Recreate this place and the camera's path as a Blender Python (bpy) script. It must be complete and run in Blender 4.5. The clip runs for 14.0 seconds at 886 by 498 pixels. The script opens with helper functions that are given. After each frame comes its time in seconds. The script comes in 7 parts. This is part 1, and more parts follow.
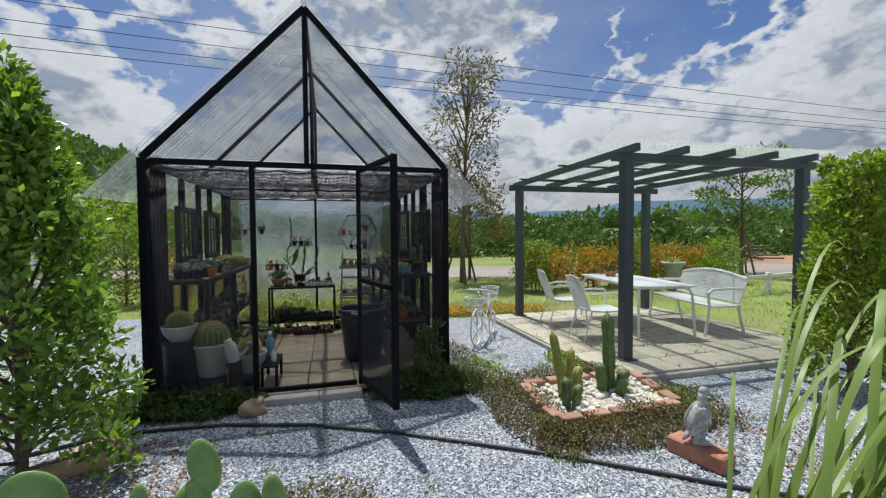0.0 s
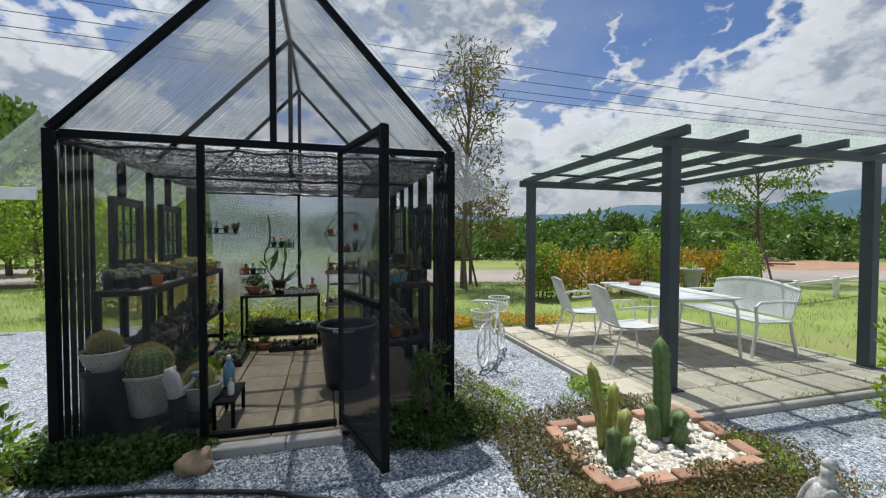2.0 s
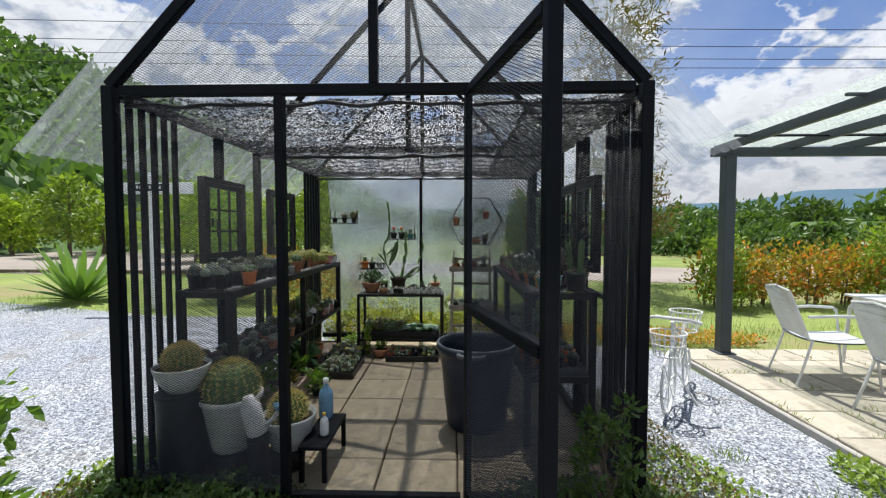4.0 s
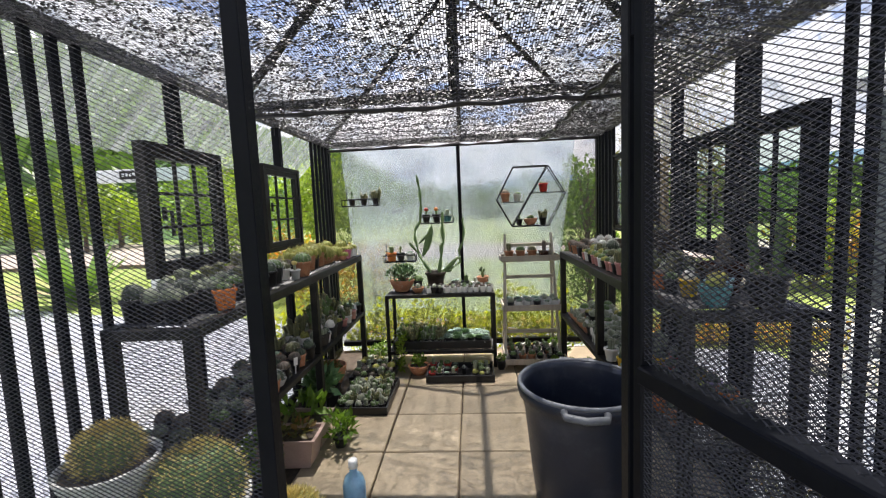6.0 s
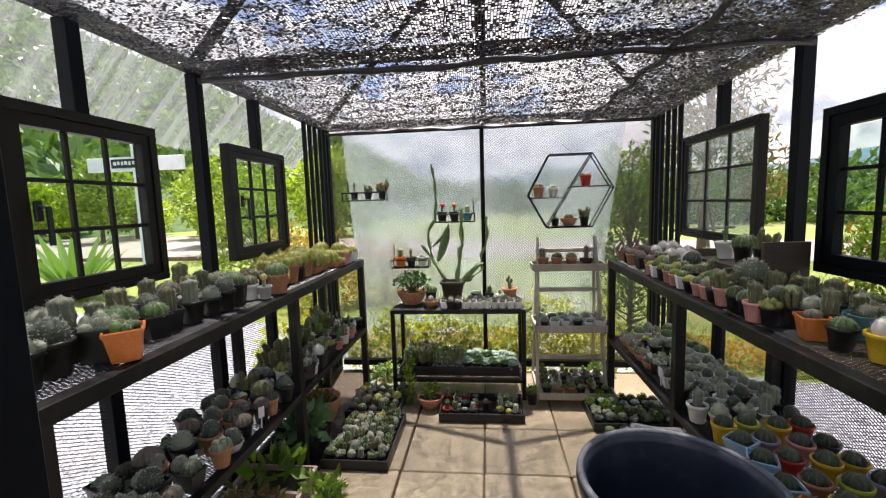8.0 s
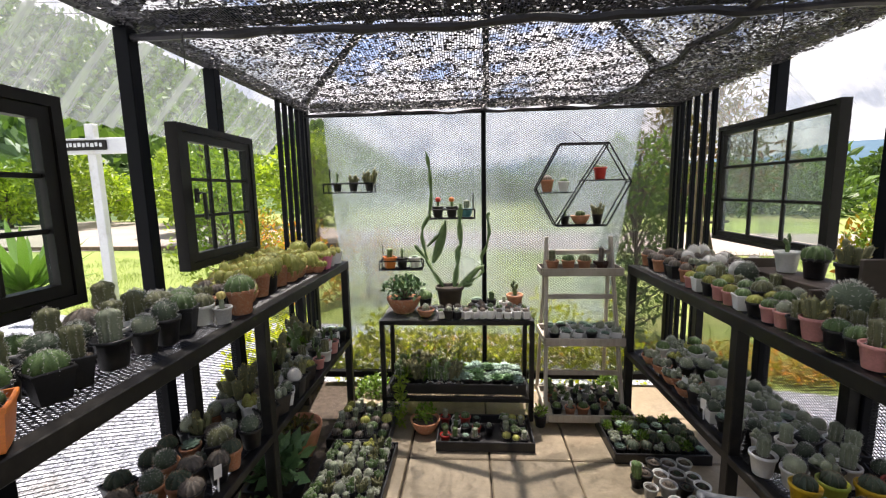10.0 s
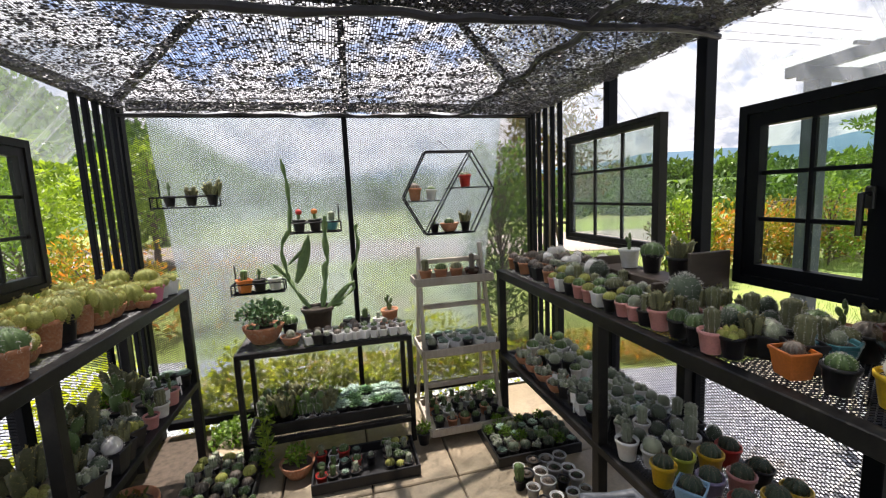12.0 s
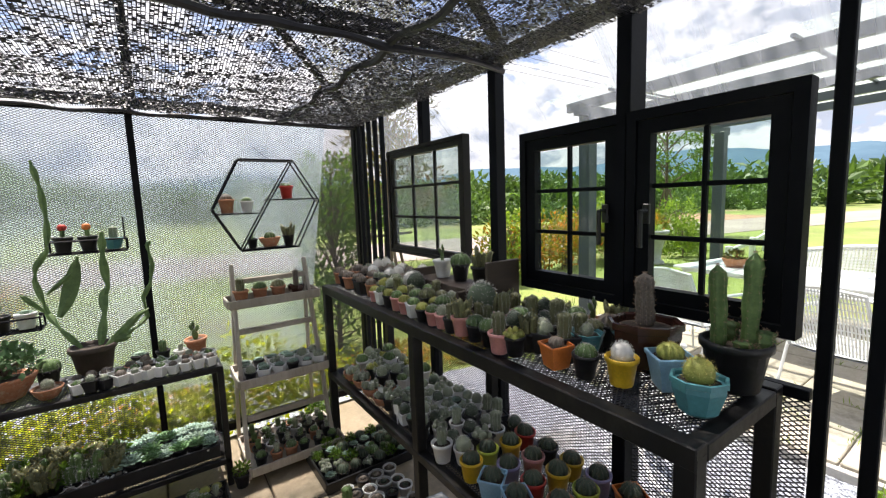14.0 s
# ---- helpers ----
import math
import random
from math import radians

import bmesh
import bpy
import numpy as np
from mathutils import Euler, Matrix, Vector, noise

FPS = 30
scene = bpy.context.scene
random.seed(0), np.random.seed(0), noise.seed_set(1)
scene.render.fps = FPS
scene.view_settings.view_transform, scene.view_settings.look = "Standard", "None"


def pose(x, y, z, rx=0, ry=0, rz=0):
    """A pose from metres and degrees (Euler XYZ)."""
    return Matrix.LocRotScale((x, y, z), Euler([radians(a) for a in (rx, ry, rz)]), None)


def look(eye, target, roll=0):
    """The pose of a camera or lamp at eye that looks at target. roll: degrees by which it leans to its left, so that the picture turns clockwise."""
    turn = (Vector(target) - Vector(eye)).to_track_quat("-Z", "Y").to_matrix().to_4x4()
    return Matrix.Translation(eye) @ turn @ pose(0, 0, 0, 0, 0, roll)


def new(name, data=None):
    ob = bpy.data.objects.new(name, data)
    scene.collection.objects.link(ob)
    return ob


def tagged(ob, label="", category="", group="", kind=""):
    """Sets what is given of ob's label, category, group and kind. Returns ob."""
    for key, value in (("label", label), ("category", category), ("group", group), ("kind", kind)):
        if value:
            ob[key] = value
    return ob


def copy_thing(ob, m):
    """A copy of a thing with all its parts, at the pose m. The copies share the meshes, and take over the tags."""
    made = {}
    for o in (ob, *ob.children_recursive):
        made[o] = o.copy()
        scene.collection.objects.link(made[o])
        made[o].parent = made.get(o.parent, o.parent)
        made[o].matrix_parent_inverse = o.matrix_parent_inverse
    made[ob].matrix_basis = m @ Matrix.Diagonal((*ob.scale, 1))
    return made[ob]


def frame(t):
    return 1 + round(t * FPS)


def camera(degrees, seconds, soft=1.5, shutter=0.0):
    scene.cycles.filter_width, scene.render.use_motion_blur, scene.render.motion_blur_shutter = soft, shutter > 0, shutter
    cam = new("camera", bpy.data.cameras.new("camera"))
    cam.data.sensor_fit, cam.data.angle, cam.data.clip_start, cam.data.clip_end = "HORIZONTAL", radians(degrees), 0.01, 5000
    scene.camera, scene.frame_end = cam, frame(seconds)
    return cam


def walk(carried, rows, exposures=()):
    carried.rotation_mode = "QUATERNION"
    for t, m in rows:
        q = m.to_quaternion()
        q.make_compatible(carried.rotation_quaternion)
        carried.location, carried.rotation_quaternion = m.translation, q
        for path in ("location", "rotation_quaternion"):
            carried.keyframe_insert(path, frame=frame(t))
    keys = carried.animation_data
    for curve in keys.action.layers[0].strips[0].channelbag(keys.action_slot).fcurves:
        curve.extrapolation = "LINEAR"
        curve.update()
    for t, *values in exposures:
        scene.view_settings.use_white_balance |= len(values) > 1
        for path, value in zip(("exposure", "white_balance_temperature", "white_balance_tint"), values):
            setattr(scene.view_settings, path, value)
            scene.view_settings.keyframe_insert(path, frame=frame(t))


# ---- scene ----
cam = camera(93.4, 14.0, 1.25)
PATH = [
    (0, (0.195, -4.173, 1.467), (0.72, -2.245, 1.399), -0.4),
    (0.5, (0.189, -3.953, 1.481), (0.746, -2.033, 1.419), -0.3),
    (1, (0.205, -3.754, 1.478), (0.795, -1.844, 1.415), -0.2),
    (1.5, (0.323, -3.517, 1.463), (0.912, -1.607, 1.404), -0.1),
    (2, (0.371, -3.304, 1.453), (0.908, -1.378, 1.396), 0.1),
    (2.5, (0.372, -3.022, 1.452), (0.799, -1.069, 1.392), 0.2),
    (3, (0.378, -2.728, 1.443), (0.642, -0.747, 1.372), 0.1),
    (3.5, (0.42, -2.421, 1.441), (0.512, -0.424, 1.362), 0.0),
    (4, (0.407, -2.124, 1.421), (0.352, -0.127, 1.328), -0.0),
    (4.2, (0.375, -1.972, 1.426), (0.274, 0.023, 1.326), 0.0),
    (6.3, (0.053, -0.93, 1.441), (-0.083, 1.055, 1.244), -2.5),
    (6.5, (0.04, -0.852, 1.418), (-0.097, 1.135, 1.23), -2.1),
    (7, (0.035, -0.631, 1.444), (-0.108, 1.354, 1.24), -2.1),
    (7.5, (0.052, -0.48, 1.457), (-0.138, 1.501, 1.251), -2.0),
    (7.7, (0.042, -0.427, 1.453), (-0.172, 1.55, 1.244), -1.8),
    (9.8, (-0.137, 0.03, 1.499), (-0.306, 2.003, 1.223), -1.0),
    (10, (-0.125, 0.051, 1.499), (-0.255, 2.028, 1.224), -1.1),
    (10.5, (-0.121, 0.127, 1.503), (-0.131, 2.108, 1.23), -1.5),
    (11, (-0.13, 0.182, 1.504), (0.013, 2.159, 1.24), -1.9),
    (11.5, (-0.114, 0.201, 1.503), (0.188, 2.161, 1.244), -2.3),
    (12, (-0.093, 0.205, 1.502), (0.375, 2.133, 1.25), -2.5),
    (12.5, (-0.061, 0.208, 1.502), (0.583, 2.085, 1.257), -2.4),
    (13, (-0.024, 0.205, 1.505), (0.796, 2.013, 1.262), -2.2),
    (13.5, (0.004, 0.193, 1.509), (0.994, 1.915, 1.271), -2.2),
    (14, (0.047, 0.18, 1.511), (1.171, 1.818, 1.28), -2.0),
]
EXPOSURES = [(0.0, 0.02, 6200, 9), (3.0, 0.22, 6200, 9), (4.2, 0.5, 6300, 11), (6.3, 1.3, 6700, 17), (7.5, 1.32, 6850, 19), (10.0, 1.28, 6850, 19), (14.0, 1.22, 6650, 16)]
walk(cam, [(t, look(eye, target, roll)) for t, eye, target, roll in PATH], EXPOSURES)

# ---- sky, sun ----
SUN_WAY = Vector((-0.035, 0.32, 1.0)).normalized()


def link(nt, a, b):
    nt.links.new(a, b)


def node(nt, kind, **sets):
    n = nt.nodes.new(kind)
    for key, value in sets.items():
        if key in n.inputs:
            n.inputs[key].default_value = value
    return n


def math_node(nt, op, a, b=None, clamp=False):
    n = nt.nodes.new("ShaderNodeMath")
    n.operation, n.use_clamp = op, clamp
    for i, v in enumerate((a, b)):
        if v is None:
            continue
        if isinstance(v, (int, float)):
            n.inputs[i].default_value = v
        else:
            link(nt, v, n.inputs[i])
    return n.outputs[0]


def ramp(nt, fac, stops):
    n = nt.nodes.new("ShaderNodeValToRGB")
    els = n.color_ramp.elements
    while len(els) < len(stops):
        els.new(0.5)
    for e, (p, c) in zip(els, stops):
        e.position = p
        e.color = (*c, 1) if isinstance(c, tuple) else (c, c, c, 1)
    link(nt, fac, n.inputs["Fac"])
    return n.outputs["Color"]


def mix_rgb(nt, fac, a, b, blend="MIX"):
    n = nt.nodes.new("ShaderNodeMix")
    n.data_type, n.blend_type = "RGBA", blend
    for sock, v in ((n.inputs[0], fac), (n.inputs[6], a), (n.inputs[7], b)):
        if isinstance(v, (int, float)):
            sock.default_value = v
        elif isinstance(v, tuple):
            sock.default_value = (*v, 1)
        else:
            link(nt, v, sock)
    return n.outputs[2]


def noise_dir(nt, vec, scale):
    n = node(nt, "ShaderNodeTexNoise", Scale=scale, Detail=7.0, Roughness=0.6)
    link(nt, vec.outputs[0], n.inputs["Vector"])
    return n.outputs["Fac"]


def make_world():
    world = bpy.data.worlds.new("sky")
    scene.world = world
    world.use_nodes = True
    nt = world.node_tree
    nt.nodes.clear()
    out = nt.nodes.new("ShaderNodeOutputWorld")
    bg = node(nt, "ShaderNodeBackground", Strength=0.12)
    sky = nt.nodes.new("ShaderNodeTexSky")
    sky.sky_type, sky.sun_disc = "NISHITA", False
    sky.sun_elevation = math.asin(SUN_WAY.z)
    sky.sun_rotation = math.atan2(SUN_WAY.x, SUN_WAY.y)
    sky.air_density, sky.dust_density, sky.ozone_density = 1.0, 1.0, 1.5
    co = nt.nodes.new("ShaderNodeTexCoord")
    sep = nt.nodes.new("ShaderNodeSeparateXYZ")
    link(nt, co.outputs["Generated"], sep.inputs[0])
    high = math_node(nt, "MAXIMUM", sep.outputs["Z"], 0.0)
    dome = nt.nodes.new("ShaderNodeCombineXYZ")
    link(nt, sep.outputs["X"], dome.inputs["X"])
    link(nt, sep.outputs["Y"], dome.inputs["Y"])
    link(nt, math_node(nt, "MULTIPLY", high, 1.7), dome.inputs["Z"])

    def clouds(shift):
        move = node(nt, "ShaderNodeMapping", Location=shift)
        link(nt, dome.outputs[0], move.inputs["Vector"])
        n = node(nt, "ShaderNodeTexNoise", Scale=1.7, Detail=10.0, Roughness=0.54, Distortion=0.12)
        link(nt, move.outputs[0], n.inputs["Vector"])
        puff = node(nt, "ShaderNodeTexNoise", Scale=8.5, Detail=5.0, Roughness=0.55)
        link(nt, move.outputs[0], puff.inputs["Vector"])
        lobe = math_node(nt, "ABSOLUTE", math_node(nt, "SUBTRACT", puff.outputs["Fac"], 0.5))
        lump = math_node(nt, "MULTIPLY", math_node(nt, "SUBTRACT", 0.09, lobe), 0.75)
        bank = math_node(nt, "MULTIPLY", math_node(nt, "SUBTRACT", 0.5, high), 0.3)
        return math_node(nt, "ADD", math_node(nt, "ADD", n.outputs["Fac"], lump), bank)

    body, lit = clouds(CLOUD_SHIFT), clouds((CLOUD_SHIFT[0], CLOUD_SHIFT[1] + 0.02, CLOUD_SHIFT[2] + 0.07))
    mask = ramp(nt, body, [(0.475, 0.0), (0.5, 0.7), (0.535, 1.0)])
    side = math_node(nt, "ADD", math_node(nt, "MULTIPLY", math_node(nt, "SUBTRACT", body, lit), 9.0), 0.58, True)
    thick = ramp(nt, body, [(0.54, 1.0), (0.85, 0.66)])
    tone = mix_rgb(nt, side, CLOUD_DARK, CLOUD_LIGHT)
    tone = mix_rgb(nt, 1.0, tone, thick, "MULTIPLY")
    veil = ramp(nt, noise_dir(nt, dome, 1.3), [(0.42, 0.0), (0.7, 0.5)])
    blue = mix_rgb(nt, veil, mix_rgb(nt, 1.0, sky.outputs[0], SKY_TINT, "MULTIPLY"), (3.6, 3.9, 4.3))
    shown = mix_rgb(nt, mask, blue, tone)
    link(nt, shown, bg.inputs["Color"])
    link(nt, bg.outputs[0], out.inputs["Surface"])


CLOUD_LIGHT, CLOUD_DARK, SKY_TINT = (5.6, 5.7, 5.85), (2.5, 2.85, 3.4), (0.5, 0.57, 0.72)
CLOUD_SHIFT = (3.1, 7.4, 0.3)
make_world()
sun = new("sun", bpy.data.lights.new("sun", "SUN"))
sun.data.energy, sun.data.angle, sun.data.color = 5.0, radians(0.6), (1.0, 0.955, 0.88)
sun.matrix_world = look(SUN_WAY * 50, (0, 0, 0))


# ---- materials ----
def blank(name):
    m = bpy.data.materials.new(name)
    m.use_nodes = True
    nt = m.node_tree
    nt.nodes.clear()
    out = nt.nodes.new("ShaderNodeOutputMaterial")
    return m, nt, out


def noise_fac(nt, scale, detail=5.0, rough=0.6, coords="Object", stretch=None):
    co = nt.nodes.new("ShaderNodeTexCoord")
    n = node(nt, "ShaderNodeTexNoise", Scale=scale, Detail=detail, Roughness=rough)
    src = co.outputs[coords]
    if stretch:
        mp = node(nt, "ShaderNodeMapping", Scale=stretch)
        link(nt, src, mp.inputs["Vector"])
        src = mp.outputs[0]
    link(nt, src, n.inputs["Vector"])
    return n.outputs["Fac"]


def bump_from(nt, fac, strength, distance):
    b = node(nt, "ShaderNodeBump", Strength=strength, Distance=distance)
    link(nt, fac, b.inputs["Height"])
    return b.outputs[0]


def surf(name, dark, light, rough=0.6, metal=0.0, scale=6.0, fine=70.0, bump=0.25, depth=0.002, vary=0.12, stretch=None, spec=0.5,
         stain=None, stain_scale=2.0):
    """Two scales of variation between two colours, fine relief, and a little difference from piece to piece."""
    m, nt, out = blank(name)
    p = node(nt, "ShaderNodeBsdfPrincipled", Metallic=metal)
    p.inputs["Specular IOR Level"].default_value = spec
    big = noise_fac(nt, scale, 5, 0.6, stretch=stretch)
    small = noise_fac(nt, fine, 3, 0.65, stretch=stretch)
    blend = math_node(nt, "ADD", math_node(nt, "MULTIPLY", big, 0.65), math_node(nt, "MULTIPLY", small, 0.35))
    col = ramp(nt, blend, [(0.32, dark), (0.68, light)])
    if stain:
        col = mix_rgb(nt, ramp(nt, noise_fac(nt, stain_scale, 7, 0.7), [(0.52, 0.0), (0.66, 0.8)]), col, stain)
    info = nt.nodes.new("ShaderNodeObjectInfo")
    hsv = nt.nodes.new("ShaderNodeHueSaturation")
    link(nt, col, hsv.inputs["Color"])
    link(nt, math_node(nt, "ADD", math_node(nt, "MULTIPLY", info.outputs["Random"], 2 * vary), 1.0 - vary), hsv.inputs["Value"])
    link(nt, hsv.outputs[0], p.inputs["Base Color"])
    link(nt, math_node(nt, "ADD", math_node(nt, "MULTIPLY", small, 0.3), rough - 0.15, True), p.inputs["Roughness"])
    if bump:
        link(nt, bump_from(nt, blend, bump, depth), p.inputs["Normal"])
    link(nt, p.outputs[0], out.inputs["Surface"])
    return m


def foliage(name, dark, light, through_tint=None, rough=0.45, glow=0.35, tip=None, spec=0.4):
    """Leaves: each island its own tone, light passing through the blade."""
    m, nt, out = blank(name)
    p = node(nt, "ShaderNodeBsdfPrincipled", Roughness=rough)
    p.inputs["Specular IOR Level"].default_value = spec
    geo = nt.nodes.new("ShaderNodeNewGeometry")
    info = nt.nodes.new("ShaderNodeObjectInfo")
    stops = [(0.0, dark), (0.85, light)]
    if tip:
        stops = [(0.0, dark), (0.7, light), (0.93, tip)]
    a = math_node(nt, "ADD", math_node(nt, "MULTIPLY", geo.outputs["Random Per Island"], 0.75), math_node(nt, "MULTIPLY", noise_fac(nt, 2.5, 3), 0.35))
    col = ramp(nt, a, stops)
    hsv = nt.nodes.new("ShaderNodeHueSaturation")
    link(nt, col, hsv.inputs["Color"])
    link(nt, math_node(nt, "ADD", math_node(nt, "MULTIPLY", info.outputs["Random"], 0.3), 0.85), hsv.inputs["Value"])
    link(nt, hsv.outputs[0], p.inputs["Base Color"])
    tr = nt.nodes.new("ShaderNodeBsdfTranslucent")
    link(nt, mix_rgb(nt, 1.0, hsv.outputs[0], through_tint or (1.5, 1.6, 0.7), "MULTIPLY"), tr.inputs["Color"])
    mx = node(nt, "ShaderNodeMixShader", Fac=glow)
    link(nt, p.outputs[0], mx.inputs[1])
    link(nt, tr.outputs[0], mx.inputs[2])
    link(nt, mx.outputs[0], out.inputs["Surface"])
    return m


def gravel_material(name, a, b, c, scale=75.0, strength=0.9):
    m, nt, out = blank(name)
    p = node(nt, "ShaderNodeBsdfPrincipled", Roughness=0.85)
    co = nt.nodes.new("ShaderNodeTexCoord")
    v = node(nt, "ShaderNodeTexVoronoi", Scale=scale, Randomness=1.0)
    link(nt, co.outputs["Object"], v.inputs["Vector"])
    bw = nt.nodes.new("ShaderNodeRGBToBW")
    link(nt, v.outputs["Color"], bw.inputs[0])
    col = ramp(nt, bw.outputs[0], [(0.15, a), (0.5, b), (0.85, c)])
    patch = ramp(nt, noise_fac(nt, 0.9, 6, 0.65), [(0.35, (0.82, 0.84, 0.88)), (0.62, (1.05, 1.04, 1.0))])
    col = mix_rgb(nt, 1.0, col, patch, "MULTIPLY")
    dirt = ramp(nt, noise_fac(nt, 1.7, 8, 0.7), [(0.56, 0.0), (0.74, 0.7)])
    col = mix_rgb(nt, dirt, col, (0.2, 0.17, 0.11))
    link(nt, col, p.inputs["Base Color"])
    h = ramp(nt, v.outputs["Distance"], [(0.0, 1.0), (0.55, 0.0)])
    link(nt, bump_from(nt, h, strength, 0.012), p.inputs["Normal"])
    link(nt, p.outputs[0], out.inputs["Surface"])
    return m


def clear_sheet(name, tint, body, low, high, rough=0.25, streak=(0.25, 5.0, 0.25)):
    """Weathered clear plastic: part see-through, part milky, with streaks down the fall."""
    m, nt, out = blank(name)
    t = nt.nodes.new("ShaderNodeBsdfTransparent")
    t.inputs["Color"].default_value = (*tint, 1)
    p = node(nt, "ShaderNodeBsdfPrincipled", Roughness=rough)
    p.inputs["Base Color"].default_value = (*body, 1)
    tl = nt.nodes.new("ShaderNodeBsdfTranslucent")
    tl.inputs["Color"].default_value = (*body, 1)
    half = node(nt, "ShaderNodeMixShader", Fac=0.5)
    link(nt, p.outputs[0], half.inputs[1])
    link(nt, tl.outputs[0], half.inputs[2])
    f = ramp(nt, noise_fac(nt, 3.0, 6, 0.65, stretch=streak), [(0.35, low), (0.7, high)])
    mx = nt.nodes.new("ShaderNodeMixShader")
    link(nt, f, mx.inputs[0])
    link(nt, t.outputs[0], mx.inputs[1])
    link(nt, half.outputs[0], mx.inputs[2])
    link(nt, mx.outputs[0], out.inputs["Surface"])
    return m


def frosted_sheet(name):
    """Crumpled plastic film that blurs what is behind it."""
    m, nt, out = blank(name)
    r = node(nt, "ShaderNodeBsdfRefraction", Roughness=0.2, IOR=1.2)
    r.inputs["Color"].default_value = (0.93, 0.97, 1.0, 1)
    link(nt, bump_from(nt, noise_fac(nt, 5.0, 3, 0.5), 0.12, 0.02), r.inputs["Normal"])
    tl = nt.nodes.new("ShaderNodeBsdfTranslucent")
    tl.inputs["Color"].default_value = (0.78, 0.89, 1.0, 1)
    g = node(nt, "ShaderNodeBsdfGlossy", Roughness=0.3)
    mx = nt.nodes.new("ShaderNodeMixShader")
    link(nt, ramp(nt, noise_fac(nt, 2.2, 6, 0.65), [(0.35, 0.07), (0.7, 0.24)]), mx.inputs[0])
    link(nt, r.outputs[0], mx.inputs[1])
    link(nt, tl.outputs[0], mx.inputs[2])
    top = node(nt, "ShaderNodeMixShader", Fac=0.06)
    link(nt, mx.outputs[0], top.inputs[1])
    link(nt, g.outputs[0], top.inputs[2])
    link(nt, top.outputs[0], out.inputs["Surface"])
    return m


def pane_glass(name):
    m, nt, out = blank(name)
    t = nt.nodes.new("ShaderNodeBsdfTransparent")
    t.inputs["Color"].default_value = (0.83, 0.9, 0.87, 1)
    g = node(nt, "ShaderNodeBsdfGlossy", Roughness=0.04)
    lw = node(nt, "ShaderNodeLayerWeight", Blend=0.5)
    gloss = math_node(nt, "ADD", math_node(nt, "MULTIPLY", math_node(nt, "POWER", lw.outputs["Facing"], 5.0), 0.45), 0.03)
    mx = nt.nodes.new("ShaderNodeMixShader")
    link(nt, gloss, mx.inputs[0])
    link(nt, t.outputs[0], mx.inputs[1])
    link(nt, g.outputs[0], mx.inputs[2])
    link(nt, mx.outputs[0], out.inputs["Surface"])
    return m


BLACK_STEEL = surf("black_painted_steel", (0.002, 0.0026, 0.0045), (0.005, 0.006, 0.009), 0.5, 0.0, 5, 90, 0.15, 0.001, 0.1, spec=0.12, stain=(0.009, 0.009, 0.01))
MESH_STEEL = surf("expanded_steel", (0.006, 0.007, 0.011), (0.016, 0.017, 0.022), 0.42, 0.0, 5, 90, 0.0, spec=0.5)
SHELF_STEEL = surf("dusty_black_steel", (0.004, 0.004, 0.0045), (0.011, 0.010, 0.010), 0.5, 0.0, 7, 80, 0.2, 0.001, 0.1, spec=0.35, stain=(0.03, 0.027, 0.022), stain_scale=5)
NET = surf("shade_net_tape", (0.014, 0.013, 0.016), (0.04, 0.038, 0.044), 0.4, 0.0, 9, 80, 0.0)
GREY_STEEL = surf("grey_painted_steel", (0.04, 0.052, 0.062), (0.06, 0.075, 0.088), 0.45, 0.0, 4, 60, 0.12, 0.001, 0.05)
WHITE_STEEL = surf("white_painted_metal", (0.68, 0.69, 0.68), (0.82, 0.83, 0.82), 0.4, 0.0, 6, 60, 0.1, 0.001, 0.04, stain=(0.55, 0.53, 0.48))
ROOF_CLEAR = clear_sheet("clear_corrugated_plastic", (0.9, 0.93, 0.94), (0.5, 0.53, 0.57), 0.16, 0.48)
ROOF_MILKY = clear_sheet("milky_corrugated_plastic", (0.88, 0.93, 0.89), (0.8, 0.85, 0.8), 0.24, 0.46)
FILM = frosted_sheet("frosted_plastic_film")
GLASS = pane_glass("window_glass")
DUSTY_GLASS = clear_sheet("dusty_window_glass", (0.82, 0.88, 0.86), (0.5, 0.53, 0.52), 0.12, 0.4, 0.15, (1.0, 1.5, 0.8))
BROWN_WOOD = surf("dark_brown_painted_wood", (0.005, 0.004, 0.0035), (0.013, 0.010, 0.0085), 0.5, 0.0, 5, 60, 0.3, 0.002, 0.1, stretch=(1, 1, 0.15), spec=0.3)
PLANK_BROWN = surf("weathered_brown_board", (0.035, 0.024, 0.018), (0.09, 0.065, 0.05), 0.65, 0.0, 6, 60, 0.35, 0.002, 0.15, stretch=(0.2, 1, 1))
BLEACHED_WOOD = surf("bleached_grey_wood", (0.28, 0.24, 0.19), (0.52, 0.47, 0.4), 0.75, 0.0, 7, 60, 0.4, 0.002, 0.1, stretch=(1, 1, 0.2))
TILE_IN = surf("worn_floor_slab", (0.22, 0.175, 0.112), (0.39, 0.315, 0.21), 0.5, 0.0, 4, 60, 0.35, 0.003, 0.14, stain=(0.2, 0.165, 0.11), stain_scale=5)
TILE_OUT = surf("pale_paving_slab", (0.32, 0.285, 0.22), (0.52, 0.475, 0.385), 0.8, 0.0, 3, 70, 0.4, 0.003, 0.12, stain=(0.2, 0.18, 0.13), stain_scale=2.5)
CONCRETE = surf("concrete", (0.3, 0.29, 0.27), (0.48, 0.46, 0.43), 0.85, 0.0, 2, 60, 0.4, 0.003, 0.06)
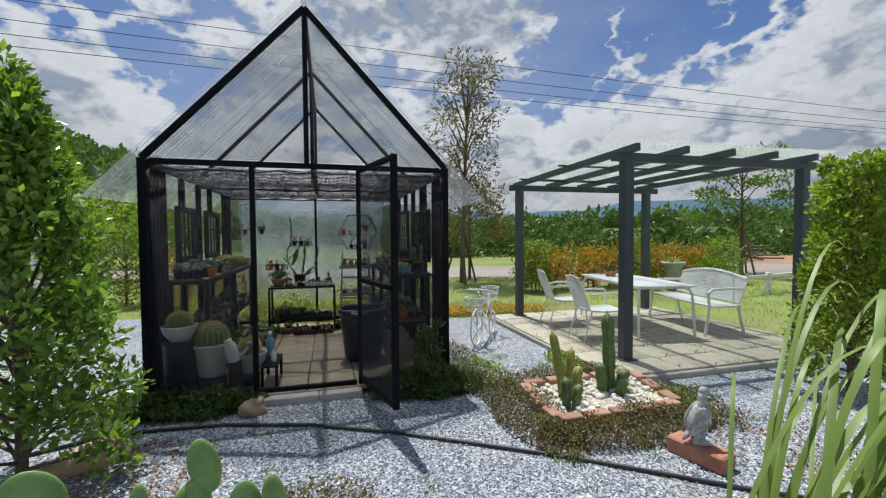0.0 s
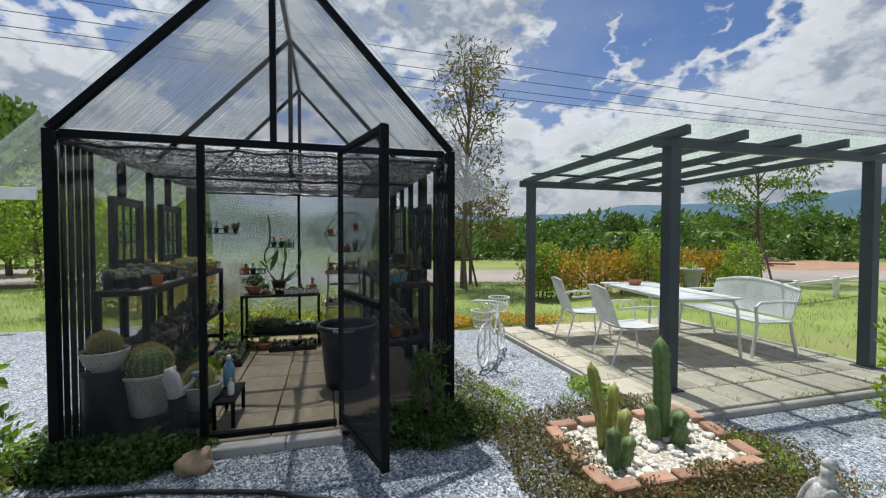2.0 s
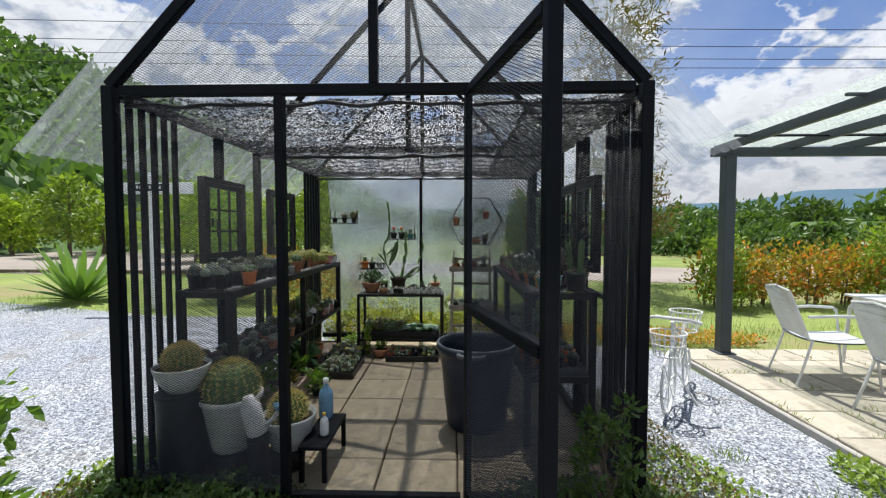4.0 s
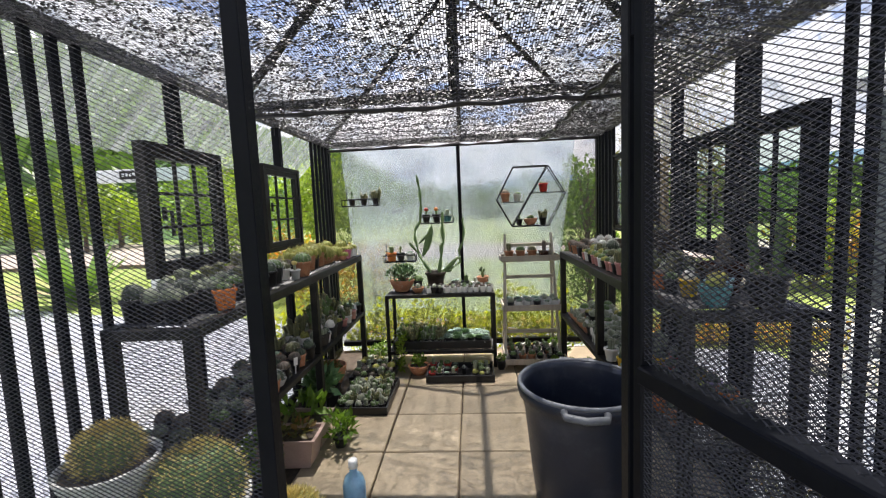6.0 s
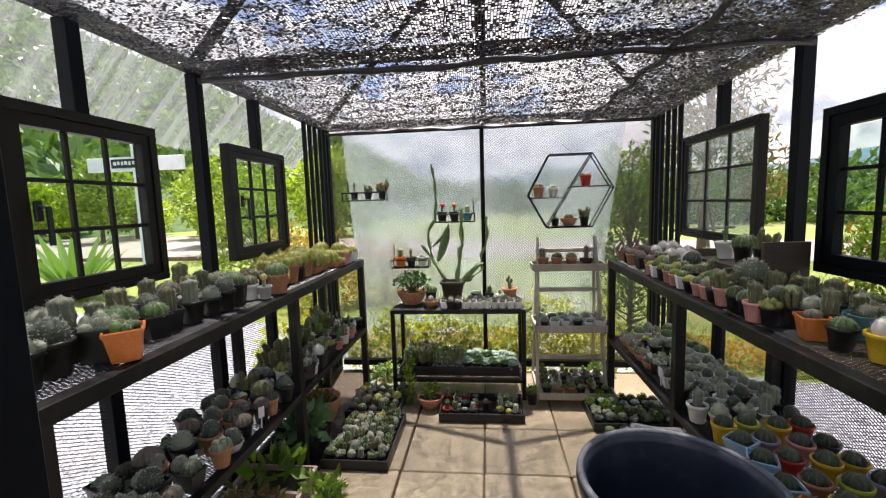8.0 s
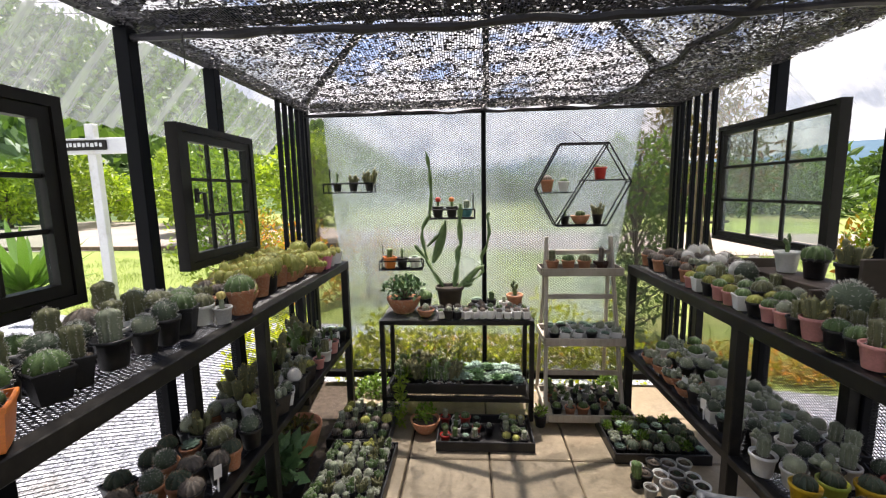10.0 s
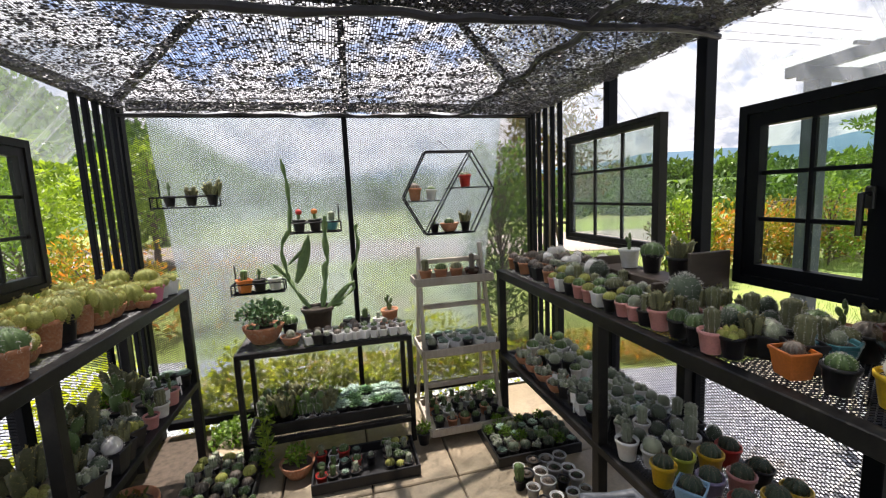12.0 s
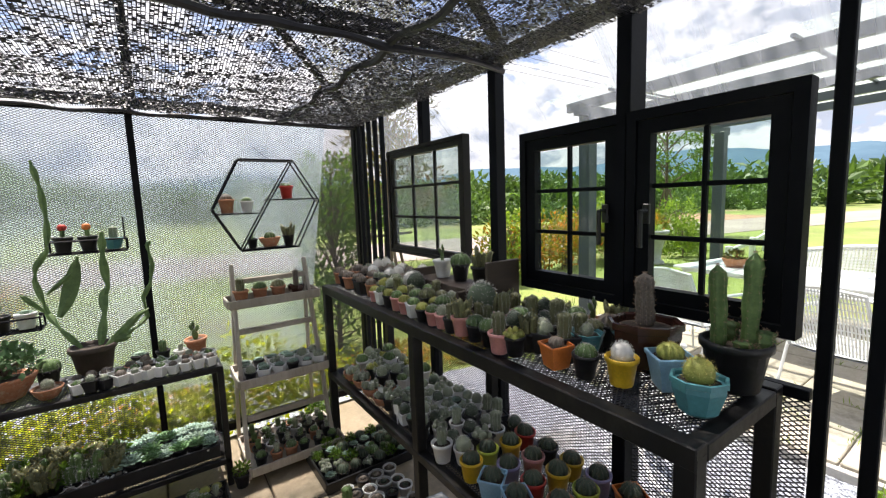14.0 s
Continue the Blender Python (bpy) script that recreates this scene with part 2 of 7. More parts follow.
ROAD = surf("dusty_concrete_road", (0.22, 0.19, 0.16), (0.34, 0.3, 0.26), 0.9, 0.0, 0.4, 20, 0.3, 0.004, 0.0)
BRICK = surf("red_brick", (0.25, 0.13, 0.08), (0.46, 0.28, 0.19), 0.85, 0.0, 12, 90, 0.5, 0.004, 0.2, stain=(0.32, 0.28, 0.22), stain_scale=9)
STONE_TAN = surf("tan_stone", (0.3, 0.2, 0.12), (0.5, 0.37, 0.25), 0.85, 0.0, 6, 50, 0.6, 0.006, 0.15)
STONE_WHITE = surf("white_pebble", (0.42, 0.4, 0.35), (0.72, 0.69, 0.63), 0.7, 0.0, 15, 80, 0.3, 0.003, 0.2)
HOSE = surf("black_rubber", (0.01, 0.01, 0.011), (0.028, 0.028, 0.03), 0.5, 0.0, 8, 80, 0.1, 0.001, 0.0)
GRAVEL = gravel_material("blue_grey_gravel", (0.075, 0.086, 0.105), (0.28, 0.305, 0.35), (0.64, 0.67, 0.72))
SOIL = surf("dark_soil", (0.03, 0.022, 0.015), (0.09, 0.068, 0.05), 0.95, 0.0, 30, 150, 0.8, 0.004, 0.2)
LAWN = surf("lawn", (0.1, 0.145, 0.025), (0.26, 0.32, 0.075), 0.9, 0.0, 0.35, 12, 0.8, 0.03, 0.0, stain=(0.26, 0.2, 0.11), stain_scale=0.22)
BARK = surf("brown_bark", (0.07, 0.05, 0.035), (0.2, 0.15, 0.11), 0.9, 0.0, 10, 60, 0.7, 0.008, 0.15, stretch=(1, 1, 0.3))
TERRACOTTA = surf("terracotta", (0.34, 0.13, 0.06), (0.52, 0.24, 0.13), 0.8, 0.0, 12, 90, 0.25, 0.002, 0.18, stain=(0.5, 0.36, 0.26), stain_scale=10)
BLACK_PLASTIC = surf("black_plastic", (0.005, 0.005, 0.006), (0.014, 0.014, 0.016), 0.42, 0.0, 10, 90, 0.08, 0.001, 0.2)
WHITE_PLASTIC = surf("white_plastic", (0.66, 0.66, 0.64), (0.8, 0.8, 0.78), 0.4, 0.0, 10, 90, 0.06, 0.001, 0.06)
GREY_CEMENT = surf("grey_cement", (0.3, 0.3, 0.29), (0.46, 0.46, 0.45), 0.8, 0.0, 10, 90, 0.3, 0.002, 0.1)
NAVY_PLASTIC = surf("dark_blue_plastic", (0.008, 0.013, 0.028), (0.02, 0.028, 0.05), 0.38, 0.0, 4, 60, 0.1, 0.001, 0.0, stain=(0.05, 0.055, 0.07), stain_scale=4)


def coloured(name, c, rough=0.35):
    return surf(name, tuple(v * 0.8 for v in c), tuple(min(1, v * 1.1) for v in c), rough, 0.0, 12, 90, 0.08, 0.001, 0.1)


YELLOW = coloured("yellow_glaze", (0.75, 0.48, 0.03))
ORANGE = coloured("orange_plastic", (0.7, 0.2, 0.04))
PINK = coloured("pink_plastic", (0.62, 0.28, 0.26))
MAGENTA = coloured("magenta_glaze", (0.6, 0.13, 0.25))
RED = coloured("red_plastic", (0.5, 0.035, 0.025))
SKY_BLUE = coloured("light_blue_plastic", (0.3, 0.52, 0.68))
TEAL = coloured("teal_glaze", (0.07, 0.24, 0.27))
LIME = coloured("lime_glaze", (0.42, 0.5, 0.06))
LILAC = coloured("lilac_glaze", (0.34, 0.3, 0.48))
BROWN_GLAZE = coloured("dark_red_glaze", (0.05, 0.019, 0.014), 0.2)

CACTUS_GREEN = surf("cactus_green", (0.05, 0.1, 0.03), (0.14, 0.22, 0.07), 0.6, 0.0, 25, 120, 0.3, 0.002, 0.3)
CACTUS_DARK = surf("cactus_dark_green", (0.035, 0.05, 0.032), (0.09, 0.12, 0.075), 0.6, 0.0, 25, 120, 0.3, 0.002, 0.3)
CACTUS_YELLOW = surf("cactus_yellow_green", (0.200, 0.225, 0.037), (0.425, 0.425, 0.112), 0.6, 0.0, 25, 120, 0.3, 0.002, 0.25)
CACTUS_GREY = surf("cactus_grey_green", (0.16, 0.19, 0.125), (0.35, 0.38, 0.27), 0.7, 0.0, 25, 120, 0.3, 0.002, 0.25)
CACTUS_BROWN = surf("cactus_brownish", (0.096, 0.080, 0.064), (0.224, 0.192, 0.160), 0.7, 0.0, 25, 120, 0.3, 0.002, 0.25)
CACTUS_OLIVE = surf("cactus_olive", (0.085, 0.095, 0.045), (0.2, 0.2, 0.1), 0.65, 0.0, 25, 120, 0.3, 0.002, 0.3)
SUCCULENT = surf("succulent_blue_green", (0.135, 0.230, 0.162), (0.324, 0.432, 0.338), 0.55, 0.0, 25, 120, 0.1, 0.001, 0.25)
SUCCULENT_GREEN = surf("succulent_green", (0.070, 0.168, 0.056), (0.182, 0.336, 0.126), 0.5, 0.0, 25, 120, 0.1, 0.001, 0.3)
SPINE_WHITE = surf("white_spines", (0.6, 0.58, 0.54), (0.84, 0.82, 0.78), 0.8, 0.0, 30, 90, 0.0, 0.001, 0.1)
SPINE_GOLD = surf("golden_spines", (0.5, 0.4, 0.1), (0.75, 0.63, 0.26), 0.7, 0.0, 30, 90, 0.0, 0.001, 0.1)
SPINE_BROWN = surf("brown_spines", (0.240, 0.150, 0.090), (0.525, 0.375, 0.270), 0.7, 0.0, 30, 90, 0.0, 0.001, 0.1)

LEAF_MID = foliage("leaves_mid_green", (0.03, 0.075, 0.012), (0.15, 0.25, 0.04), glow=0.4)
LEAF_BRIGHT = foliage("leaves_bright_green", (0.06, 0.125, 0.015), (0.26, 0.35, 0.05))
LEAF_SHRUB = foliage("glossy_shrub_leaves", (0.04, 0.09, 0.013), (0.16, 0.265, 0.045), glow=0.4, rough=0.32, spec=0.6, tip=(0.3, 0.42, 0.06))
LEAF_LIME = foliage("lime_green_leaves", (0.09, 0.17, 0.015), (0.34, 0.43, 0.05), glow=0.4)
LEAF_DARK = foliage("leaves_dark_green", (0.025, 0.055, 0.012), (0.09, 0.15, 0.035), glow=0.3)
LEAF_FAR = foliage("leaves_far", (0.035, 0.075, 0.02), (0.12, 0.2, 0.05), glow=0.25)
LEAF_AUTUMN = foliage("leaves_green_to_red", (0.09, 0.16, 0.02), (0.4, 0.3, 0.04), tip=(0.8, 0.24, 0.05))
LEAF_RUSTY = foliage("leaves_rusty_green", (0.05, 0.055, 0.015), (0.13, 0.13, 0.04), tip=(0.22, 0.09, 0.04))
LEAF_BLADE = foliage("grass_blades", (0.08, 0.14, 0.03), (0.23, 0.31, 0.08), glow=0.32)
LEAF_DRY = foliage("thin_dry_leaves", (0.05, 0.055, 0.02), (0.14, 0.13, 0.055), tip=(0.16, 0.09, 0.05))
# sunshine on these weeds is put into the colours, paler than real leaves
LEAF_SUNNY = foliage("sun_painted_weeds", (0.28, 0.36, 0.03), (0.64, 0.66, 0.08), (0.9, 0.95, 0.12), glow=0.72)
LEAF_AGAVE = foliage("agave_leaves", (0.06, 0.13, 0.03), (0.19, 0.31, 0.07), glow=0.2, rough=0.4)
LEAF_LITTER = foliage("dead_leaves", (0.12, 0.05, 0.02), (0.34, 0.17, 0.07), glow=0.1, rough=0.8)
HILL_GREEN = surf("wooded_hill", (0.03, 0.065, 0.018), (0.09, 0.15, 0.04), 0.95, 0.0, 0.12, 1.1, 1.0, 1.2, 0.0)
# the blue is distance haze mixed into the base colour of the wooded ridge
HILL_FAR = surf("haze_tinted_hills", (0.075, 0.13, 0.18), (0.11, 0.18, 0.235), 1.0, 0.0, 0.01, 0.05, 0.0, spec=0.0)
DUCK_PAINT = surf("flaking_grey_paint", (0.07, 0.075, 0.07), (0.6, 0.6, 0.57), 0.7, 0.0, 16, 90, 0.5, 0.004, 0.0)


# ---- shape kit ----
class Shape:
    """A growing list of points and faces that becomes one mesh."""

    def __init__(self):
        self.v, self.f, self.n = [], [], 0

    def add(self, points, faces):
        self.v.append(np.asarray(points, float).reshape(-1, 3))
        k = self.n
        self.f.extend([tuple(i + k for i in f) for f in faces])
        self.n += len(self.v[-1])
        return self

    def points(self):
        return np.concatenate(self.v) if self.v else np.zeros((0, 3))

    def moved(self, m):
        p = self.points()
        a = np.array(m)
        self.v = [p @ a[:3, :3].T + a[:3, 3]]
        return self

    def join(self, other):
        return self.add(other.points(), other.f)

    def box(self, c, s, bev=0.004, m=None):
        """A box with chamfered edges."""
        h = np.array(s, float) / 2
        b = min(bev, h.min() * 0.45)
        pts, idx = [], {}
        for sx in (-1, 1):
            for sy in (-1, 1):
                for sz in (-1, 1):
                    for ax in range(3):
                        q = np.array([sx, sy, sz]) * (h - b)
                        q[ax] = (sx, sy, sz)[ax] * h[ax]
                        idx[sx, sy, sz, ax] = len(pts)
                        pts.append(q)
        faces = []
        for ax in range(3):
            o = [k for k in range(3) if k != ax]
            for s1 in (-1, 1):
                loop = []
                for a, e in ((-1, -1), (1, -1), (1, 1), (-1, 1)):
                    k = [0, 0, 0]
                    k[ax], k[o[0]], k[o[1]] = s1, a, e
                    loop.append(idx[(*k, ax)])
                flip = (s1 < 0) != (ax == 1)
                faces.append(tuple(loop[::-1] if flip else loop))
            for a in (-1, 1):
                for e in (-1, 1):
                    k0, k1 = [0, 0, 0], [0, 0, 0]
                    k0[ax], k1[ax] = -1, 1
                    for k in (k0, k1):
                        k[o[0]], k[o[1]] = a, e
                    faces.append((idx[(*k0, o[0])], idx[(*k1, o[0])], idx[(*k1, o[1])], idx[(*k0, o[1])]))
        for sx in (-1, 1):
            for sy in (-1, 1):
                for sz in (-1, 1):
                    faces.append(tuple(idx[sx, sy, sz, a] for a in range(3)))
        p = np.array(pts)
        if m is not None:
            a = np.array(m)
            p = p @ a[:3, :3].T
        return self.add(p + np.array(c, float), faces)

    def beam(self, a, b, w, d=None, bev=0.003, up=(0, 0, 1)):
        """A square bar from a to b."""
        a, b = Vector(a), Vector(b)
        z = (b - a).normalized()
        x = Vector(up).cross(z)
        x = Vector((1, 0, 0)) if x.length < 1e-4 else x.normalized()
        y = z.cross(x)
        m = Matrix((x, y, z)).transposed()
        return self.box((a + b) / 2, (w, d or w, (b - a).length), bev, m.to_4x4())

    def tube(self, path, r, seg=8, cap=True):
        """A round rod along a path; r may be one radius or one for each point."""
        path = [Vector(p) for p in path]
        rs = list(r) if hasattr(r, "__len__") else [r] * len(path)
        pts, faces = [], []
        side = None
        for i, p in enumerate(path):
            t = (path[min(i + 1, len(path) - 1)] - path[max(i - 1, 0)]).normalized()
            if side is None:
                side = t.orthogonal().normalized()
            side = (side - t * side.dot(t)).normalized()
            up = t.cross(side)
            for k in range(seg):
                a = 2 * math.pi * k / seg
                pts.append(p + (side * math.cos(a) + up * math.sin(a)) * rs[i])
        for i in range(len(path) - 1):
            for k in range(seg):
                j = (k + 1) % seg
                faces.append((i * seg + k, i * seg + j, (i + 1) * seg + j, (i + 1) * seg + k))
        if cap:
            faces.append(tuple(range(seg))[::-1])
            faces.append(tuple(range((len(path) - 1) * seg, len(path) * seg)))
        return self.add(pts, faces)

    def lathe(self, profile, seg=16, ribs=0, rib=0.0, centre=(0, 0, 0), square=0.0):
        """Turns a profile of (radius, height); ribs modulate the radius, square pulls it to a square plan."""
        pts, faces = [], []
        for r, z in profile:
            for k in range(seg):
                a = 2 * math.pi * k / seg
                q = r * (1 + rib * math.cos(ribs * a)) if ribs else r
                if square:
                    q *= 1 + square * (1 / max(abs(math.cos(a)), abs(math.sin(a))) - 1)
                pts.append((q * math.cos(a) + centre[0], q * math.sin(a) + centre[1], z + centre[2]))
        for i in range(len(profile) - 1):
            for k in range(seg):
                j = (k + 1) % seg
                faces.append((i * seg + k, i * seg + j, (i + 1) * seg + j, (i + 1) * seg + k))
        faces.append(tuple(range(seg))[::-1])
        faces.append(tuple(range((len(profile) - 1) * seg, len(profile) * seg)))
        return self.add(pts, faces)

    def ball(self, c, r, seg=12, rings=8, ribs=0, rib=0.0, squash=(1, 1, 1), bumpy=0.0):
        prof = [(math.sin(math.pi * (i + 0.02) / (rings + 0.04)), -math.cos(math.pi * (i + 0.02) / (rings + 0.04))) for i in range(rings + 1)]
        s = Shape().lathe(prof, seg, ribs, rib)
        p = s.points()
        if bumpy:
            p = np.array([Vector(q) * (1 + bumpy * noise.noise(Vector(q) * 1.7 + Vector(c) * 9)) for q in p])
        return self.add(p * np.array(squash) * r + np.array(c), s.f)

    def ring(self, x, dx, y0, y1, z0, z1, wy, wz, bev=0.0):
        """A rectangular frame in the plane x, one welded piece."""
        pts, out = [], [(y0, z0), (y1, z0), (y1, z1), (y0, z1)]
        inn = [(y0 + wy, z0 + wz), (y1 - wy, z0 + wz), (y1 - wy, z1 - wz), (y0 + wy, z1 - wz)]
        for q in (x - dx / 2, x + dx / 2):
            pts += [(q, *p) for p in out] + [(q, *p) for p in inn]
        f = []
        for i in range(4):
            j = (i + 1) % 4
            f += [(i, j, 4 + j, 4 + i), (8 + i, 12 + i, 12 + j, 8 + j), (i, 8 + i, 8 + j, j), (4 + i, 4 + j, 12 + j, 12 + i)]
        return self.add(pts, f)

    def blades(self, roots, ways, ups, length, width):
        """Many pointed leaves at once: arrays of roots, directions, face normals, lengths and widths."""
        roots, ways, ups = (np.asarray(a, float) for a in (roots, ways, ups))
        n = len(roots)
        ways = ways / np.linalg.norm(ways, axis=1, keepdims=True)
        side = np.cross(ways, ups)
        side /= np.linalg.norm(side, axis=1, keepdims=True) + 1e-9
        ln, wd = np.broadcast_to(length, n)[:, None], np.broadcast_to(width, n)[:, None]
        mid = roots + ways * ln * 0.5
        tip = roots + ways * ln - np.cross(side, ways) * ln * 0.12
        quad = np.stack([roots, mid + side * wd / 2, tip, mid - side * wd / 2], 1).reshape(-1, 3)
        k = self.n
        self.v.append(quad)
        idx = np.arange(n * 4).reshape(-1, 4) + k
        self.f.extend(map(tuple, idx.tolist()))
        self.n += n * 4
        return self

    def mesh(self, name, smooth=False):
        me = bpy.data.meshes.new(name)
        me.from_pydata(self.points().tolist(), [], self.f)
        if smooth:
            me.shade_smooth()
        return me


def part(name, shape, material, parent=None, label="", smooth=False):
    """One mesh object under a thing or under a part."""
    me = shape.mesh(name, smooth) if isinstance(shape, Shape) else shape
    if not me.materials:
        me.materials.append(material)
    ob = new(name, me)
    ob.parent = parent
    if label:
        ob["label"] = label
    if name in ("spine_coat", "foliage", "crown", "forest", "wire_deck", "backrest", "twig"):
        ob["kind"] = "stuff"
    return ob


def thing(name, label, category, group="", at=None, kind=""):
    ob = new(name)
    ob.empty_display_size = 0.1
    if at is not None:
        ob.matrix_basis = at
    return tagged(ob, label, category, group, kind)


def solid(name, shape, material, label, category, kind="", smooth=False, group=""):
    return tagged(part(name, shape, material, None, "", smooth), label, category, group, kind)


rng = np.random.default_rng(7)


def unit(n):
    a = rng.normal(size=(n, 3))
    return a / np.linalg.norm(a, axis=1, keepdims=True)


def leaf_cloud(shape, centre, radii, n, size, shell=0.55, up=0.3, droop=0.0, slim=0.45):
    """Leaves filling an ellipsoid, thicker towards its skin, pointing outwards."""
    d = unit(n)
    r = shell + (1 - shell) * rng.random((n, 1)) ** 0.6
    p = np.array(centre) + d * r * np.array(radii)
    w = d * 0.6 + unit(n) * 0.8 + np.array([0, 0, up - droop])
    ln = size * (0.6 + 0.8 * rng.random(n))
    shape.blades(p, w, unit(n) + np.array([0, 0, 0.6]), ln, ln * slim)
    return shape


# ---- ground ----
GZ = -0.08
HALF, DEEP, EAVE, APEX = 1.375, 3.195, 2.15, 3.6


def sheet(points, z):
    return Shape().add([(x, y, z) for x, y in points], [tuple(range(len(points)))])


def lawn_ground():
    s = Shape()
    edges = [-1800, -300, -60, -20, 0, 20, 60, 300, 1800]
    pts = [(x, y, GZ - 0.012) for y in edges for x in edges]
    n = len(edges)
    s.add(pts, [(j * n + i, j * n + i + 1, (j + 1) * n + i + 1, (j + 1) * n + i) for j in range(n - 1) for i in range(n - 1)])
    return solid("ground", s, LAWN, "patchy green lawn with dry brown spots reaching the trees", "lawn", "structure")


lawn_ground()
solid("gravel_ground", sheet([(-14, -12), (12, -12), (12, 1.6), (7.0, -0.3), (6.3, -0.7), (3.0, 0.0), (2.95, 3.1), (1.6, 3.4), (1.5, 4.4), (-2, 4.9), (-4.5, 4.9), (-9.4, 6.3), (-14, 7.5)], GZ),
      GRAVEL, "blue-grey gravel yard with dirt patches", "gravel", "structure")
solid("road", sheet([(-60, 23), (-14, 11.6), (-4, 12.3), (40, 1.6), (42, 6.0), (-4, 17.8), (-24, 26), (-58, 38)], GZ + 0.004), ROAD, "dusty pale concrete lane", "road", "structure")


def pebbles():
    """Loose stones lying on the gravel where the path runs."""
    n = 26000
    x, y = rng.uniform(-1.6, 3.6, n), rng.uniform(-3.3, 0.3, n)
    r = rng.uniform(0.005, 0.0115, n)
    base = np.array([(1, 0, 0), (0, 1, 0), (-1, 0, 0), (0, -1, 0), (0, 0, 1), (0, 0, -1)], float)
    a = rng.uniform(0, 6.28, n)
    sc = rng.uniform(0.6, 1.2, (n, 1, 3)) * r[:, None, None] * np.array([1, 1, 0.7])
    p = base[None] * sc
    c, s = np.cos(a)[:, None], np.sin(a)[:, None]
    q = np.stack([p[..., 0] * c - p[..., 1] * s, p[..., 0] * s + p[..., 1] * c, p[..., 2] + p[..., 0] * rng.uniform(-0.4, 0.4, (n, 1))], -1)
    q += np.stack([x, y, GZ + r * 0.4], -1)[:, None]
    f = np.array([(0, 1, 4), (1, 2, 4), (2, 3, 4), (3, 0, 4), (1, 0, 5), (2, 1, 5), (3, 2, 5), (0, 3, 5)])
    s = Shape()
    s.v, s.n = [q.reshape(-1, 3)], n * 6
    s.f = (f[None] + (np.arange(n) * 6)[:, None, None]).reshape(-1, 3).tolist()
    m = gravel_tone()
    solid("loose_gravel", s, m, "loose blue-grey crushed stones on the gravel", "gravel", "stuff")


def gravel_tone():
    m, nt, out = blank("crushed_stone")
    p = node(nt, "ShaderNodeBsdfPrincipled", Roughness=0.8)
    geo = nt.nodes.new("ShaderNodeNewGeometry")
    col = ramp(nt, geo.outputs["Random Per Island"], [(0.0, (0.08, 0.09, 0.11)), (0.55, (0.3, 0.325, 0.37)), (1.0, (0.72, 0.74, 0.77))])
    link(nt, col, p.inputs["Base Color"])
    link(nt, p.outputs[0], out.inputs["Surface"])
    return m


pebbles()


# ---- greenhouse ----
def lines_in(poly, l=0.025, s=0.013):
    """The two families of diagonals of an expanded-metal sheet, cut to a convex outline."""
    poly = np.array(poly, float)
    lo, hi = poly.min(0), poly.max(0)
    cen = poly.mean(0)
    cuts = []
    for i in range(len(poly)):
        a, b = poly[i], poly[(i + 1) % len(poly)]
        n = np.array([b[1] - a[1], a[0] - b[0]])
        if n @ (cen - a) < 0:
            n = -n
        cuts.append((n, a))
    out = []
    for sign in (1, -1):
        d = np.array([l, sign * s])
        d /= np.linalg.norm(d)
        span = (hi[0] - lo[0]) * s / l + (hi[1] - lo[1])
        k = 0.0
        while k < span:
            start = np.array([lo[0], (lo[1] - (hi[0] - lo[0]) * s / l if sign > 0 else lo[1]) + k])
            k += s
            t0, t1 = -9.0, 19.0
            for n, a in cuts:
                den, num = n @ d, n @ (a - start)
                if abs(den) < 1e-9:
                    continue
                if den > 0:
                    t0 = max(t0, num / den)
                else:
                    t1 = min(t1, num / den)
            if t1 - t0 > 0.002:
                out.append((start + d * t0, start + d * t1))
    return out


def expanded(poly, place, w=0.002):
    """Expanded metal over an outline in (u, v); place maps (u, v, out) to the world."""
    s = Shape()
    pts = []
    for a, b in lines_in(poly):
        d = (b - a) / np.linalg.norm(b - a)
        q = np.array([-d[1], d[0]]) * w / 2
        steps = max(1, int(np.linalg.norm(b - a) / 0.3))
        for i in range(steps):
            c, e = a + (b - a) * i / steps, a + (b - a) * (i + 1) / steps
            pts += [place(*(c - q), -0.001), place(*(e - q), -0.001), place(*(e + q), 0.001), place(*(c + q), 0.001)]
    n = len(pts) // 4
    s.add(pts, [(4 * i, 4 * i + 1, 4 * i + 2, 4 * i + 3) for i in range(n)])
    return s


def rect(u0, u1, v0, v1):
    return [(u0, v0), (u1, v0), (u1, v1), (u0, v1)]


house = thing("greenhouse", "black steel cactus greenhouse with mesh walls and gable roof", "greenhouse", at=pose(0, 0, 0))
P = 0.06
for x in (-1, 1):
    for y in (0.0, DEEP):
        part("post", Shape().beam((x * (HALF - 0.02), y, -0.1), (x * (HALF - 0.02), y, EAVE), P, P, 0.004), BLACK_STEEL, house)
for x, w in ((-0.48, 0.045), (0.475, 0.04)):
    part("door_post", Shape().beam((x, 0, -0.1), (x, 0, EAVE - 0.05), w, 0.05), BLACK_STEEL, house)
for y in (0.0, 1.58, DEEP):
    part("beam", Shape().beam((-HALF + 0.08, y, EAVE - 0.025), (HALF - 0.08, y, EAVE - 0.025), 0.05), BLACK_STEEL, house)
    part("king_post", Shape().beam((0, y, EAVE), (0, y, APEX - 0.06), 0.045), BLACK_STEEL, house)
    for x in (-1, 1):
        part("rafter", Shape().beam((x * (HALF - 0.02), y, EAVE), (0, y, APEX - 0.01), 0.05 if y == 0 else 0.04), BLACK_STEEL, house)
part("ridge", Shape().beam((0, 0, APEX - 0.03), (0, DEEP, APEX - 0.03), 0.04), BLACK_STEEL, house)
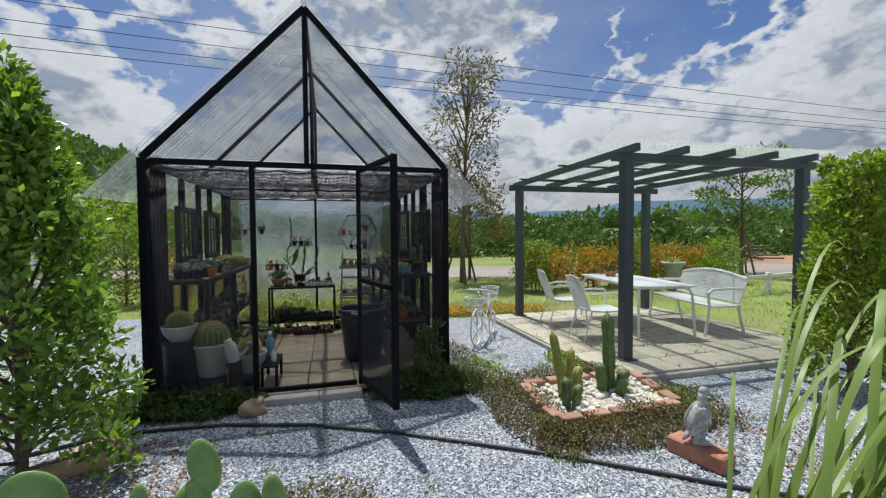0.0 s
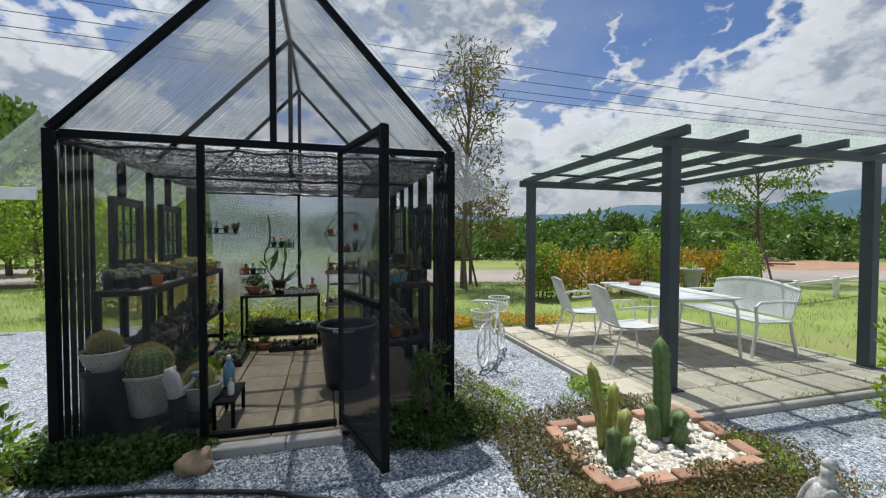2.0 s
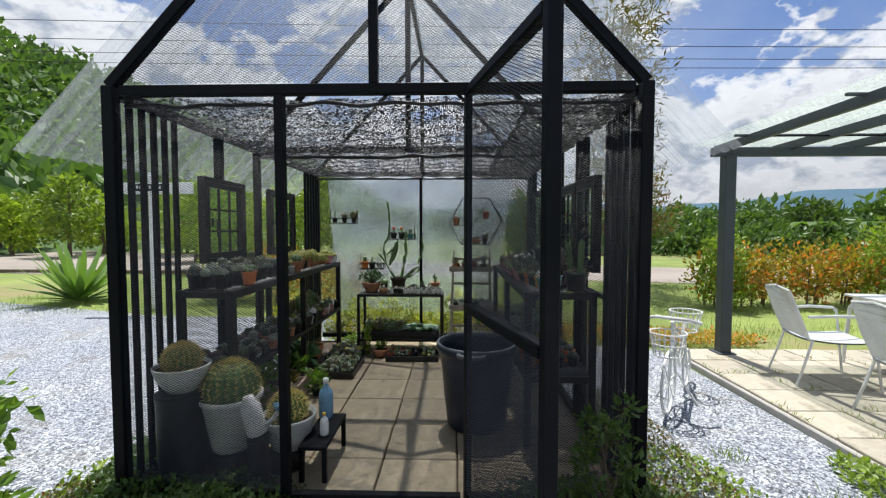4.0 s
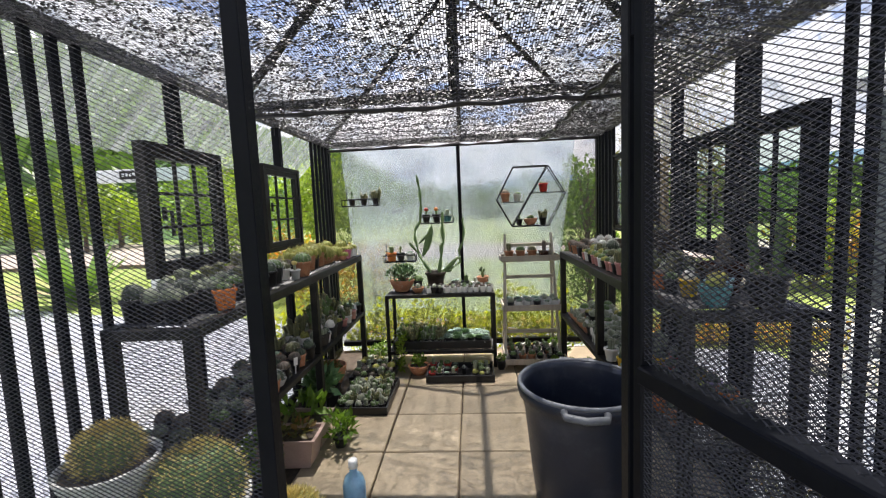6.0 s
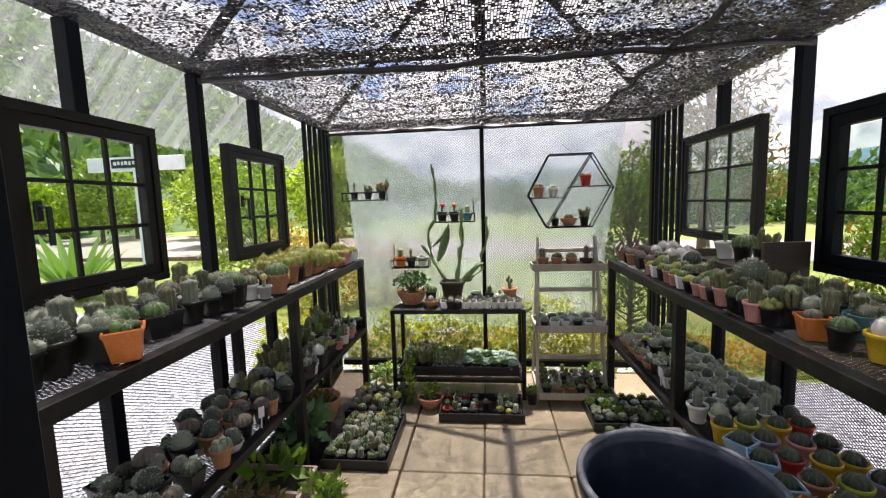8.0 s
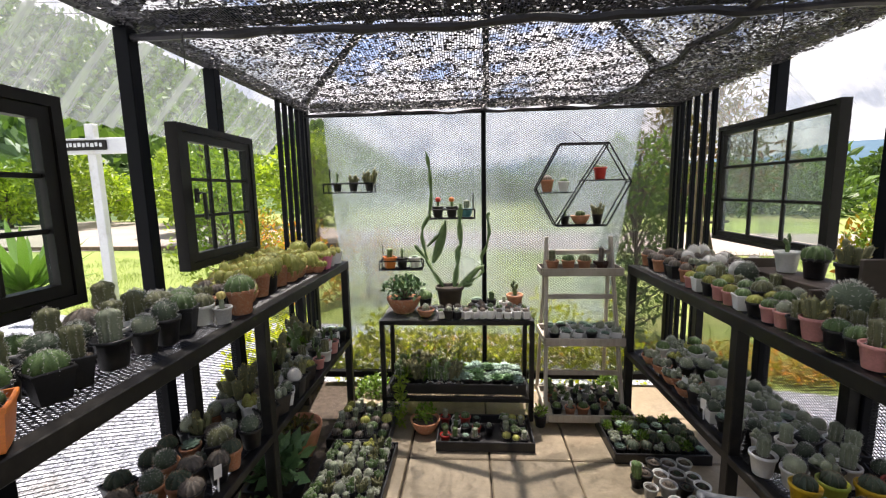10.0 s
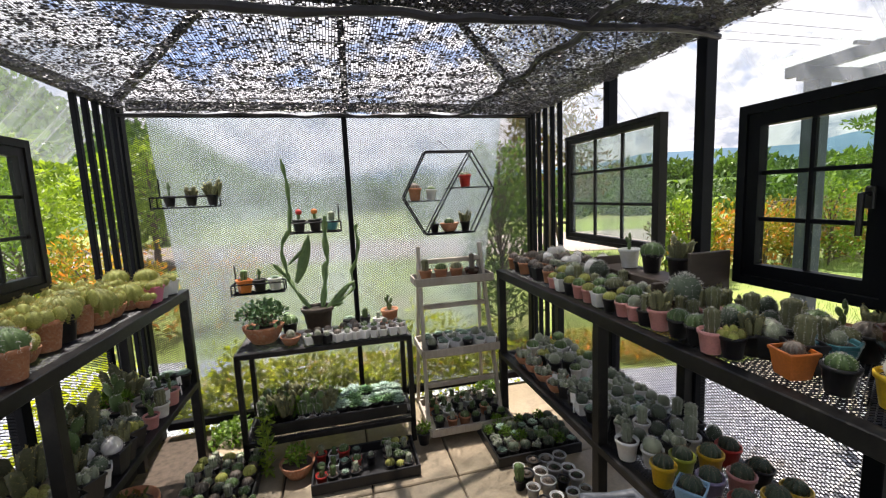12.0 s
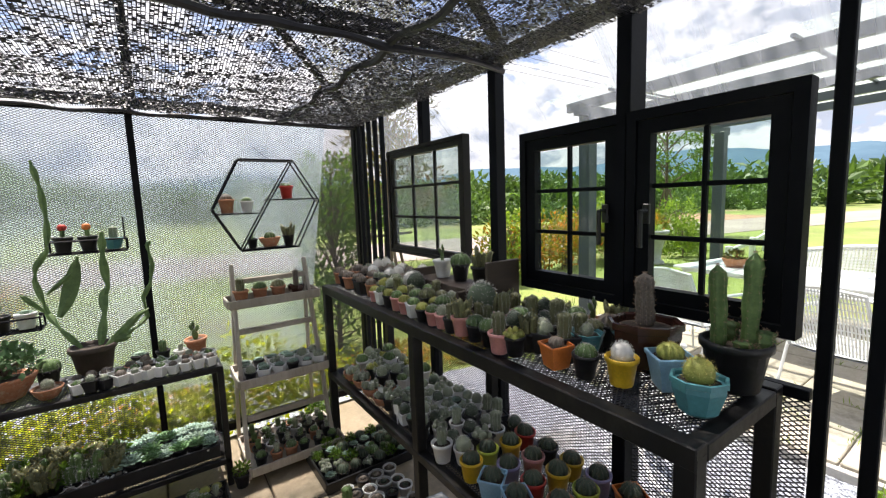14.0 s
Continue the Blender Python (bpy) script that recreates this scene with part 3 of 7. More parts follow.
for x in (-1, 1):
    xx = x * (HALF - 0.035)
    part("eave_bar", Shape().beam((xx, 0.03, EAVE - 0.03), (xx, DEEP - 0.03, EAVE - 0.03), 0.05, 0.055), BLACK_STEEL, house)
    part("bottom_bar", Shape().beam((xx, 0.03, 0.02), (xx, DEEP - 0.03, 0.02), 0.045), BLACK_STEEL, house)
    part("wall_rail", Shape().beam((xx, 0.48, 1.0), (xx, 2.7, 1.0), 0.03), BLACK_STEEL, house)
    for y in (0.1, 0.19, 0.28, 0.37, 0.46, DEEP - 0.46, DEEP - 0.36, DEEP - 0.26, DEEP - 0.16, DEEP - 0.07):
        part("slat", Shape().beam((xx, y, 0.04), (xx, y, EAVE - 0.06), 0.026, 0.03), BLACK_STEEL, house)
    side = 1 if x > 0 else 0
    for y, z0 in (((1.55, 0.04), (2.05, 1.74), (0.95, 1.74), (0.95, 0.04), (2.07, 0.04)), ((1.61, 0.04), (2.21, 1.78), (0.97, 0.04), (2.17, 0.04)))[side]:
        w = 0.09 if (side and y == 0.97) else 0.055
        part("wall_post", Shape().beam((xx, y, z0), (xx, y, (EAVE - 0.06) if z0 > 1 or y in (1.55, 1.61, 0.97) else 0.98), w, 0.05), BLACK_STEEL, house)
    part("side_mesh", expanded(rect(0.48, 2.72, 0.04, 0.99), lambda u, v, o, xx=xx: (xx + o, u, v), 0.0031), MESH_STEEL, house, "black expanded metal")
part("front_sill_bar", Shape().beam((-0.45, 0, 0.015), (0.44, 0, 0.015), 0.045), BLACK_STEEL, house)
for a, b in ((-1.33, -0.5), (0.51, 1.33)):
    part("front_bottom_bar", Shape().beam((a, 0, 0.02), (b, 0, 0.02), 0.045), BLACK_STEEL, house)
part("back_bottom_bar", Shape().beam((-1.3, DEEP, 0.06), (1.3, DEEP, 0.06), 0.05), BLACK_STEEL, house)
part("back_post", Shape().beam((-0.02, DEEP, 0.06), (-0.02, DEEP, EAVE - 0.05), 0.035), BLACK_STEEL, house)
part("back_rod", Shape().tube([(-1.32, DEEP - 0.02, 2.06), (1.32, DEEP - 0.02, 2.06)], 0.009), BLACK_STEEL, house)
front = lambda u, v, o: (u, -0.012 + o, v)
part("front_mesh", expanded(rect(-1.33, -0.5, 0.04, 2.1), front, 0.0017), MESH_STEEL, house, "black expanded metal")
part("front_mesh", expanded(rect(0.51, 1.33, 0.04, 2.1), front, 0.0017), MESH_STEEL, house, "black expanded metal")
part("gable_mesh", expanded([(-1.32, 2.16), (1.32, 2.16), (0, 3.54)], front, 0.003), MESH_STEEL, house, "black expanded metal")
part("back_mesh", expanded(rect(-1.33, 1.33, 0.08, 2.07), lambda u, v, o: (u, DEEP + 0.02 + o, v), 0.0036), MESH_STEEL, house, "black expanded metal")


def corrugated(x0, z0, x1, z1, y0, y1, pitch, amp, thick=0.0):
    """A wavy sheet from a high edge to a low one, waves running down the fall."""
    s = Shape()
    n = int((y1 - y0) / pitch * 6)
    rows = 7
    up = Vector((-(z1 - z0), 0, x1 - x0)).normalized()
    if up.z < 0:
        up = -up
    pts = []
    for i in range(n + 1):
        y = y0 + (y1 - y0) * i / n
        w = amp * math.sin(2 * math.pi * (y - y0) / pitch)
        for k in range(rows):
            t = k / (rows - 1)
            pts.append((x0 + (x1 - x0) * t + up.x * w, y, z0 + (z1 - z0) * t + up.z * w - 0.006 * math.sin(t * 3 + y * 2)))
    s.add(pts, [(i * rows + k, i * rows + k + 1, (i + 1) * rows + k + 1, (i + 1) * rows + k) for i in range(n) for k in range(rows - 1)])
    return s


slope = (APEX - EAVE) / HALF
for x in (-1, 1):
    for y0, y1 in ((-0.14, 1.2), (1.16, 2.4), (2.36, 3.38)):
        o = 0.0 if y0 != 1.16 else 0.012
        part("roof_sheet", corrugated(0.0, APEX + 0.04 + o, x * 1.74, APEX + 0.04 + o - slope * 1.74, y0, y1, 0.076, 0.009), ROOF_CLEAR, house, "clear weathered corrugated plastic sheet", True)
part("ridge_cap", Shape().beam((0, -0.15, APEX + 0.045), (0, 3.38, APEX + 0.045), 0.05, 0.02), ROOF_CLEAR, house)


def open_door():
    """The mesh door, swung outwards on its hinges."""
    a, b = Vector((0.471, -0.046, 0.06)), Vector((0.702, -0.886, 0.06))
    w, h = (b - a).length, 2.05
    d = (b - a).normalized()
    n = Vector((-d.y, d.x, 0))
    q = lambda u, v, o=0.0: a + d * u + Vector((0, 0, v)) + n * o
    door = part("door", Shape().beam(q(0.016, 0), q(0.016, h), 0.032, 0.03, up=d), BLACK_STEEL, house, "open black steel door with mesh panels")
    part("stile", Shape().beam(q(w - 0.025, 0), q(w - 0.025, h), 0.05, 0.04, up=d), BLACK_STEEL, door)
    for v in (0.025, 0.98, h - 0.025):
        part("rail", Shape().beam(q(0.033, v), q(w - 0.05, v), 0.05 if v != 0.98 else 0.06, 0.04, up=(0, 0, 1)), BLACK_STEEL, door)
    for v0, v1 in ((0.05, 0.95), (1.01, h - 0.05)):
        part("mesh_panel", expanded(rect(0.04, w - 0.04, v0, v1), lambda u, v, o: tuple(q(u, v, o - 0.015)), 0.0018), MESH_STEEL, door)
    for v in (0.3, 1.75):
        part("hinge", Shape().tube([q(-0.012, v), q(-0.012, v + 0.1)], 0.011), BLACK_STEEL, door)


open_door()


def wall_window(x, y0, y1, z0, z1, cols, rows, wood, handle_at=None, rim=0.034, deep=0.05, fw=0.03, glass=None):
    """A casement in its frame, fixed on the inner side of the wall bars."""
    sgn = 1 if x > 0 else -1
    xc = x + sgn * deep / 2
    fr = Shape().ring(xc, deep, y0, y1, z0, z1, fw, fw)
    win = part("window", fr, wood, house, "dark framed casement window")
    ya, yb, za, zb = y0 + fw + 0.003, y1 - fw - 0.003, z0 + fw + 0.003, z1 - fw - 0.003
    xs = x + sgn * 0.024
    sash = Shape().ring(xs, 0.036, ya, yb, za, zb, rim, rim)
    part("sash", sash, wood, win)
    gy0, gy1, gz0, gz1 = ya + rim, yb - rim, za + rim, zb - rim
    for i in range(1, cols):
        y = gy0 + (gy1 - gy0) * i / cols
        part("glazing_bar", Shape().box((xs, y, (gz0 + gz1) / 2), (0.018, 0.014, gz1 - gz0), 0.003), wood, win)
    for j in range(1, rows):
        z = gz0 + (gz1 - gz0) * j / rows
        part("glazing_bar", Shape().box((xs, (gy0 + gy1) / 2, z), (0.016, gy1 - gy0, 0.014), 0.003), wood, win)
    for i in range(cols):
        for j in range(rows):
            g = Shape().box((xs, gy0 + (gy1 - gy0) * (i + 0.5) / cols, gz0 + (gz1 - gz0) * (j + 0.5) / rows), (0.004, (gy1 - gy0) / cols - 0.012, (gz1 - gz0) / rows - 0.012), 0.0005)
            part("pane", g, glass or GLASS, win).visible_shadow = False
    if handle_at:
        y, z = handle_at
        hd = Shape().box((xs - sgn * 0.026, y, z), (0.012, 0.022, 0.06), 0.003)
        hd.tube([(xs - sgn * 0.03, y, z + 0.01), (xs - sgn * 0.06, y, z + 0.01), (xs - sgn * 0.06, y, z - 0.1)], 0.008, 8)
        part("handle", hd, BLACK_PLASTIC, win, "black metal handle")


wall_window(-1.27, 0.65, 1.2, 1.19, 1.78, 3, 3, BROWN_WOOD, (0.73, 1.47))
wall_window(-1.27, 1.67, 2.25, 1.19, 1.79, 3, 3, BROWN_WOOD, (1.75, 1.5))
wall_window(1.27, 1.77, 2.55, 1.2, 1.82, 3, 3, BROWN_WOOD, None, 0.024, 0.042, 0.02, DUSTY_GLASS)
wall_window(1.27, 0.5, 0.94, 1.15, 1.76, 2, 3, BLACK_STEEL, (0.87, 1.45), 0.04)
wall_window(1.27, 0.945, 1.4, 1.15, 1.76, 2, 3, BLACK_STEEL, (1.01, 1.45), 0.04)


def plastic_film():
    """A hanging film behind the back mesh, with soft folds and an uneven hem."""
    s = Shape()
    nu, nv = 60, 40
    grids = []
    for off in (0.0, 0.003):
        pts = []
        for j in range(nv + 1):
            t = j / nv
            left, right = -1.22 + 0.1 * (1 - t) ** 1.3, 1.14 - 0.2 * (1 - t)
            for i in range(nu + 1):
                u = i / nu
                x = left + (right - left) * u
                low = 0.3 + 0.12 * u + 0.05 * math.sin(7 * u)
                z = low + (2.09 - low) * t
                y = DEEP + 0.045 + 0.12 * (1 - t) + off + 0.008 * math.sin(x * 9 + z * 2) * (1.2 - t) + 0.012 * noise.noise(Vector((x * 2, z * 2, 0)))
                pts.append((x, y, z))
        grids.append(pts)
    n = nu + 1
    f = [(j * n + i, j * n + i + 1, (j + 1) * n + i + 1, (j + 1) * n + i) for j in range(nv) for i in range(nu)]
    s.add(grids[0], f)
    s.add(grids[1], [q[::-1] for q in f])
    ob = solid("plastic_sheet", s, FILM, "frosted clear plastic film hung behind the back wall mesh", "plastic sheet", smooth=True)
    ob.visible_shadow = False


plastic_film()


def shade_net():
    """Knitted black net under the roof: thousands of short tapes, looser in streaks, doubled along one side."""
    s = Shape()

    def weave(x0, x1, y0, y1, z, step, cover, seed):
        r = np.random.default_rng(seed)
        def drop(x, y):
            return z - 0.03 * np.sin(np.pi * (y % 1.58) / 1.58) * (1 - (x / 1.4) ** 2) + 0.006 * np.sin(x * 23) + 0.005 * np.sin(y * 31 + x * 5)

        xs, ys = np.meshgrid(np.arange(x0, x1, step), np.arange(y0, y1, step * 0.66))
        x, y = xs.ravel(), ys.ravel()
        streak = np.array([noise.noise(Vector((a * 14, b * 0.5, seed))) for a, b in zip(x, y)])
        keep = r.random(len(x)) < cover - 0.45 * np.maximum(0, streak) + 0.15 * np.maximum(0, -streak)
        x, y = x[keep], y[keep]
        x = x + 0.004 * np.sin(y * 9 + x * 3) + r.normal(0, step * 0.06, len(x))
        y = y + r.normal(0, step * 0.1, len(y))
        zz = drop(x, y) + r.normal(0, 0.0012, len(x))
        a = r.normal(0, 0.3, len(x))
        half = step * r.uniform(0.45, 0.62, len(x))
        ux, uy = np.cos(a) * half, np.sin(a) * half
        w = step * r.uniform(0.1, 0.24, len(x))
        # chain stitches along the length
        cx, cy = [g.ravel() for g in np.meshgrid(np.arange(x0 + step / 2, x1, step), np.arange(y0, y1, 0.06))]
        bend = lambda yy: 0.004 * np.sin(yy * 9 + cx * 3)
        nx, ny = -np.sin(a) * w, np.cos(a) * w
        t = r.normal(0, 0.0015, len(x))
        q = np.stack([np.stack([x - ux - nx, y - uy - ny, zz - t], -1), np.stack([x + ux - nx, y + uy - ny, zz - t], -1),
                      np.stack([x + ux + nx, y + uy + ny, zz + t], -1), np.stack([x - ux + nx, y - uy + ny, zz + t], -1)], 1)
        h = step * r.uniform(0.1, 0.17, len(cx))
        b0, b1 = cx + bend(cy), cx + bend(cy + 0.06)
        z0, z1 = drop(cx, cy), drop(cx, cy + 0.06)
        c = np.stack([np.stack([b0 - h, cy, z0], -1), np.stack([b0 + h, cy, z0], -1), np.stack([b1 + h, cy + 0.06, z1], -1), np.stack([b1 - h, cy + 0.06, z1], -1)], 1)
        q = np.concatenate([q, c])
        x = q[:, 0, 0]
        k = s.n
        s.v.append(q.reshape(-1, 3))
        s.f.extend(map(tuple, (np.arange(len(x) * 4).reshape(-1, 4) + k).tolist()))
        s.n += len(x) * 4

    weave(-1.33, 1.33, 0.02, DEEP - 0.02, 2.085, 0.0105, 0.72, 3)
    weave(0.78, 1.33, 0.02, DEEP - 0.02, 2.07, 0.0115, 0.68, 5)
    net = solid("ceiling", s, NET, "sagging black knitted shade net stretched under the roof", "shade net", "structure")
    for y, z, w in ((0.06, 2.07, 0.013), (1.54, 2.055, 0.017), (DEEP - 0.06, 2.06, 0.013)):
        path = [(-1.33 + 2.66 * i / 60, y + 0.012 * noise.noise(Vector((i * 0.4, y, 0))), z - 0.018 * noise.noise(Vector((i * 0.23, y, 4)))) for i in range(61)]
        part("net_hem", Shape().tube(path, [w * (0.7 + 0.5 * abs(noise.noise(Vector((i * 0.3, y, 9))))) for i in range(61)], 7), NET, net)
    path = [(0.79 + 0.01 * math.sin(i), 0.05 + 3.08 * i / 50, 2.06 + 0.01 * math.sin(i * 0.9)) for i in range(51)]
    part("net_hem", Shape().tube(path, 0.014, 6), NET, net)
    for x, y in ((-0.9, 1.2), (-0.1, 0.9), (0.85, 1.5), (-1.1, 1.5), (0.35, 0.7)):
        part("tie_wire", Shape().tube([(x, y, 2.08), (x + 0.006, y, 2.0), (x - 0.004, y + 0.01, 1.93)], 0.0022, 5), NET, net)


shade_net()


# ---- floors ----
def slab_floor():
    base = solid("floor", Shape().box((0, DEEP / 2, -0.07), (2.7, DEEP + 0.06, 0.09), 0.01), SOIL, "worn tan paving slabs with sunlit streaks and dark joints", "floor", "structure")
    size = 0.457
    me = Shape().box((0, 0, 0), (size - 0.009, size - 0.007, 0.04), 0.006).mesh("tile")
    for i in range(-3, 3):
        for j in range(7):
            cx, cy = -0.03 + size * (i + 0.5), -0.06 + size * (j + 0.5)
            if abs(cx) > 1.15 or cy > 3.1:
                continue
            t = part("tile", me, TILE_IN, base)
            t.matrix_basis = pose(cx + random.uniform(-0.003, 0.003), cy, -0.02 + random.uniform(-0.002, 0.002), random.uniform(-0.25, 0.25), random.uniform(-0.25, 0.25), random.uniform(-0.5, 0.5))
    solid("front_kerb", Shape().box((-0.2, -0.09, -0.06), (0.55, 0.13, 0.09), 0.008).box((0.28, -0.09, -0.061), (0.4, 0.128, 0.09), 0.008), CONCRETE, "low concrete kerb below the doorway", "kerb", "structure")


slab_floor()


def pergola_floor():
    base = solid("pavement", Shape().box((4.72, 1.18, -0.07), (3.46, 3.54, 0.1), 0.01), CONCRETE, "pale square paving under the pergola with weeds in its joints", "paving", "structure")
    size = 0.428
    me = Shape().box((0, 0, 0), (size - 0.012, size - 0.012, 0.04), 0.006).mesh("tile")
    for i in range(8):
        for j in range(8):
            t = part("tile", me, TILE_OUT, base)
            t.matrix_basis = pose(3.01 + size * (i + 0.5), -0.55 + size * (j + 0.5), -0.016 + random.uniform(-0.003, 0.003), random.uniform(-0.4, 0.4), random.uniform(-0.4, 0.4), random.uniform(-0.6, 0.6))
    s = Shape()
    n = 2600
    line = rng.integers(0, 9, n)
    along, flip = rng.uniform(0, 3.42, n), rng.random(n) < 0.5
    gate = np.array([noise.noise(Vector((a * 2.1, l * 3.3, 2.0))) for a, l in zip(along, line)]) > 0.05
    x = np.where(flip, 3.01 + line * size, 3.01 + along) + rng.normal(0, 0.012, n)
    y = np.where(flip, -0.55 + along, -0.55 + line * size) + rng.normal(0, 0.012, n)
    root = np.stack([x, y, np.full(n, 0.0)], 1)[gate]
    k = len(root)
    s.blades(root, unit(k) * 0.7 + np.array([0, 0, 1.0]), unit(k), rng.uniform(0.02, 0.075, k), 0.006)
    solid("joint_weeds", s, LEAF_BRIGHT, "small weeds growing in the paving joints", "weeds", "stuff")


pergola_floor()


# ---- pergola and its furniture ----
def pergola():
    t = thing("pergola", "grey steel pergola with milky corrugated roof over the paving", "pergola", at=pose(0, 0, 0))
    for x, y in ((3.5, -0.08), (3.5, 2.72), (6.2, -0.1), (6.16, 2.66)):
        p = part("post", Shape().beam((x, y, -0.02), (x, y, 2.26 if y > 1 else 2.3), 0.12, 0.12, 0.006), GREY_STEEL, t)
        part("base_plate", Shape().box((x, y, 0.012), (0.2, 0.2, 0.012), 0.003), GREY_STEEL, p)
    for y, z in ((-0.09, 2.34), (2.7, 2.29)):
        part("beam", Shape().beam((3.3, y, z), (6.45, y, z), 0.06, 0.1), GREY_STEEL, t)
    for i in range(5):
        x = 3.5 + 2.7 * i / 4
        part("rafter", Shape().beam((x, -0.27, 2.425), (x, 2.95, 2.36), 0.055, 0.085), GREY_STEEL, t)
    for y in (1.15, 2.4):
        part("batten", Shape().beam((3.35, y, 2.475 - 0.023 * (y + 0.5)), (6.4, y, 2.475 - 0.023 * (y + 0.5)), 0.025), GREY_STEEL, t)
    for x0 in (3.26, 4.07, 4.88, 5.69):
        s = Shape()
        n, rows = 72, 6
        pts = []
        for i in range(n + 1):
            x = x0 + 0.85 * i / n
            for k in range(rows):
                y = -0.3 + 3.35 * k / (rows - 1)
                pts.append((x, y, 2.515 - 0.023 * (y + 0.5) + 0.01 * math.sin(2 * math.pi * x / 0.076) + (0.006 if x0 in (4.07, 5.69) else 0) - 0.012))
        s.add(pts, [(i * rows + k, i * rows + k + 1, (i + 1) * rows + k + 1, (i + 1) * rows + k) for i in range(n) for k in range(rows - 1)])
        part("roof_sheet", s, ROOF_MILKY, t, "milky green-white corrugated plastic", True)
    part("hanging_rod", Shape().tube([(3.6, 2.2, 2.36), (6.0, 2.2, 2.36)], 0.008), BLACK_STEEL, t)


pergola()


def mesh_chair():
    """A metal armchair with a woven mesh back, facing +x from its origin on the floor."""
    t = thing("garden_chair", "white metal garden armchair with perforated back", "chair", "chairs at the garden table")
    for sy in (-1, 1):
        part("leg", Shape().tube([(0.22, sy * 0.25, 0.64), (0.25, sy * 0.255, 0.4), (0.3, sy * 0.27, 0.0)], 0.011), WHITE_STEEL, t)
        part("leg", Shape().tube([(-0.2, sy * 0.24, 0.42), (-0.26, sy * 0.25, 0.2), (-0.32, sy * 0.26, 0.0)], 0.011), WHITE_STEEL, t)
        part("armrest", Shape().tube([(-0.24, sy * 0.24, 0.63), (0.0, sy * 0.26, 0.655), (0.2, sy * 0.26, 0.65), (0.22, sy * 0.25, 0.62)], 0.014), WHITE_STEEL, t)
    s = Shape()
    n = 12
    pts = [(-0.24 + 0.5 * i / n, -0.235 + 0.47 * j / n, 0.43 - 0.02 * math.sin(math.pi * i / n) - 0.012 * math.sin(math.pi * j / n) + e) for e in (0.0, -0.014) for i in range(n + 1) for j in range(n + 1)]
    m = n + 1
    f = [(i * m + j, (i + 1) * m + j, (i + 1) * m + j + 1, i * m + j + 1) for i in range(n) for j in range(n)]
    s.add(pts, f + [tuple(k + m * m for k in q[::-1]) for q in f])
    part("seat", s, WHITE_STEEL, t, "", True)
    fr = Shape()
    rim = [(-0.22, -0.22, 0.42), (-0.3, -0.24, 0.62), (-0.385, -0.22, 0.86), (-0.4, 0.0, 0.885), (-0.385, 0.22, 0.86), (-0.3, 0.24, 0.62), (-0.22, 0.22, 0.42)]
    part("back_frame", fr.tube(rim, 0.012), WHITE_STEEL, t)
    slats = Shape()
    for i in range(26):
        y = -0.22 + 0.44 * i / 25
        slats.tube([(-0.225, y * 0.96, 0.43), (-0.3, y * 1.04, 0.62), (-0.39, y * 0.98, 0.865)], 0.0055, 4)
    for k in range(9):
        q = k / 8
        slats.tube([(-0.23 - 0.155 * q, -0.225, 0.46 + 0.39 * q), (-0.235 - 0.16 * q, 0, 0.46 + 0.39 * q), (-0.23 - 0.155 * q, 0.225, 0.46 + 0.39 * q)], 0.005, 4)
    part("backrest", slats, WHITE_STEEL, t, "woven white mesh back")
    return t


chair = mesh_chair()
chair.matrix_basis = pose(3.88, 1.86, 0.004, 0, 0, -14)
copy_thing(chair, pose(3.84, 0.9, 0.004, 0, 0, -10))


def garden_table():
    t = thing("garden_table", "white metal garden table with slim splayed legs", "table", at=pose(4.84, 1.45, 0.004, 0, 0, -9))
    part("tabletop", Shape().box((0, 0, 0.725), (0.84, 1.85, 0.022), 0.008), WHITE_STEEL, t)
    part("apron", Shape().box((0, 0, 0.7), (0.78, 1.7, 0.03), 0.004), WHITE_STEEL, t)
    for sx in (-1, 1):
        for sy in (-1, 1):
            part("leg", Shape().tube([(sx * 0.3, sy * 0.75, 0.7), (sx * 0.37, sy * 0.82, 0.68), (sx * 0.4, sy * 0.86, 0.6), (sx * 0.42, sy * 0.9, 0.0)], 0.018), WHITE_STEEL, t)


garden_table()


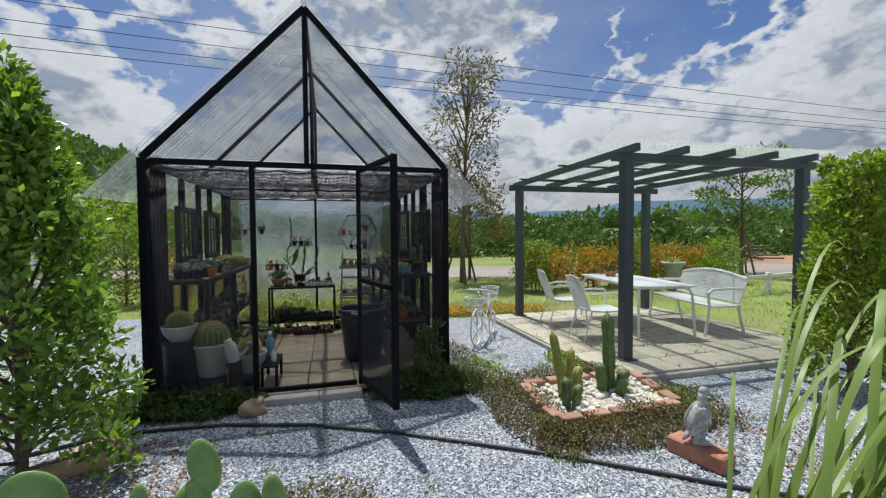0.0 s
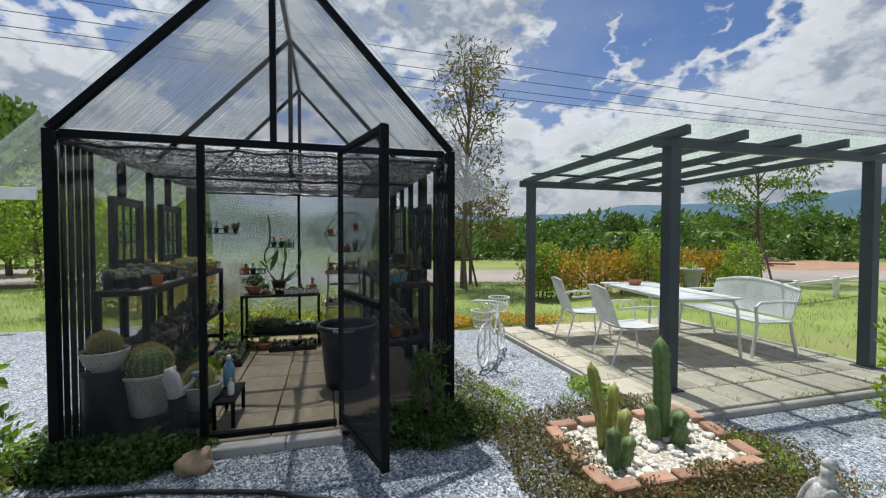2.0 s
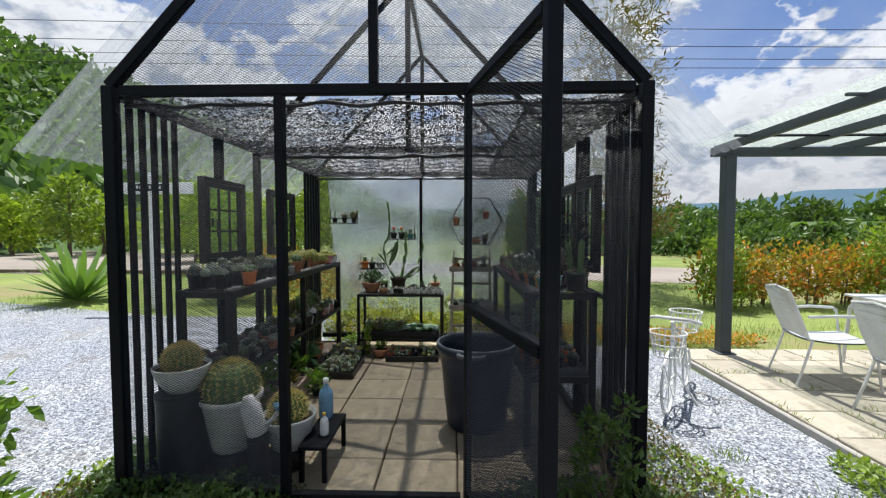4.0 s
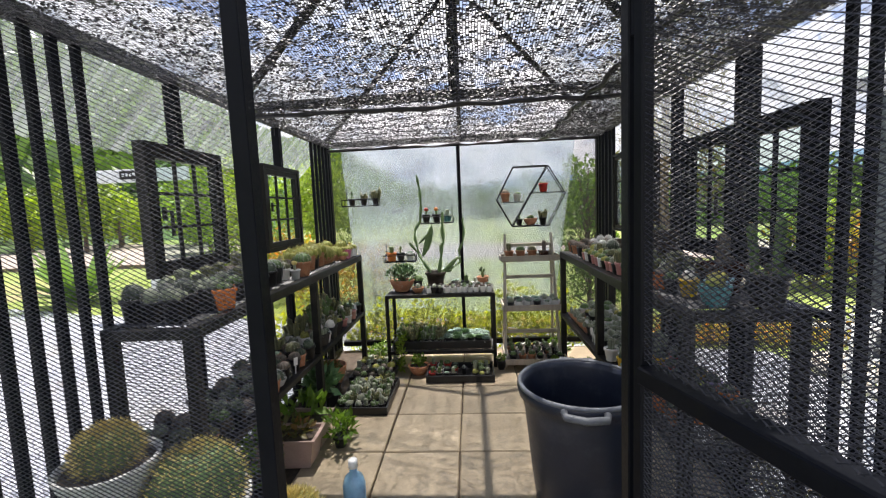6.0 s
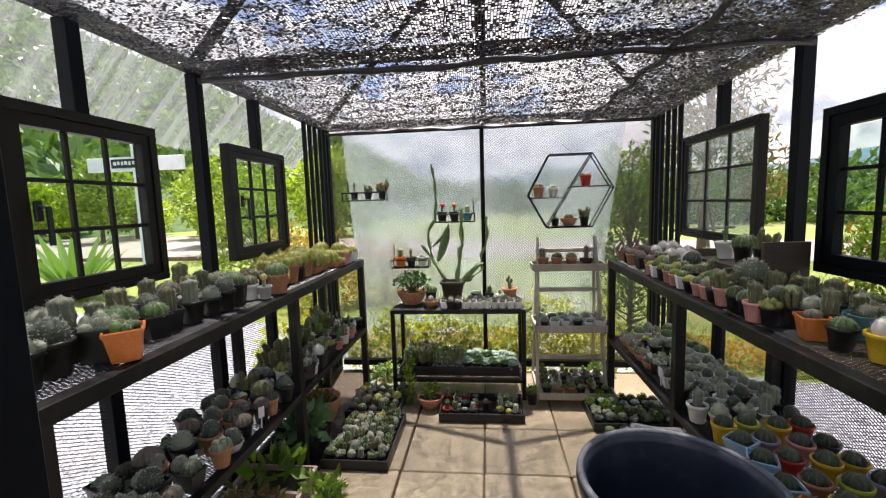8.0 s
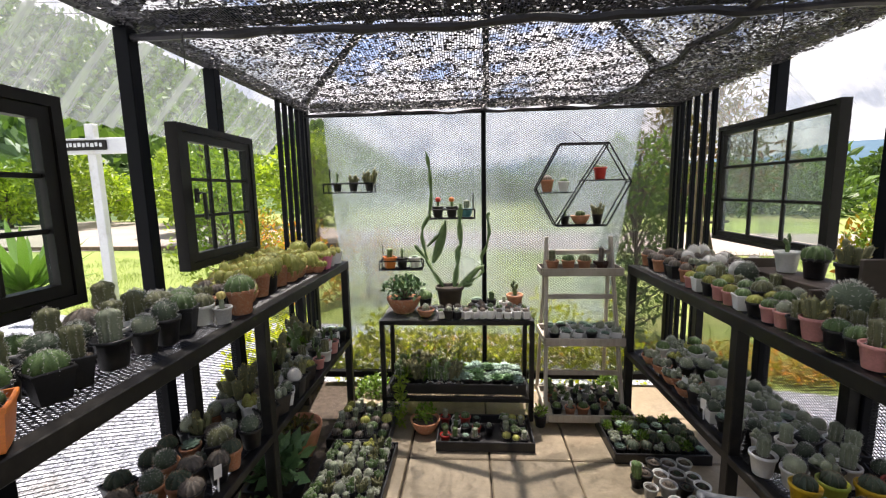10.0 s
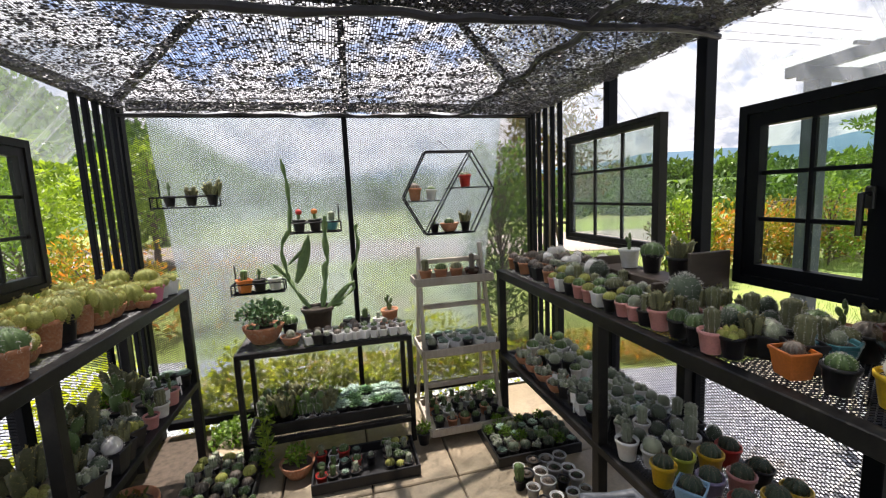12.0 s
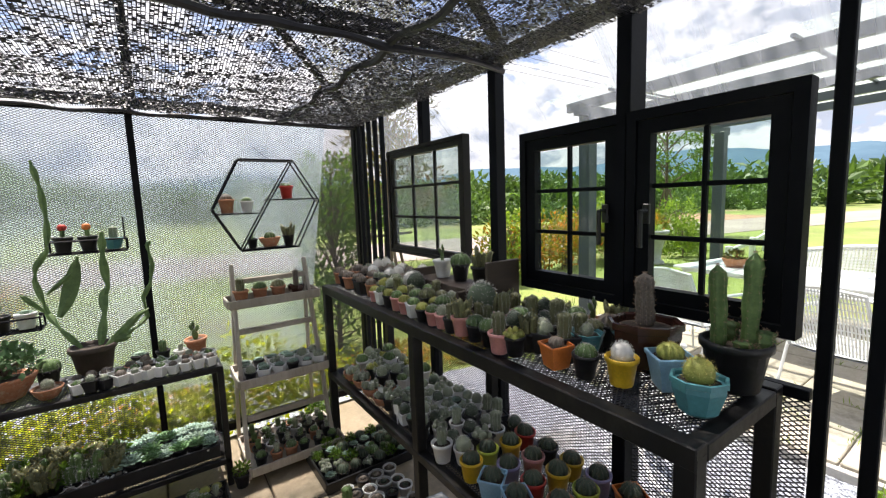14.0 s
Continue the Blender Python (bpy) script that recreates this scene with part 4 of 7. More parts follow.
def garden_bench():
    t = thing("garden_bench", "white metal garden bench with curved perforated back", "bench", at=pose(5.72, 1.13, 0.004, 0, 0, 170))
    L = 0.68
    for sy in (-1, 1):
        part("leg", Shape().tube([(0.26, sy * L, 0.62), (0.24, sy * L, 0.4), (0.3, sy * L, 0.0)], 0.019), WHITE_STEEL, t)
        part("leg", Shape().tube([(-0.2, sy * L, 0.44), (-0.22, sy * L, 0.3), (-0.3, sy * L, 0.0)], 0.019), WHITE_STEEL, t)
        part("armrest", Shape().tube([(-0.28, sy * L, 0.66), (-0.05, sy * L, 0.67), (0.2, sy * L, 0.66), (0.26, sy * L, 0.6)], 0.02), WHITE_STEEL, t)
    part("seat", Shape().box((0, 0, 0.42), (0.46, 2 * L + 0.05, 0.025), 0.01), WHITE_STEEL, t)
    back = Shape()
    n = 44
    for i in range(n + 1):
        y = -L + 2 * L * i / n
        top = 0.78 + 0.1 * math.cos(y / L * 1.45)
        back.tube([(-0.21, y, 0.46), (-0.28, y, 0.66), (-0.33, y, top)], 0.012, 4)
    for k in range(14):
        q = k / 13
        row = [(-0.215 - 0.11 * q, -L + 2 * L * i / 10, 0.48 + (0.28 + 0.1 * math.cos((-1 + i / 5) * 1.45)) * q) for i in range(11)]
        back.tube(row, 0.009, 4)
    part("backrest", back, WHITE_STEEL, t, "white perforated back panel")
    part("back_rail", Shape().tube([(-0.33, -L + 2 * L * i / 16, 0.79 + 0.1 * math.cos((-1 + i / 8) * 1.45)) for i in range(17)], 0.02), WHITE_STEEL, t)


garden_bench()


def plant_bicycle():
    """A small white wire bicycle that holds plant baskets."""
    t = thing("bicycle_planter", "white wire bicycle plant stand on the gravel", "plant stand", at=pose(2.42, 1.62, GZ, 0, 0, 52))
    def wheel(cx, r):
        s = Shape().tube([(cx + r * math.cos(a), 0, r + 0.008 + r * math.sin(a)) for a in np.linspace(0, 2 * math.pi, 29)], 0.012, 7)
        w = part("wheel", s, WHITE_STEEL, t)
        for k in range(8):
            a = k * math.pi / 4
            part("spoke", Shape().tube([(cx, 0, r + 0.008), (cx + r * math.cos(a), 0, r + 0.008 + r * math.sin(a))], 0.0045, 4), WHITE_STEEL, w)
    wheel(-0.42, 0.25)
    wheel(0.36, 0.17)
    fr = Shape().tube([(-0.42, 0, 0.26), (-0.3, 0, 0.62), (-0.34, 0, 0.74)], 0.014)
    fr.tube([(-0.3, 0, 0.6), (0.0, 0, 0.3), (0.2, 0, 0.55), (0.36, 0, 0.18)], 0.014)
    fr.tube([(-0.32, 0, 0.68), (0.1, 0, 0.5), (0.2, 0, 0.66)], 0.014)
    part("frame", fr, WHITE_STEEL, t)
    part("handlebar", Shape().tube([(-0.28, -0.2, 0.74), (-0.36, -0.12, 0.77), (-0.36, 0.12, 0.77), (-0.28, 0.2, 0.74)], 0.014), WHITE_STEEL, t)
    for cx, z in ((-0.5, 0.5), (0.24, 0.56)):
        for q in (1.0, 0.5, 0.0):
            hoop = Shape().tube([(cx + (0.1 + 0.035 * q) * math.cos(a), (0.1 + 0.035 * q) * math.sin(a), z + 0.18 * q) for a in np.linspace(0, 2 * math.pi, 21)], 0.007, 6)
            b = part("basket", hoop, WHITE_STEEL, t) if q == 1.0 else part("hoop", hoop, WHITE_STEEL, b) and b
        for k in range(18):
            a = k * math.pi / 9
            wire = Shape().tube([(cx + 0.1 * math.cos(a), 0.1 * math.sin(a), z), (cx + 0.135 * math.cos(a), 0.135 * math.sin(a), z + 0.18)], 0.0045, 4)
            part("wire", wire, WHITE_STEEL, b)
    part("stand", Shape().tube([(-0.1, -0.16, 0.0), (-0.1, 0, 0.25), (-0.1, 0.16, 0.0)], 0.012), WHITE_STEEL, t)


plant_bicycle()


def pedestal_pot():
    t = thing("pedestal_pot", "grey-white pedestal pot with a spiky plant on the lawn", "plant pot", at=pose(9.3, 5.2, GZ))
    prof = [(0.2, 0), (0.2, 0.06), (0.13, 0.1), (0.15, 0.3), (0.24, 0.66), (0.3, 0.7), (0.3, 0.76), (0.25, 0.76), (0.22, 0.7)]
    part("pot", Shape().lathe(prof, 20), GREY_CEMENT, t, "", True)
    s = Shape()
    n = 40
    a = rng.uniform(0, 6.28, n)
    s.blades(np.stack([0.05 * np.cos(a), 0.05 * np.sin(a), np.full(n, 0.7)], 1), np.stack([np.cos(a), np.sin(a), rng.uniform(0.4, 2, n)], 1), np.tile([0, 0, 1.0], (n, 1)) + unit(n) * 0.2, rng.uniform(0.2, 0.36, n), 0.03)
    part("foliage", s, LEAF_BRIGHT, t)


pedestal_pot()


def table_pot():
    t = thing("flower_pot", "small terracotta bowl with a succulent on the garden table", "plant pot", at=pose(4.83, 1.95, 0.741))
    part("pot", Shape().lathe([(0.07, 0), (0.11, 0.08), (0.115, 0.09), (0.1, 0.09), (0.09, 0.07)], 18), TERRACOTTA, t, "", True)
    s = Shape()
    leaf_cloud(s, (0, 0, 0.11), (0.08, 0.08, 0.04), 120, 0.05)
    part("plant", s, LEAF_RUSTY, t)


table_pot()


# ---- planter, duck, hose, stone ----
def brick_planter():
    t = thing("brick_planter", "low brick planter filled with white pebbles and soil", "planter", at=pose(0, 0, 0))
    corner = [(1.98, -0.52), (1.9, -1.32), (3.05, -1.3), (3.22, -0.5)]
    me = Shape().box((0, 0, 0), (0.2, 0.1, 0.09), 0.008).mesh("brick")
    for i in range(4):
        a, b = Vector((*corner[i], 0)), Vector((*corner[(i + 1) % 4], 0))
        n = max(3, int((b - a).length / 0.21))
        ang = math.degrees(math.atan2(b.y - a.y, b.x - a.x))
        for k in range(n):
            for row in range(2):
                p = a + (b - a) * (k + 0.5) / n
                ob = part("brick", me, BRICK, t)
                ob.matrix_basis = pose(p.x + random.uniform(-0.008, 0.008), p.y + random.uniform(-0.008, 0.008), -0.09 + 0.09 * row, random.uniform(-2, 2), random.uniform(-3, 3), ang + random.uniform(-4, 4))
    bed = Shape().add([(x, y, 0.0) for x, y in corner], [(0, 1, 2, 3)])
    part("soil", bed, BED_GRAVEL, t, "cream crushed stone")
    for k in range(230):
        u, v = random.random(), random.random()
        p = (Vector((*corner[0], 0)) * (1 - u) + Vector((*corner[3], 0)) * u) * (1 - v) + (Vector((*corner[1], 0)) * (1 - u) + Vector((*corner[2], 0)) * u) * v
        r = random.uniform(0.012, 0.038)
        ob = part("pebble", PEBBLE_MESHES[k % 5], STONE_WHITE, t)
        ob.matrix_basis = pose(p.x, p.y, 0.004 + r * 0.25, random.uniform(0, 30), random.uniform(0, 30), random.uniform(0, 360)) @ Matrix.Diagonal((r, r * random.uniform(0.6, 1), r * random.uniform(0.5, 0.8), 1))


BED_GRAVEL = gravel_material("cream_gravel", (0.3, 0.26, 0.2), (0.52, 0.48, 0.4), (0.75, 0.72, 0.66), 60.0)
PEBBLE_MESHES = [Shape().ball((k, 0, 0), 1.0, 9, 6, bumpy=0.5).moved(pose(-k, 0, 0)).mesh("pebble", True) for k in range(5)]
brick_planter()


def ribbed_column(s, base, h, r, ribs=7, lean=(0, 0), taper=0.75, rings=12):
    prof = []
    for i in range(rings + 1):
        q = i / rings
        rr = r * (taper + (1 - taper) * min(1, q * 3)) if q < 0.85 else r * math.sqrt(max(0.0, 1 - ((q - 0.85) / 0.152) ** 2))
        rr *= 1 + 0.07 * math.sin(q * 17 + base[0] * 9)
        prof.append((rr, h * q))
    c = Shape().lathe(prof, ribs * 4, ribs, 0.2)
    p = c.points()
    q = p[:, 2:3] / h
    p = p + np.concatenate([lean[0] * q ** 1.5, lean[1] * q ** 1.5, q * 0], 1)
    s.add(p + np.array(base), c.f)
    return s


def spines_on(s, pts, normals, n, length, width=0.0012):
    k = rng.integers(0, len(pts), n)
    w = normals[k] + unit(n) * 0.7
    s.blades(pts[k], w, unit(n), length * rng.uniform(0.6, 1.3, n), width)
    return s


def spiny(shape, n, length, width=0.0012, centre=None):
    p = shape.points()
    c = p.mean(0) if centre is None else np.array(centre)
    d = p - c
    d /= np.linalg.norm(d, axis=1, keepdims=True) + 1e-9
    return spines_on(Shape(), p, d, n, length, width)


def planter_cactus(at, stems, body, spine, label):
    t = thing("column_cactus", label, "cactus", "cacti in the brick planter", at)
    for b, h, r, lean in stems:
        c = ribbed_column(Shape(), b, h, r, 6, lean)
        st = part("stem", c, body, t, "", True)
        part("spine_coat", spiny(c, 260, 0.016, 0.0016, (b[0], b[1], h / 2)), spine, st)


planter_cactus(pose(2.2, -0.86, 0.0), [((0, 0, 0), 0.6, 0.036, (-0.1, 0)), ((0.1, 0.05, 0), 0.42, 0.034, (0.03, 0)), ((0.06, -0.1, 0), 0.3, 0.038, (0.05, 0))], CACTUS_YELLOW, SPINE_BROWN, "yellow-green ribbed column cactus in the brick planter")
planter_cactus(pose(2.1, -1.1, 0.0), [((0, 0, 0), 0.26, 0.04, (0, 0)), ((0.07, -0.02, 0), 0.2, 0.035, (0.04, 0))], CACTUS_GREEN, SPINE_BROWN, "short green column cactus in the brick planter")
planter_cactus(pose(2.7, -0.86, 0.0), [((0, 0, 0), 0.74, 0.05, (-0.03, 0)), ((-0.1, -0.03, 0), 0.28, 0.045, (-0.03, 0)), ((0.1, -0.02, 0), 0.2, 0.05, (0.05, 0)), ((0.02, -0.12, 0), 0.15, 0.045, (0.02, -0.02))], CACTUS_GREEN, SPINE_BROWN, "tall green ribbed column cactus with offsets in the planter")


def ball_cactus_small():
    t = thing("ball_cactus", "small yellow-green ball cactus in the brick planter", "cactus", at=pose(2.42, -0.72, 0.0))
    b = Shape().ball((0, 0, 0.06), 0.075, 36, 10, 12, 0.07)
    part("stem", b, CACTUS_YELLOW, t, "", True)
    part("spine_coat", spiny(b, 300, 0.02), SPINE_GOLD, t)


ball_cactus_small()


CLAY_BLOCK = surf("red_clay_block", (0.3, 0.12, 0.07), (0.46, 0.22, 0.14), 0.8, 0.0, 7, 70, 0.35, 0.003, 0.0)


def duck_statue():
    """An upright duck, breast out, wings folded back, bill tipped down."""
    s = Shape().ball((0, 0, 0), 0.1, 22, 14, squash=(1.38, 0.8, 0.82), bumpy=0.06).moved(pose(0, 0, 0.185, 0, -64, 0))
    s.tube([(0.012, 0, 0.245), (0.03, 0, 0.3), (0.02, 0, 0.345), (0.026, 0, 0.372)], [0.062, 0.042, 0.031, 0.033], 14)
    s.ball((0.036, 0, 0.392), 0.036, 14, 9, squash=(1.2, 0.88, 0.9))
    s.join(Shape().ball((0, 0, 0), 0.03, 12, 7, squash=(1.55, 0.6, 0.32)).moved(pose(0.092, 0, 0.374, 0, 26, 0)))
    s.join(Shape().ball((0, 0, 0), 0.045, 12, 7, squash=(1.5, 0.75, 0.45)).moved(pose(-0.085, 0, 0.07, 0, -50, 0)))
    s.lathe([(0.062, 0.0), (0.062, 0.025), (0.05, 0.06), (0.06, 0.12)], 14)
    for sy in (-1, 1):
        s.join(Shape().ball((0, 0, 0), 0.075, 14, 8, squash=(1.6, 0.26, 0.72)).moved(pose(-0.03, sy * 0.07, 0.185, 0, -62, 0)))
        s.ball((0.05, sy * 0.032, 0.012), 0.034, 10, 6, squash=(1.5, 0.8, 0.45))
    s.moved(pose(2.6, -1.93, 0.034, 0, 0, -28) @ Matrix.Diagonal((0.78, 0.78, 0.93, 1)))
    solid("duck_statue", s, DUCK_PAINT, "weathered grey and white concrete duck statue on a block", "statue", smooth=True)


solid("clay_block", Shape().box((0, 0, 0), (0.38, 0.16, 0.115), 0.012).moved(pose(2.61, -1.93, -0.0235, 0, 0, -76)), CLAY_BLOCK, "plain reddish clay block lying on the gravel", "block")
duck_statue()
solid("edging_stone", Shape().ball((0, 0, 0), 1.0, 14, 9, bumpy=0.35).moved(pose(-1.36, -0.86, GZ + 0.05, 0, 0, 35) @ Matrix.Diagonal((0.24, 0.1, 0.12, 1))), STONE_TAN, "long brown edging stone below the leafy shrub", "stone", smooth=True)

hose_path = [(-1.9, -0.62), (-1.5, -0.45), (-1.18, -0.43), (-0.65, -0.48), (0.02, -0.67), (0.66, -0.99), (1.23, -1.34), (1.73, -1.66), (2.16, -1.97), (2.6, -2.3), (3.3, -2.75), (4.4, -3.2)]
solid("garden_hose", Shape().tube([(x, y, GZ + 0.016) for x, y in hose_path], 0.014, 10), HOSE, "black rubber hose lying across the gravel", "hose", smooth=True)
st = Shape().ball((0, 0, 0), 1.0, 22, 15, bumpy=0.5).moved(pose(-0.46, -0.27, GZ + 0.05, 0, 0, 20) @ Matrix.Diagonal((0.11, 0.085, 0.085, 1)))
solid("field_stone", st, STONE_TAN, "tan field stone at the edge of the ground cover", "stone", smooth=True)


# ---- plants in the yard ----
def bark_limb(s, path, r0, r1, seg=7):
    n = len(path)
    return s.tube(path, [r0 + (r1 - r0) * i / (n - 1) for i in range(n)], seg)


def bush(name, label, at, height, radius, n, leaf, mat, cone=0.6, trunk=0.03, category="shrub", low=0.05, group="", slim=0.45):
    """A shrub: several stems and a crown of leaves on twigs, broken outline."""
    t = thing(name, label, category, group, at)
    w = Shape()
    tips = []
    for k in range(max(9, int(height * 26))):
        q = (k + 0.5) / max(9, int(height * 26))
        z = height * (low + (0.97 - low) * q)
        rad = radius * ((1 - cone * q ** 1.4) * (0.75 + 0.5 * random.random()))
        a = k * 2.399 + random.uniform(-0.4, 0.4)
        tip = Vector((rad * math.cos(a), rad * math.sin(a), z + 0.12 * height * (0.3 + 0.5 * random.random())))
        tips.append((tip, q))
        bark_limb(w, [(0.02 * math.cos(a), 0.02 * math.sin(a), z * 0.75), tip * 0.55 + Vector((0, 0, z * 0.42)), tip], trunk * 0.35, trunk * 0.1, 5)
    bark_limb(w, [(0, 0, 0), (0.02, 0.01, height * 0.4), (-0.02, 0.02, height * 0.75), (0.01, 0, height * 0.98)], trunk, trunk * 0.2)
    part("trunk", w, BARK, t)
    s = Shape()
    per = n // len(tips)
    for tip, q in tips:
        e = radius * random.uniform(0.28, 0.46) * (1 - 0.5 * cone * q)
        leaf_cloud(s, tip * 0.86 + Vector((0, 0, tip.z * 0.12)), (e, e, e * random.uniform(0.9, 1.5)), per, leaf, 0.2, 0.5, 0.0, slim)
    part("crown", s, mat, t)
    return t


bush("evergreen_shrub", "tall leafy evergreen shrub with glossy leaves beside the gravel", pose(-1.67, -1.03, GZ), 2.5, 0.52, 11500, 0.062, LEAF_SHRUB, 0.86, 0.035, slim=0.54)
bush("evergreen_shrub", "bright green upright shrub in front of the pergola", pose(5.0, -1.38, GZ), 2.15, 0.42, 14000, 0.052, LEAF_LIME, 0.5, 0.035, slim=0.52)
bush("garden_bush", "dense green bush behind the back corner of the greenhouse", pose(1.62, 4.55, GZ), 2.0, 0.45, 4200, 0.06, LEAF_MID, 0.5)
bush("garden_bush", "small bright green bush on the lawn edge", pose(-4.3, 6.9, GZ), 1.8, 0.7, 3000, 0.09, LEAF_BRIGHT, 0.5)


def low_cover(name, label, spots, n, leaf, mat, tall):
    """Creeping ground cover over some ellipses of ground."""
    s = Shape()
    for cx, cy, rx, ry, share in spots:
        k = int(n * share)
        a, r = rng.uniform(0, 6.28, k), np.sqrt(rng.random(k))
        edge = np.array([1 + 0.25 * noise.noise(Vector((math.cos(q) * 2 + cx, math.sin(q) * 2 + cy, 0))) for q in a])
        x, y = cx + rx * r * edge * np.cos(a), cy + ry * r * edge * np.sin(a)
        h = np.array([0.5 + 0.5 * noise.noise(Vector((p * 4, q * 4, 3))) for p, q in zip(x, y)])
        z = GZ + tall * rng.random(k) ** 0.7 * (0.3 + 0.9 * h) * (1 - 0.6 * r ** 3)
        ln = leaf * rng.uniform(0.6, 1.4, k)
        s.blades(np.stack([x, y, z], 1), unit(k) + np.array([0, 0, 0.5]), unit(k) * 0.6 + np.array([0, 0, 1]), ln, ln * 0.6)
    solid(name, s, mat, label, "ground cover", "stuff")


low_cover("ground_cover", "dark green creeping ground cover in front of the mesh wall", [(-0.98, -0.06, 0.62, 0.26, 0.45), (-1.4, 0.3, 0.3, 0.55, 0.15), (1.1, -0.12, 0.58, 0.34, 0.4)], 16000, 0.034, LEAF_DARK, 0.24)
low_cover("reddish_ground_cover", "reddish green creeping ground cover around the brick planter", [(1.8, -1.0, 0.3, 0.75, 0.27), (2.45, -1.46, 0.8, 0.27, 0.32), (3.25, -1.2, 0.3, 0.5, 0.1), (2.6, -0.3, 0.8, 0.24, 0.2), (1.65, 0.6, 0.28, 1.0, 0.12), (0.1, -1.75, 0.35, 0.16, 0.04), (-1.62, -0.1, 0.2, 0.3, 0.05), (1.5, -0.15, 0.22, 0.3, 0.06)], 20000, 0.024, LEAF_RUSTY, 0.2)
low_cover("bright_weeds", "bright green weeds between gravel and planter", [(3.2, -1.1, 0.25, 0.35, 0.3), (1.8, 0.2, 0.3, 0.5, 0.2), (-1.6, 0.1, 0.3, 0.5, 0.2), (2.9, 0.2, 0.2, 0.4, 0.3)], 2600, 0.04, LEAF_BRIGHT, 0.12)
low_cover("leaf_litter", "brown fallen leaves on the gravel", [(-1.1, -1.2, 0.6, 0.6, 0.5), (3.4, -1.9, 0.6, 0.6, 0.35), (1.9, -0.2, 0.3, 0.6, 0.15)], 1500, 0.03, LEAF_LITTER, 0.012)


def tufts(name, label, spots, mat, length, spread):
    s = Shape()
    for x, y, k in spots:
        r = np.stack([rng.normal(x, spread, k), rng.normal(y, spread, k), np.full(k, GZ)], 1)
        s.blades(r, unit(k) * 0.45 + np.array([0, 0, 1]), unit(k), length * rng.uniform(0.5, 1.2, k), 0.005)
    solid(name, s, mat, label, "grass", "stuff")


tufts("grass_tufts", "sparse grass tufts growing through the gravel", [(random.uniform(-1.5, 3.6), random.uniform(-3.4, -0.7), random.randint(10, 40)) for _ in range(34)] + [(1.6, 1.6, 40), (2.2, 0.6, 60), (2.5, 0.1, 70), (3.1, 0.5, 60)], LEAF_BRIGHT, 0.09, 0.05)
tufts("lawn_grass", "longer lawn grass beside the paving", [(random.uniform(1.6, 13), random.uniform(3.2, 9.5), 34) for _ in range(330)] + [(random.uniform(6.6, 12), random.uniform(-1, 4), 26) for _ in range(110)] + [(random.uniform(-9, -1.6), random.uniform(5.0, 11), 34) for _ in range(330)], LEAF_BLADE, 0.13, 0.16)
low_cover("flower_bed", "low flowering bed with pinkish leaves behind the greenhouse", [(3.4, 3.5, 1.1, 0.3, 0.5), (2.2, 3.7, 0.7, 0.4, 0.3), (0.2, 3.95, 1.5, 0.35, 0.35)], 6000, 0.04, LEAF_AUTUMN, 0.22)
# the weeds' sunlit look comes from their leaf colour
low_cover("back_weeds", "yellow-green weeds along the back wall with sunlight in their colour", [(-0.6, 3.3, 0.78, 0.05, 0.17), (0.6, 3.3, 0.68, 0.05, 0.13), (-0.6, 3.66, 0.9, 0.2, 0.12), (0.7, 3.68, 0.8, 0.2, 0.1), (-1.72, 3.2, 0.26, 0.7, 0.16)], 13000, 0.045, LEAF_SUNNY, 0.78)
low_cover("corner_weeds", "low green weeds growing at the back corner of the slabs", [(-0.86, 3.0, 0.16, 0.12, 0.6), (0.9, 3.05, 0.12, 0.08, 0.4)], 1100, 0.035, LEAF_MID, 0.26)
for x, y, h in ((-2.5, 5.8, 1.0), (-3.3, 6.4, 1.15), (-1.7, 6.3, 0.9)):
    bush("flowering_bush", "orange-tipped leafy bush behind the greenhouse", pose(x, y, GZ), h, 0.5, 1500, 0.07, LEAF_AUTUMN, 0.35, 0.02, group="bushes behind the greenhouse")


def blade_clump():
    """Long arching grass right beside the path."""
    t = thing("tall_grass", "clump of long arching green grass blades", "grass clump", at=pose(1.07, -3.53, GZ))
    random.seed(11)
    for k in range(190):
        s = Shape()
        upright = k >= 184
        a = random.uniform(1.6, 3.6) if upright else random.gauss(-0.35, 0.36)
        reach = random.uniform(0.04, 0.16) if upright else random.uniform(0.55, 1.5)
        h = random.uniform(0.95, 1.3) if upright else random.uniform(1.2, 2.35)
        w = random.uniform(0.009, 0.012) if upright else random.uniform(0.006, 0.0115)
        root = Vector((random.uniform(-0.06, 0.06) if upright else random.uniform(-0.04, 0.34), random.uniform(-0.14, 0.2), 0))
        side = Vector((-math.sin(a), math.cos(a), 0))
        out = Vector((math.cos(a), math.sin(a), 0))
        sway = random.uniform(-0.1, 0.1)
        fall = random.uniform(0.3, 0.58)
        pts = []
        n = 14
        for i in range(n + 1):
            q = i / n
            c = root + out * reach * q ** 1.7 + side * sway * q * q + Vector((0, 0, h * (q - fall * q ** 4)))
            ww = w * (0.45 + 1.1 * q) * (1 - q ** 3) + 0.0005
            fold = (out + Vector((0, 0, 0.4))) * ww * 0.3
            pts += [c - side * ww, c - fold, c + side * ww]
        s.add(pts, [(3 * i + j, 3 * i + j + 1, 3 * i + j + 4, 3 * i + j + 3) for i in range(n) for j in (0, 1)])
        part("blade", s, LEAF_BLADE, t, "", True)


blade_clump()


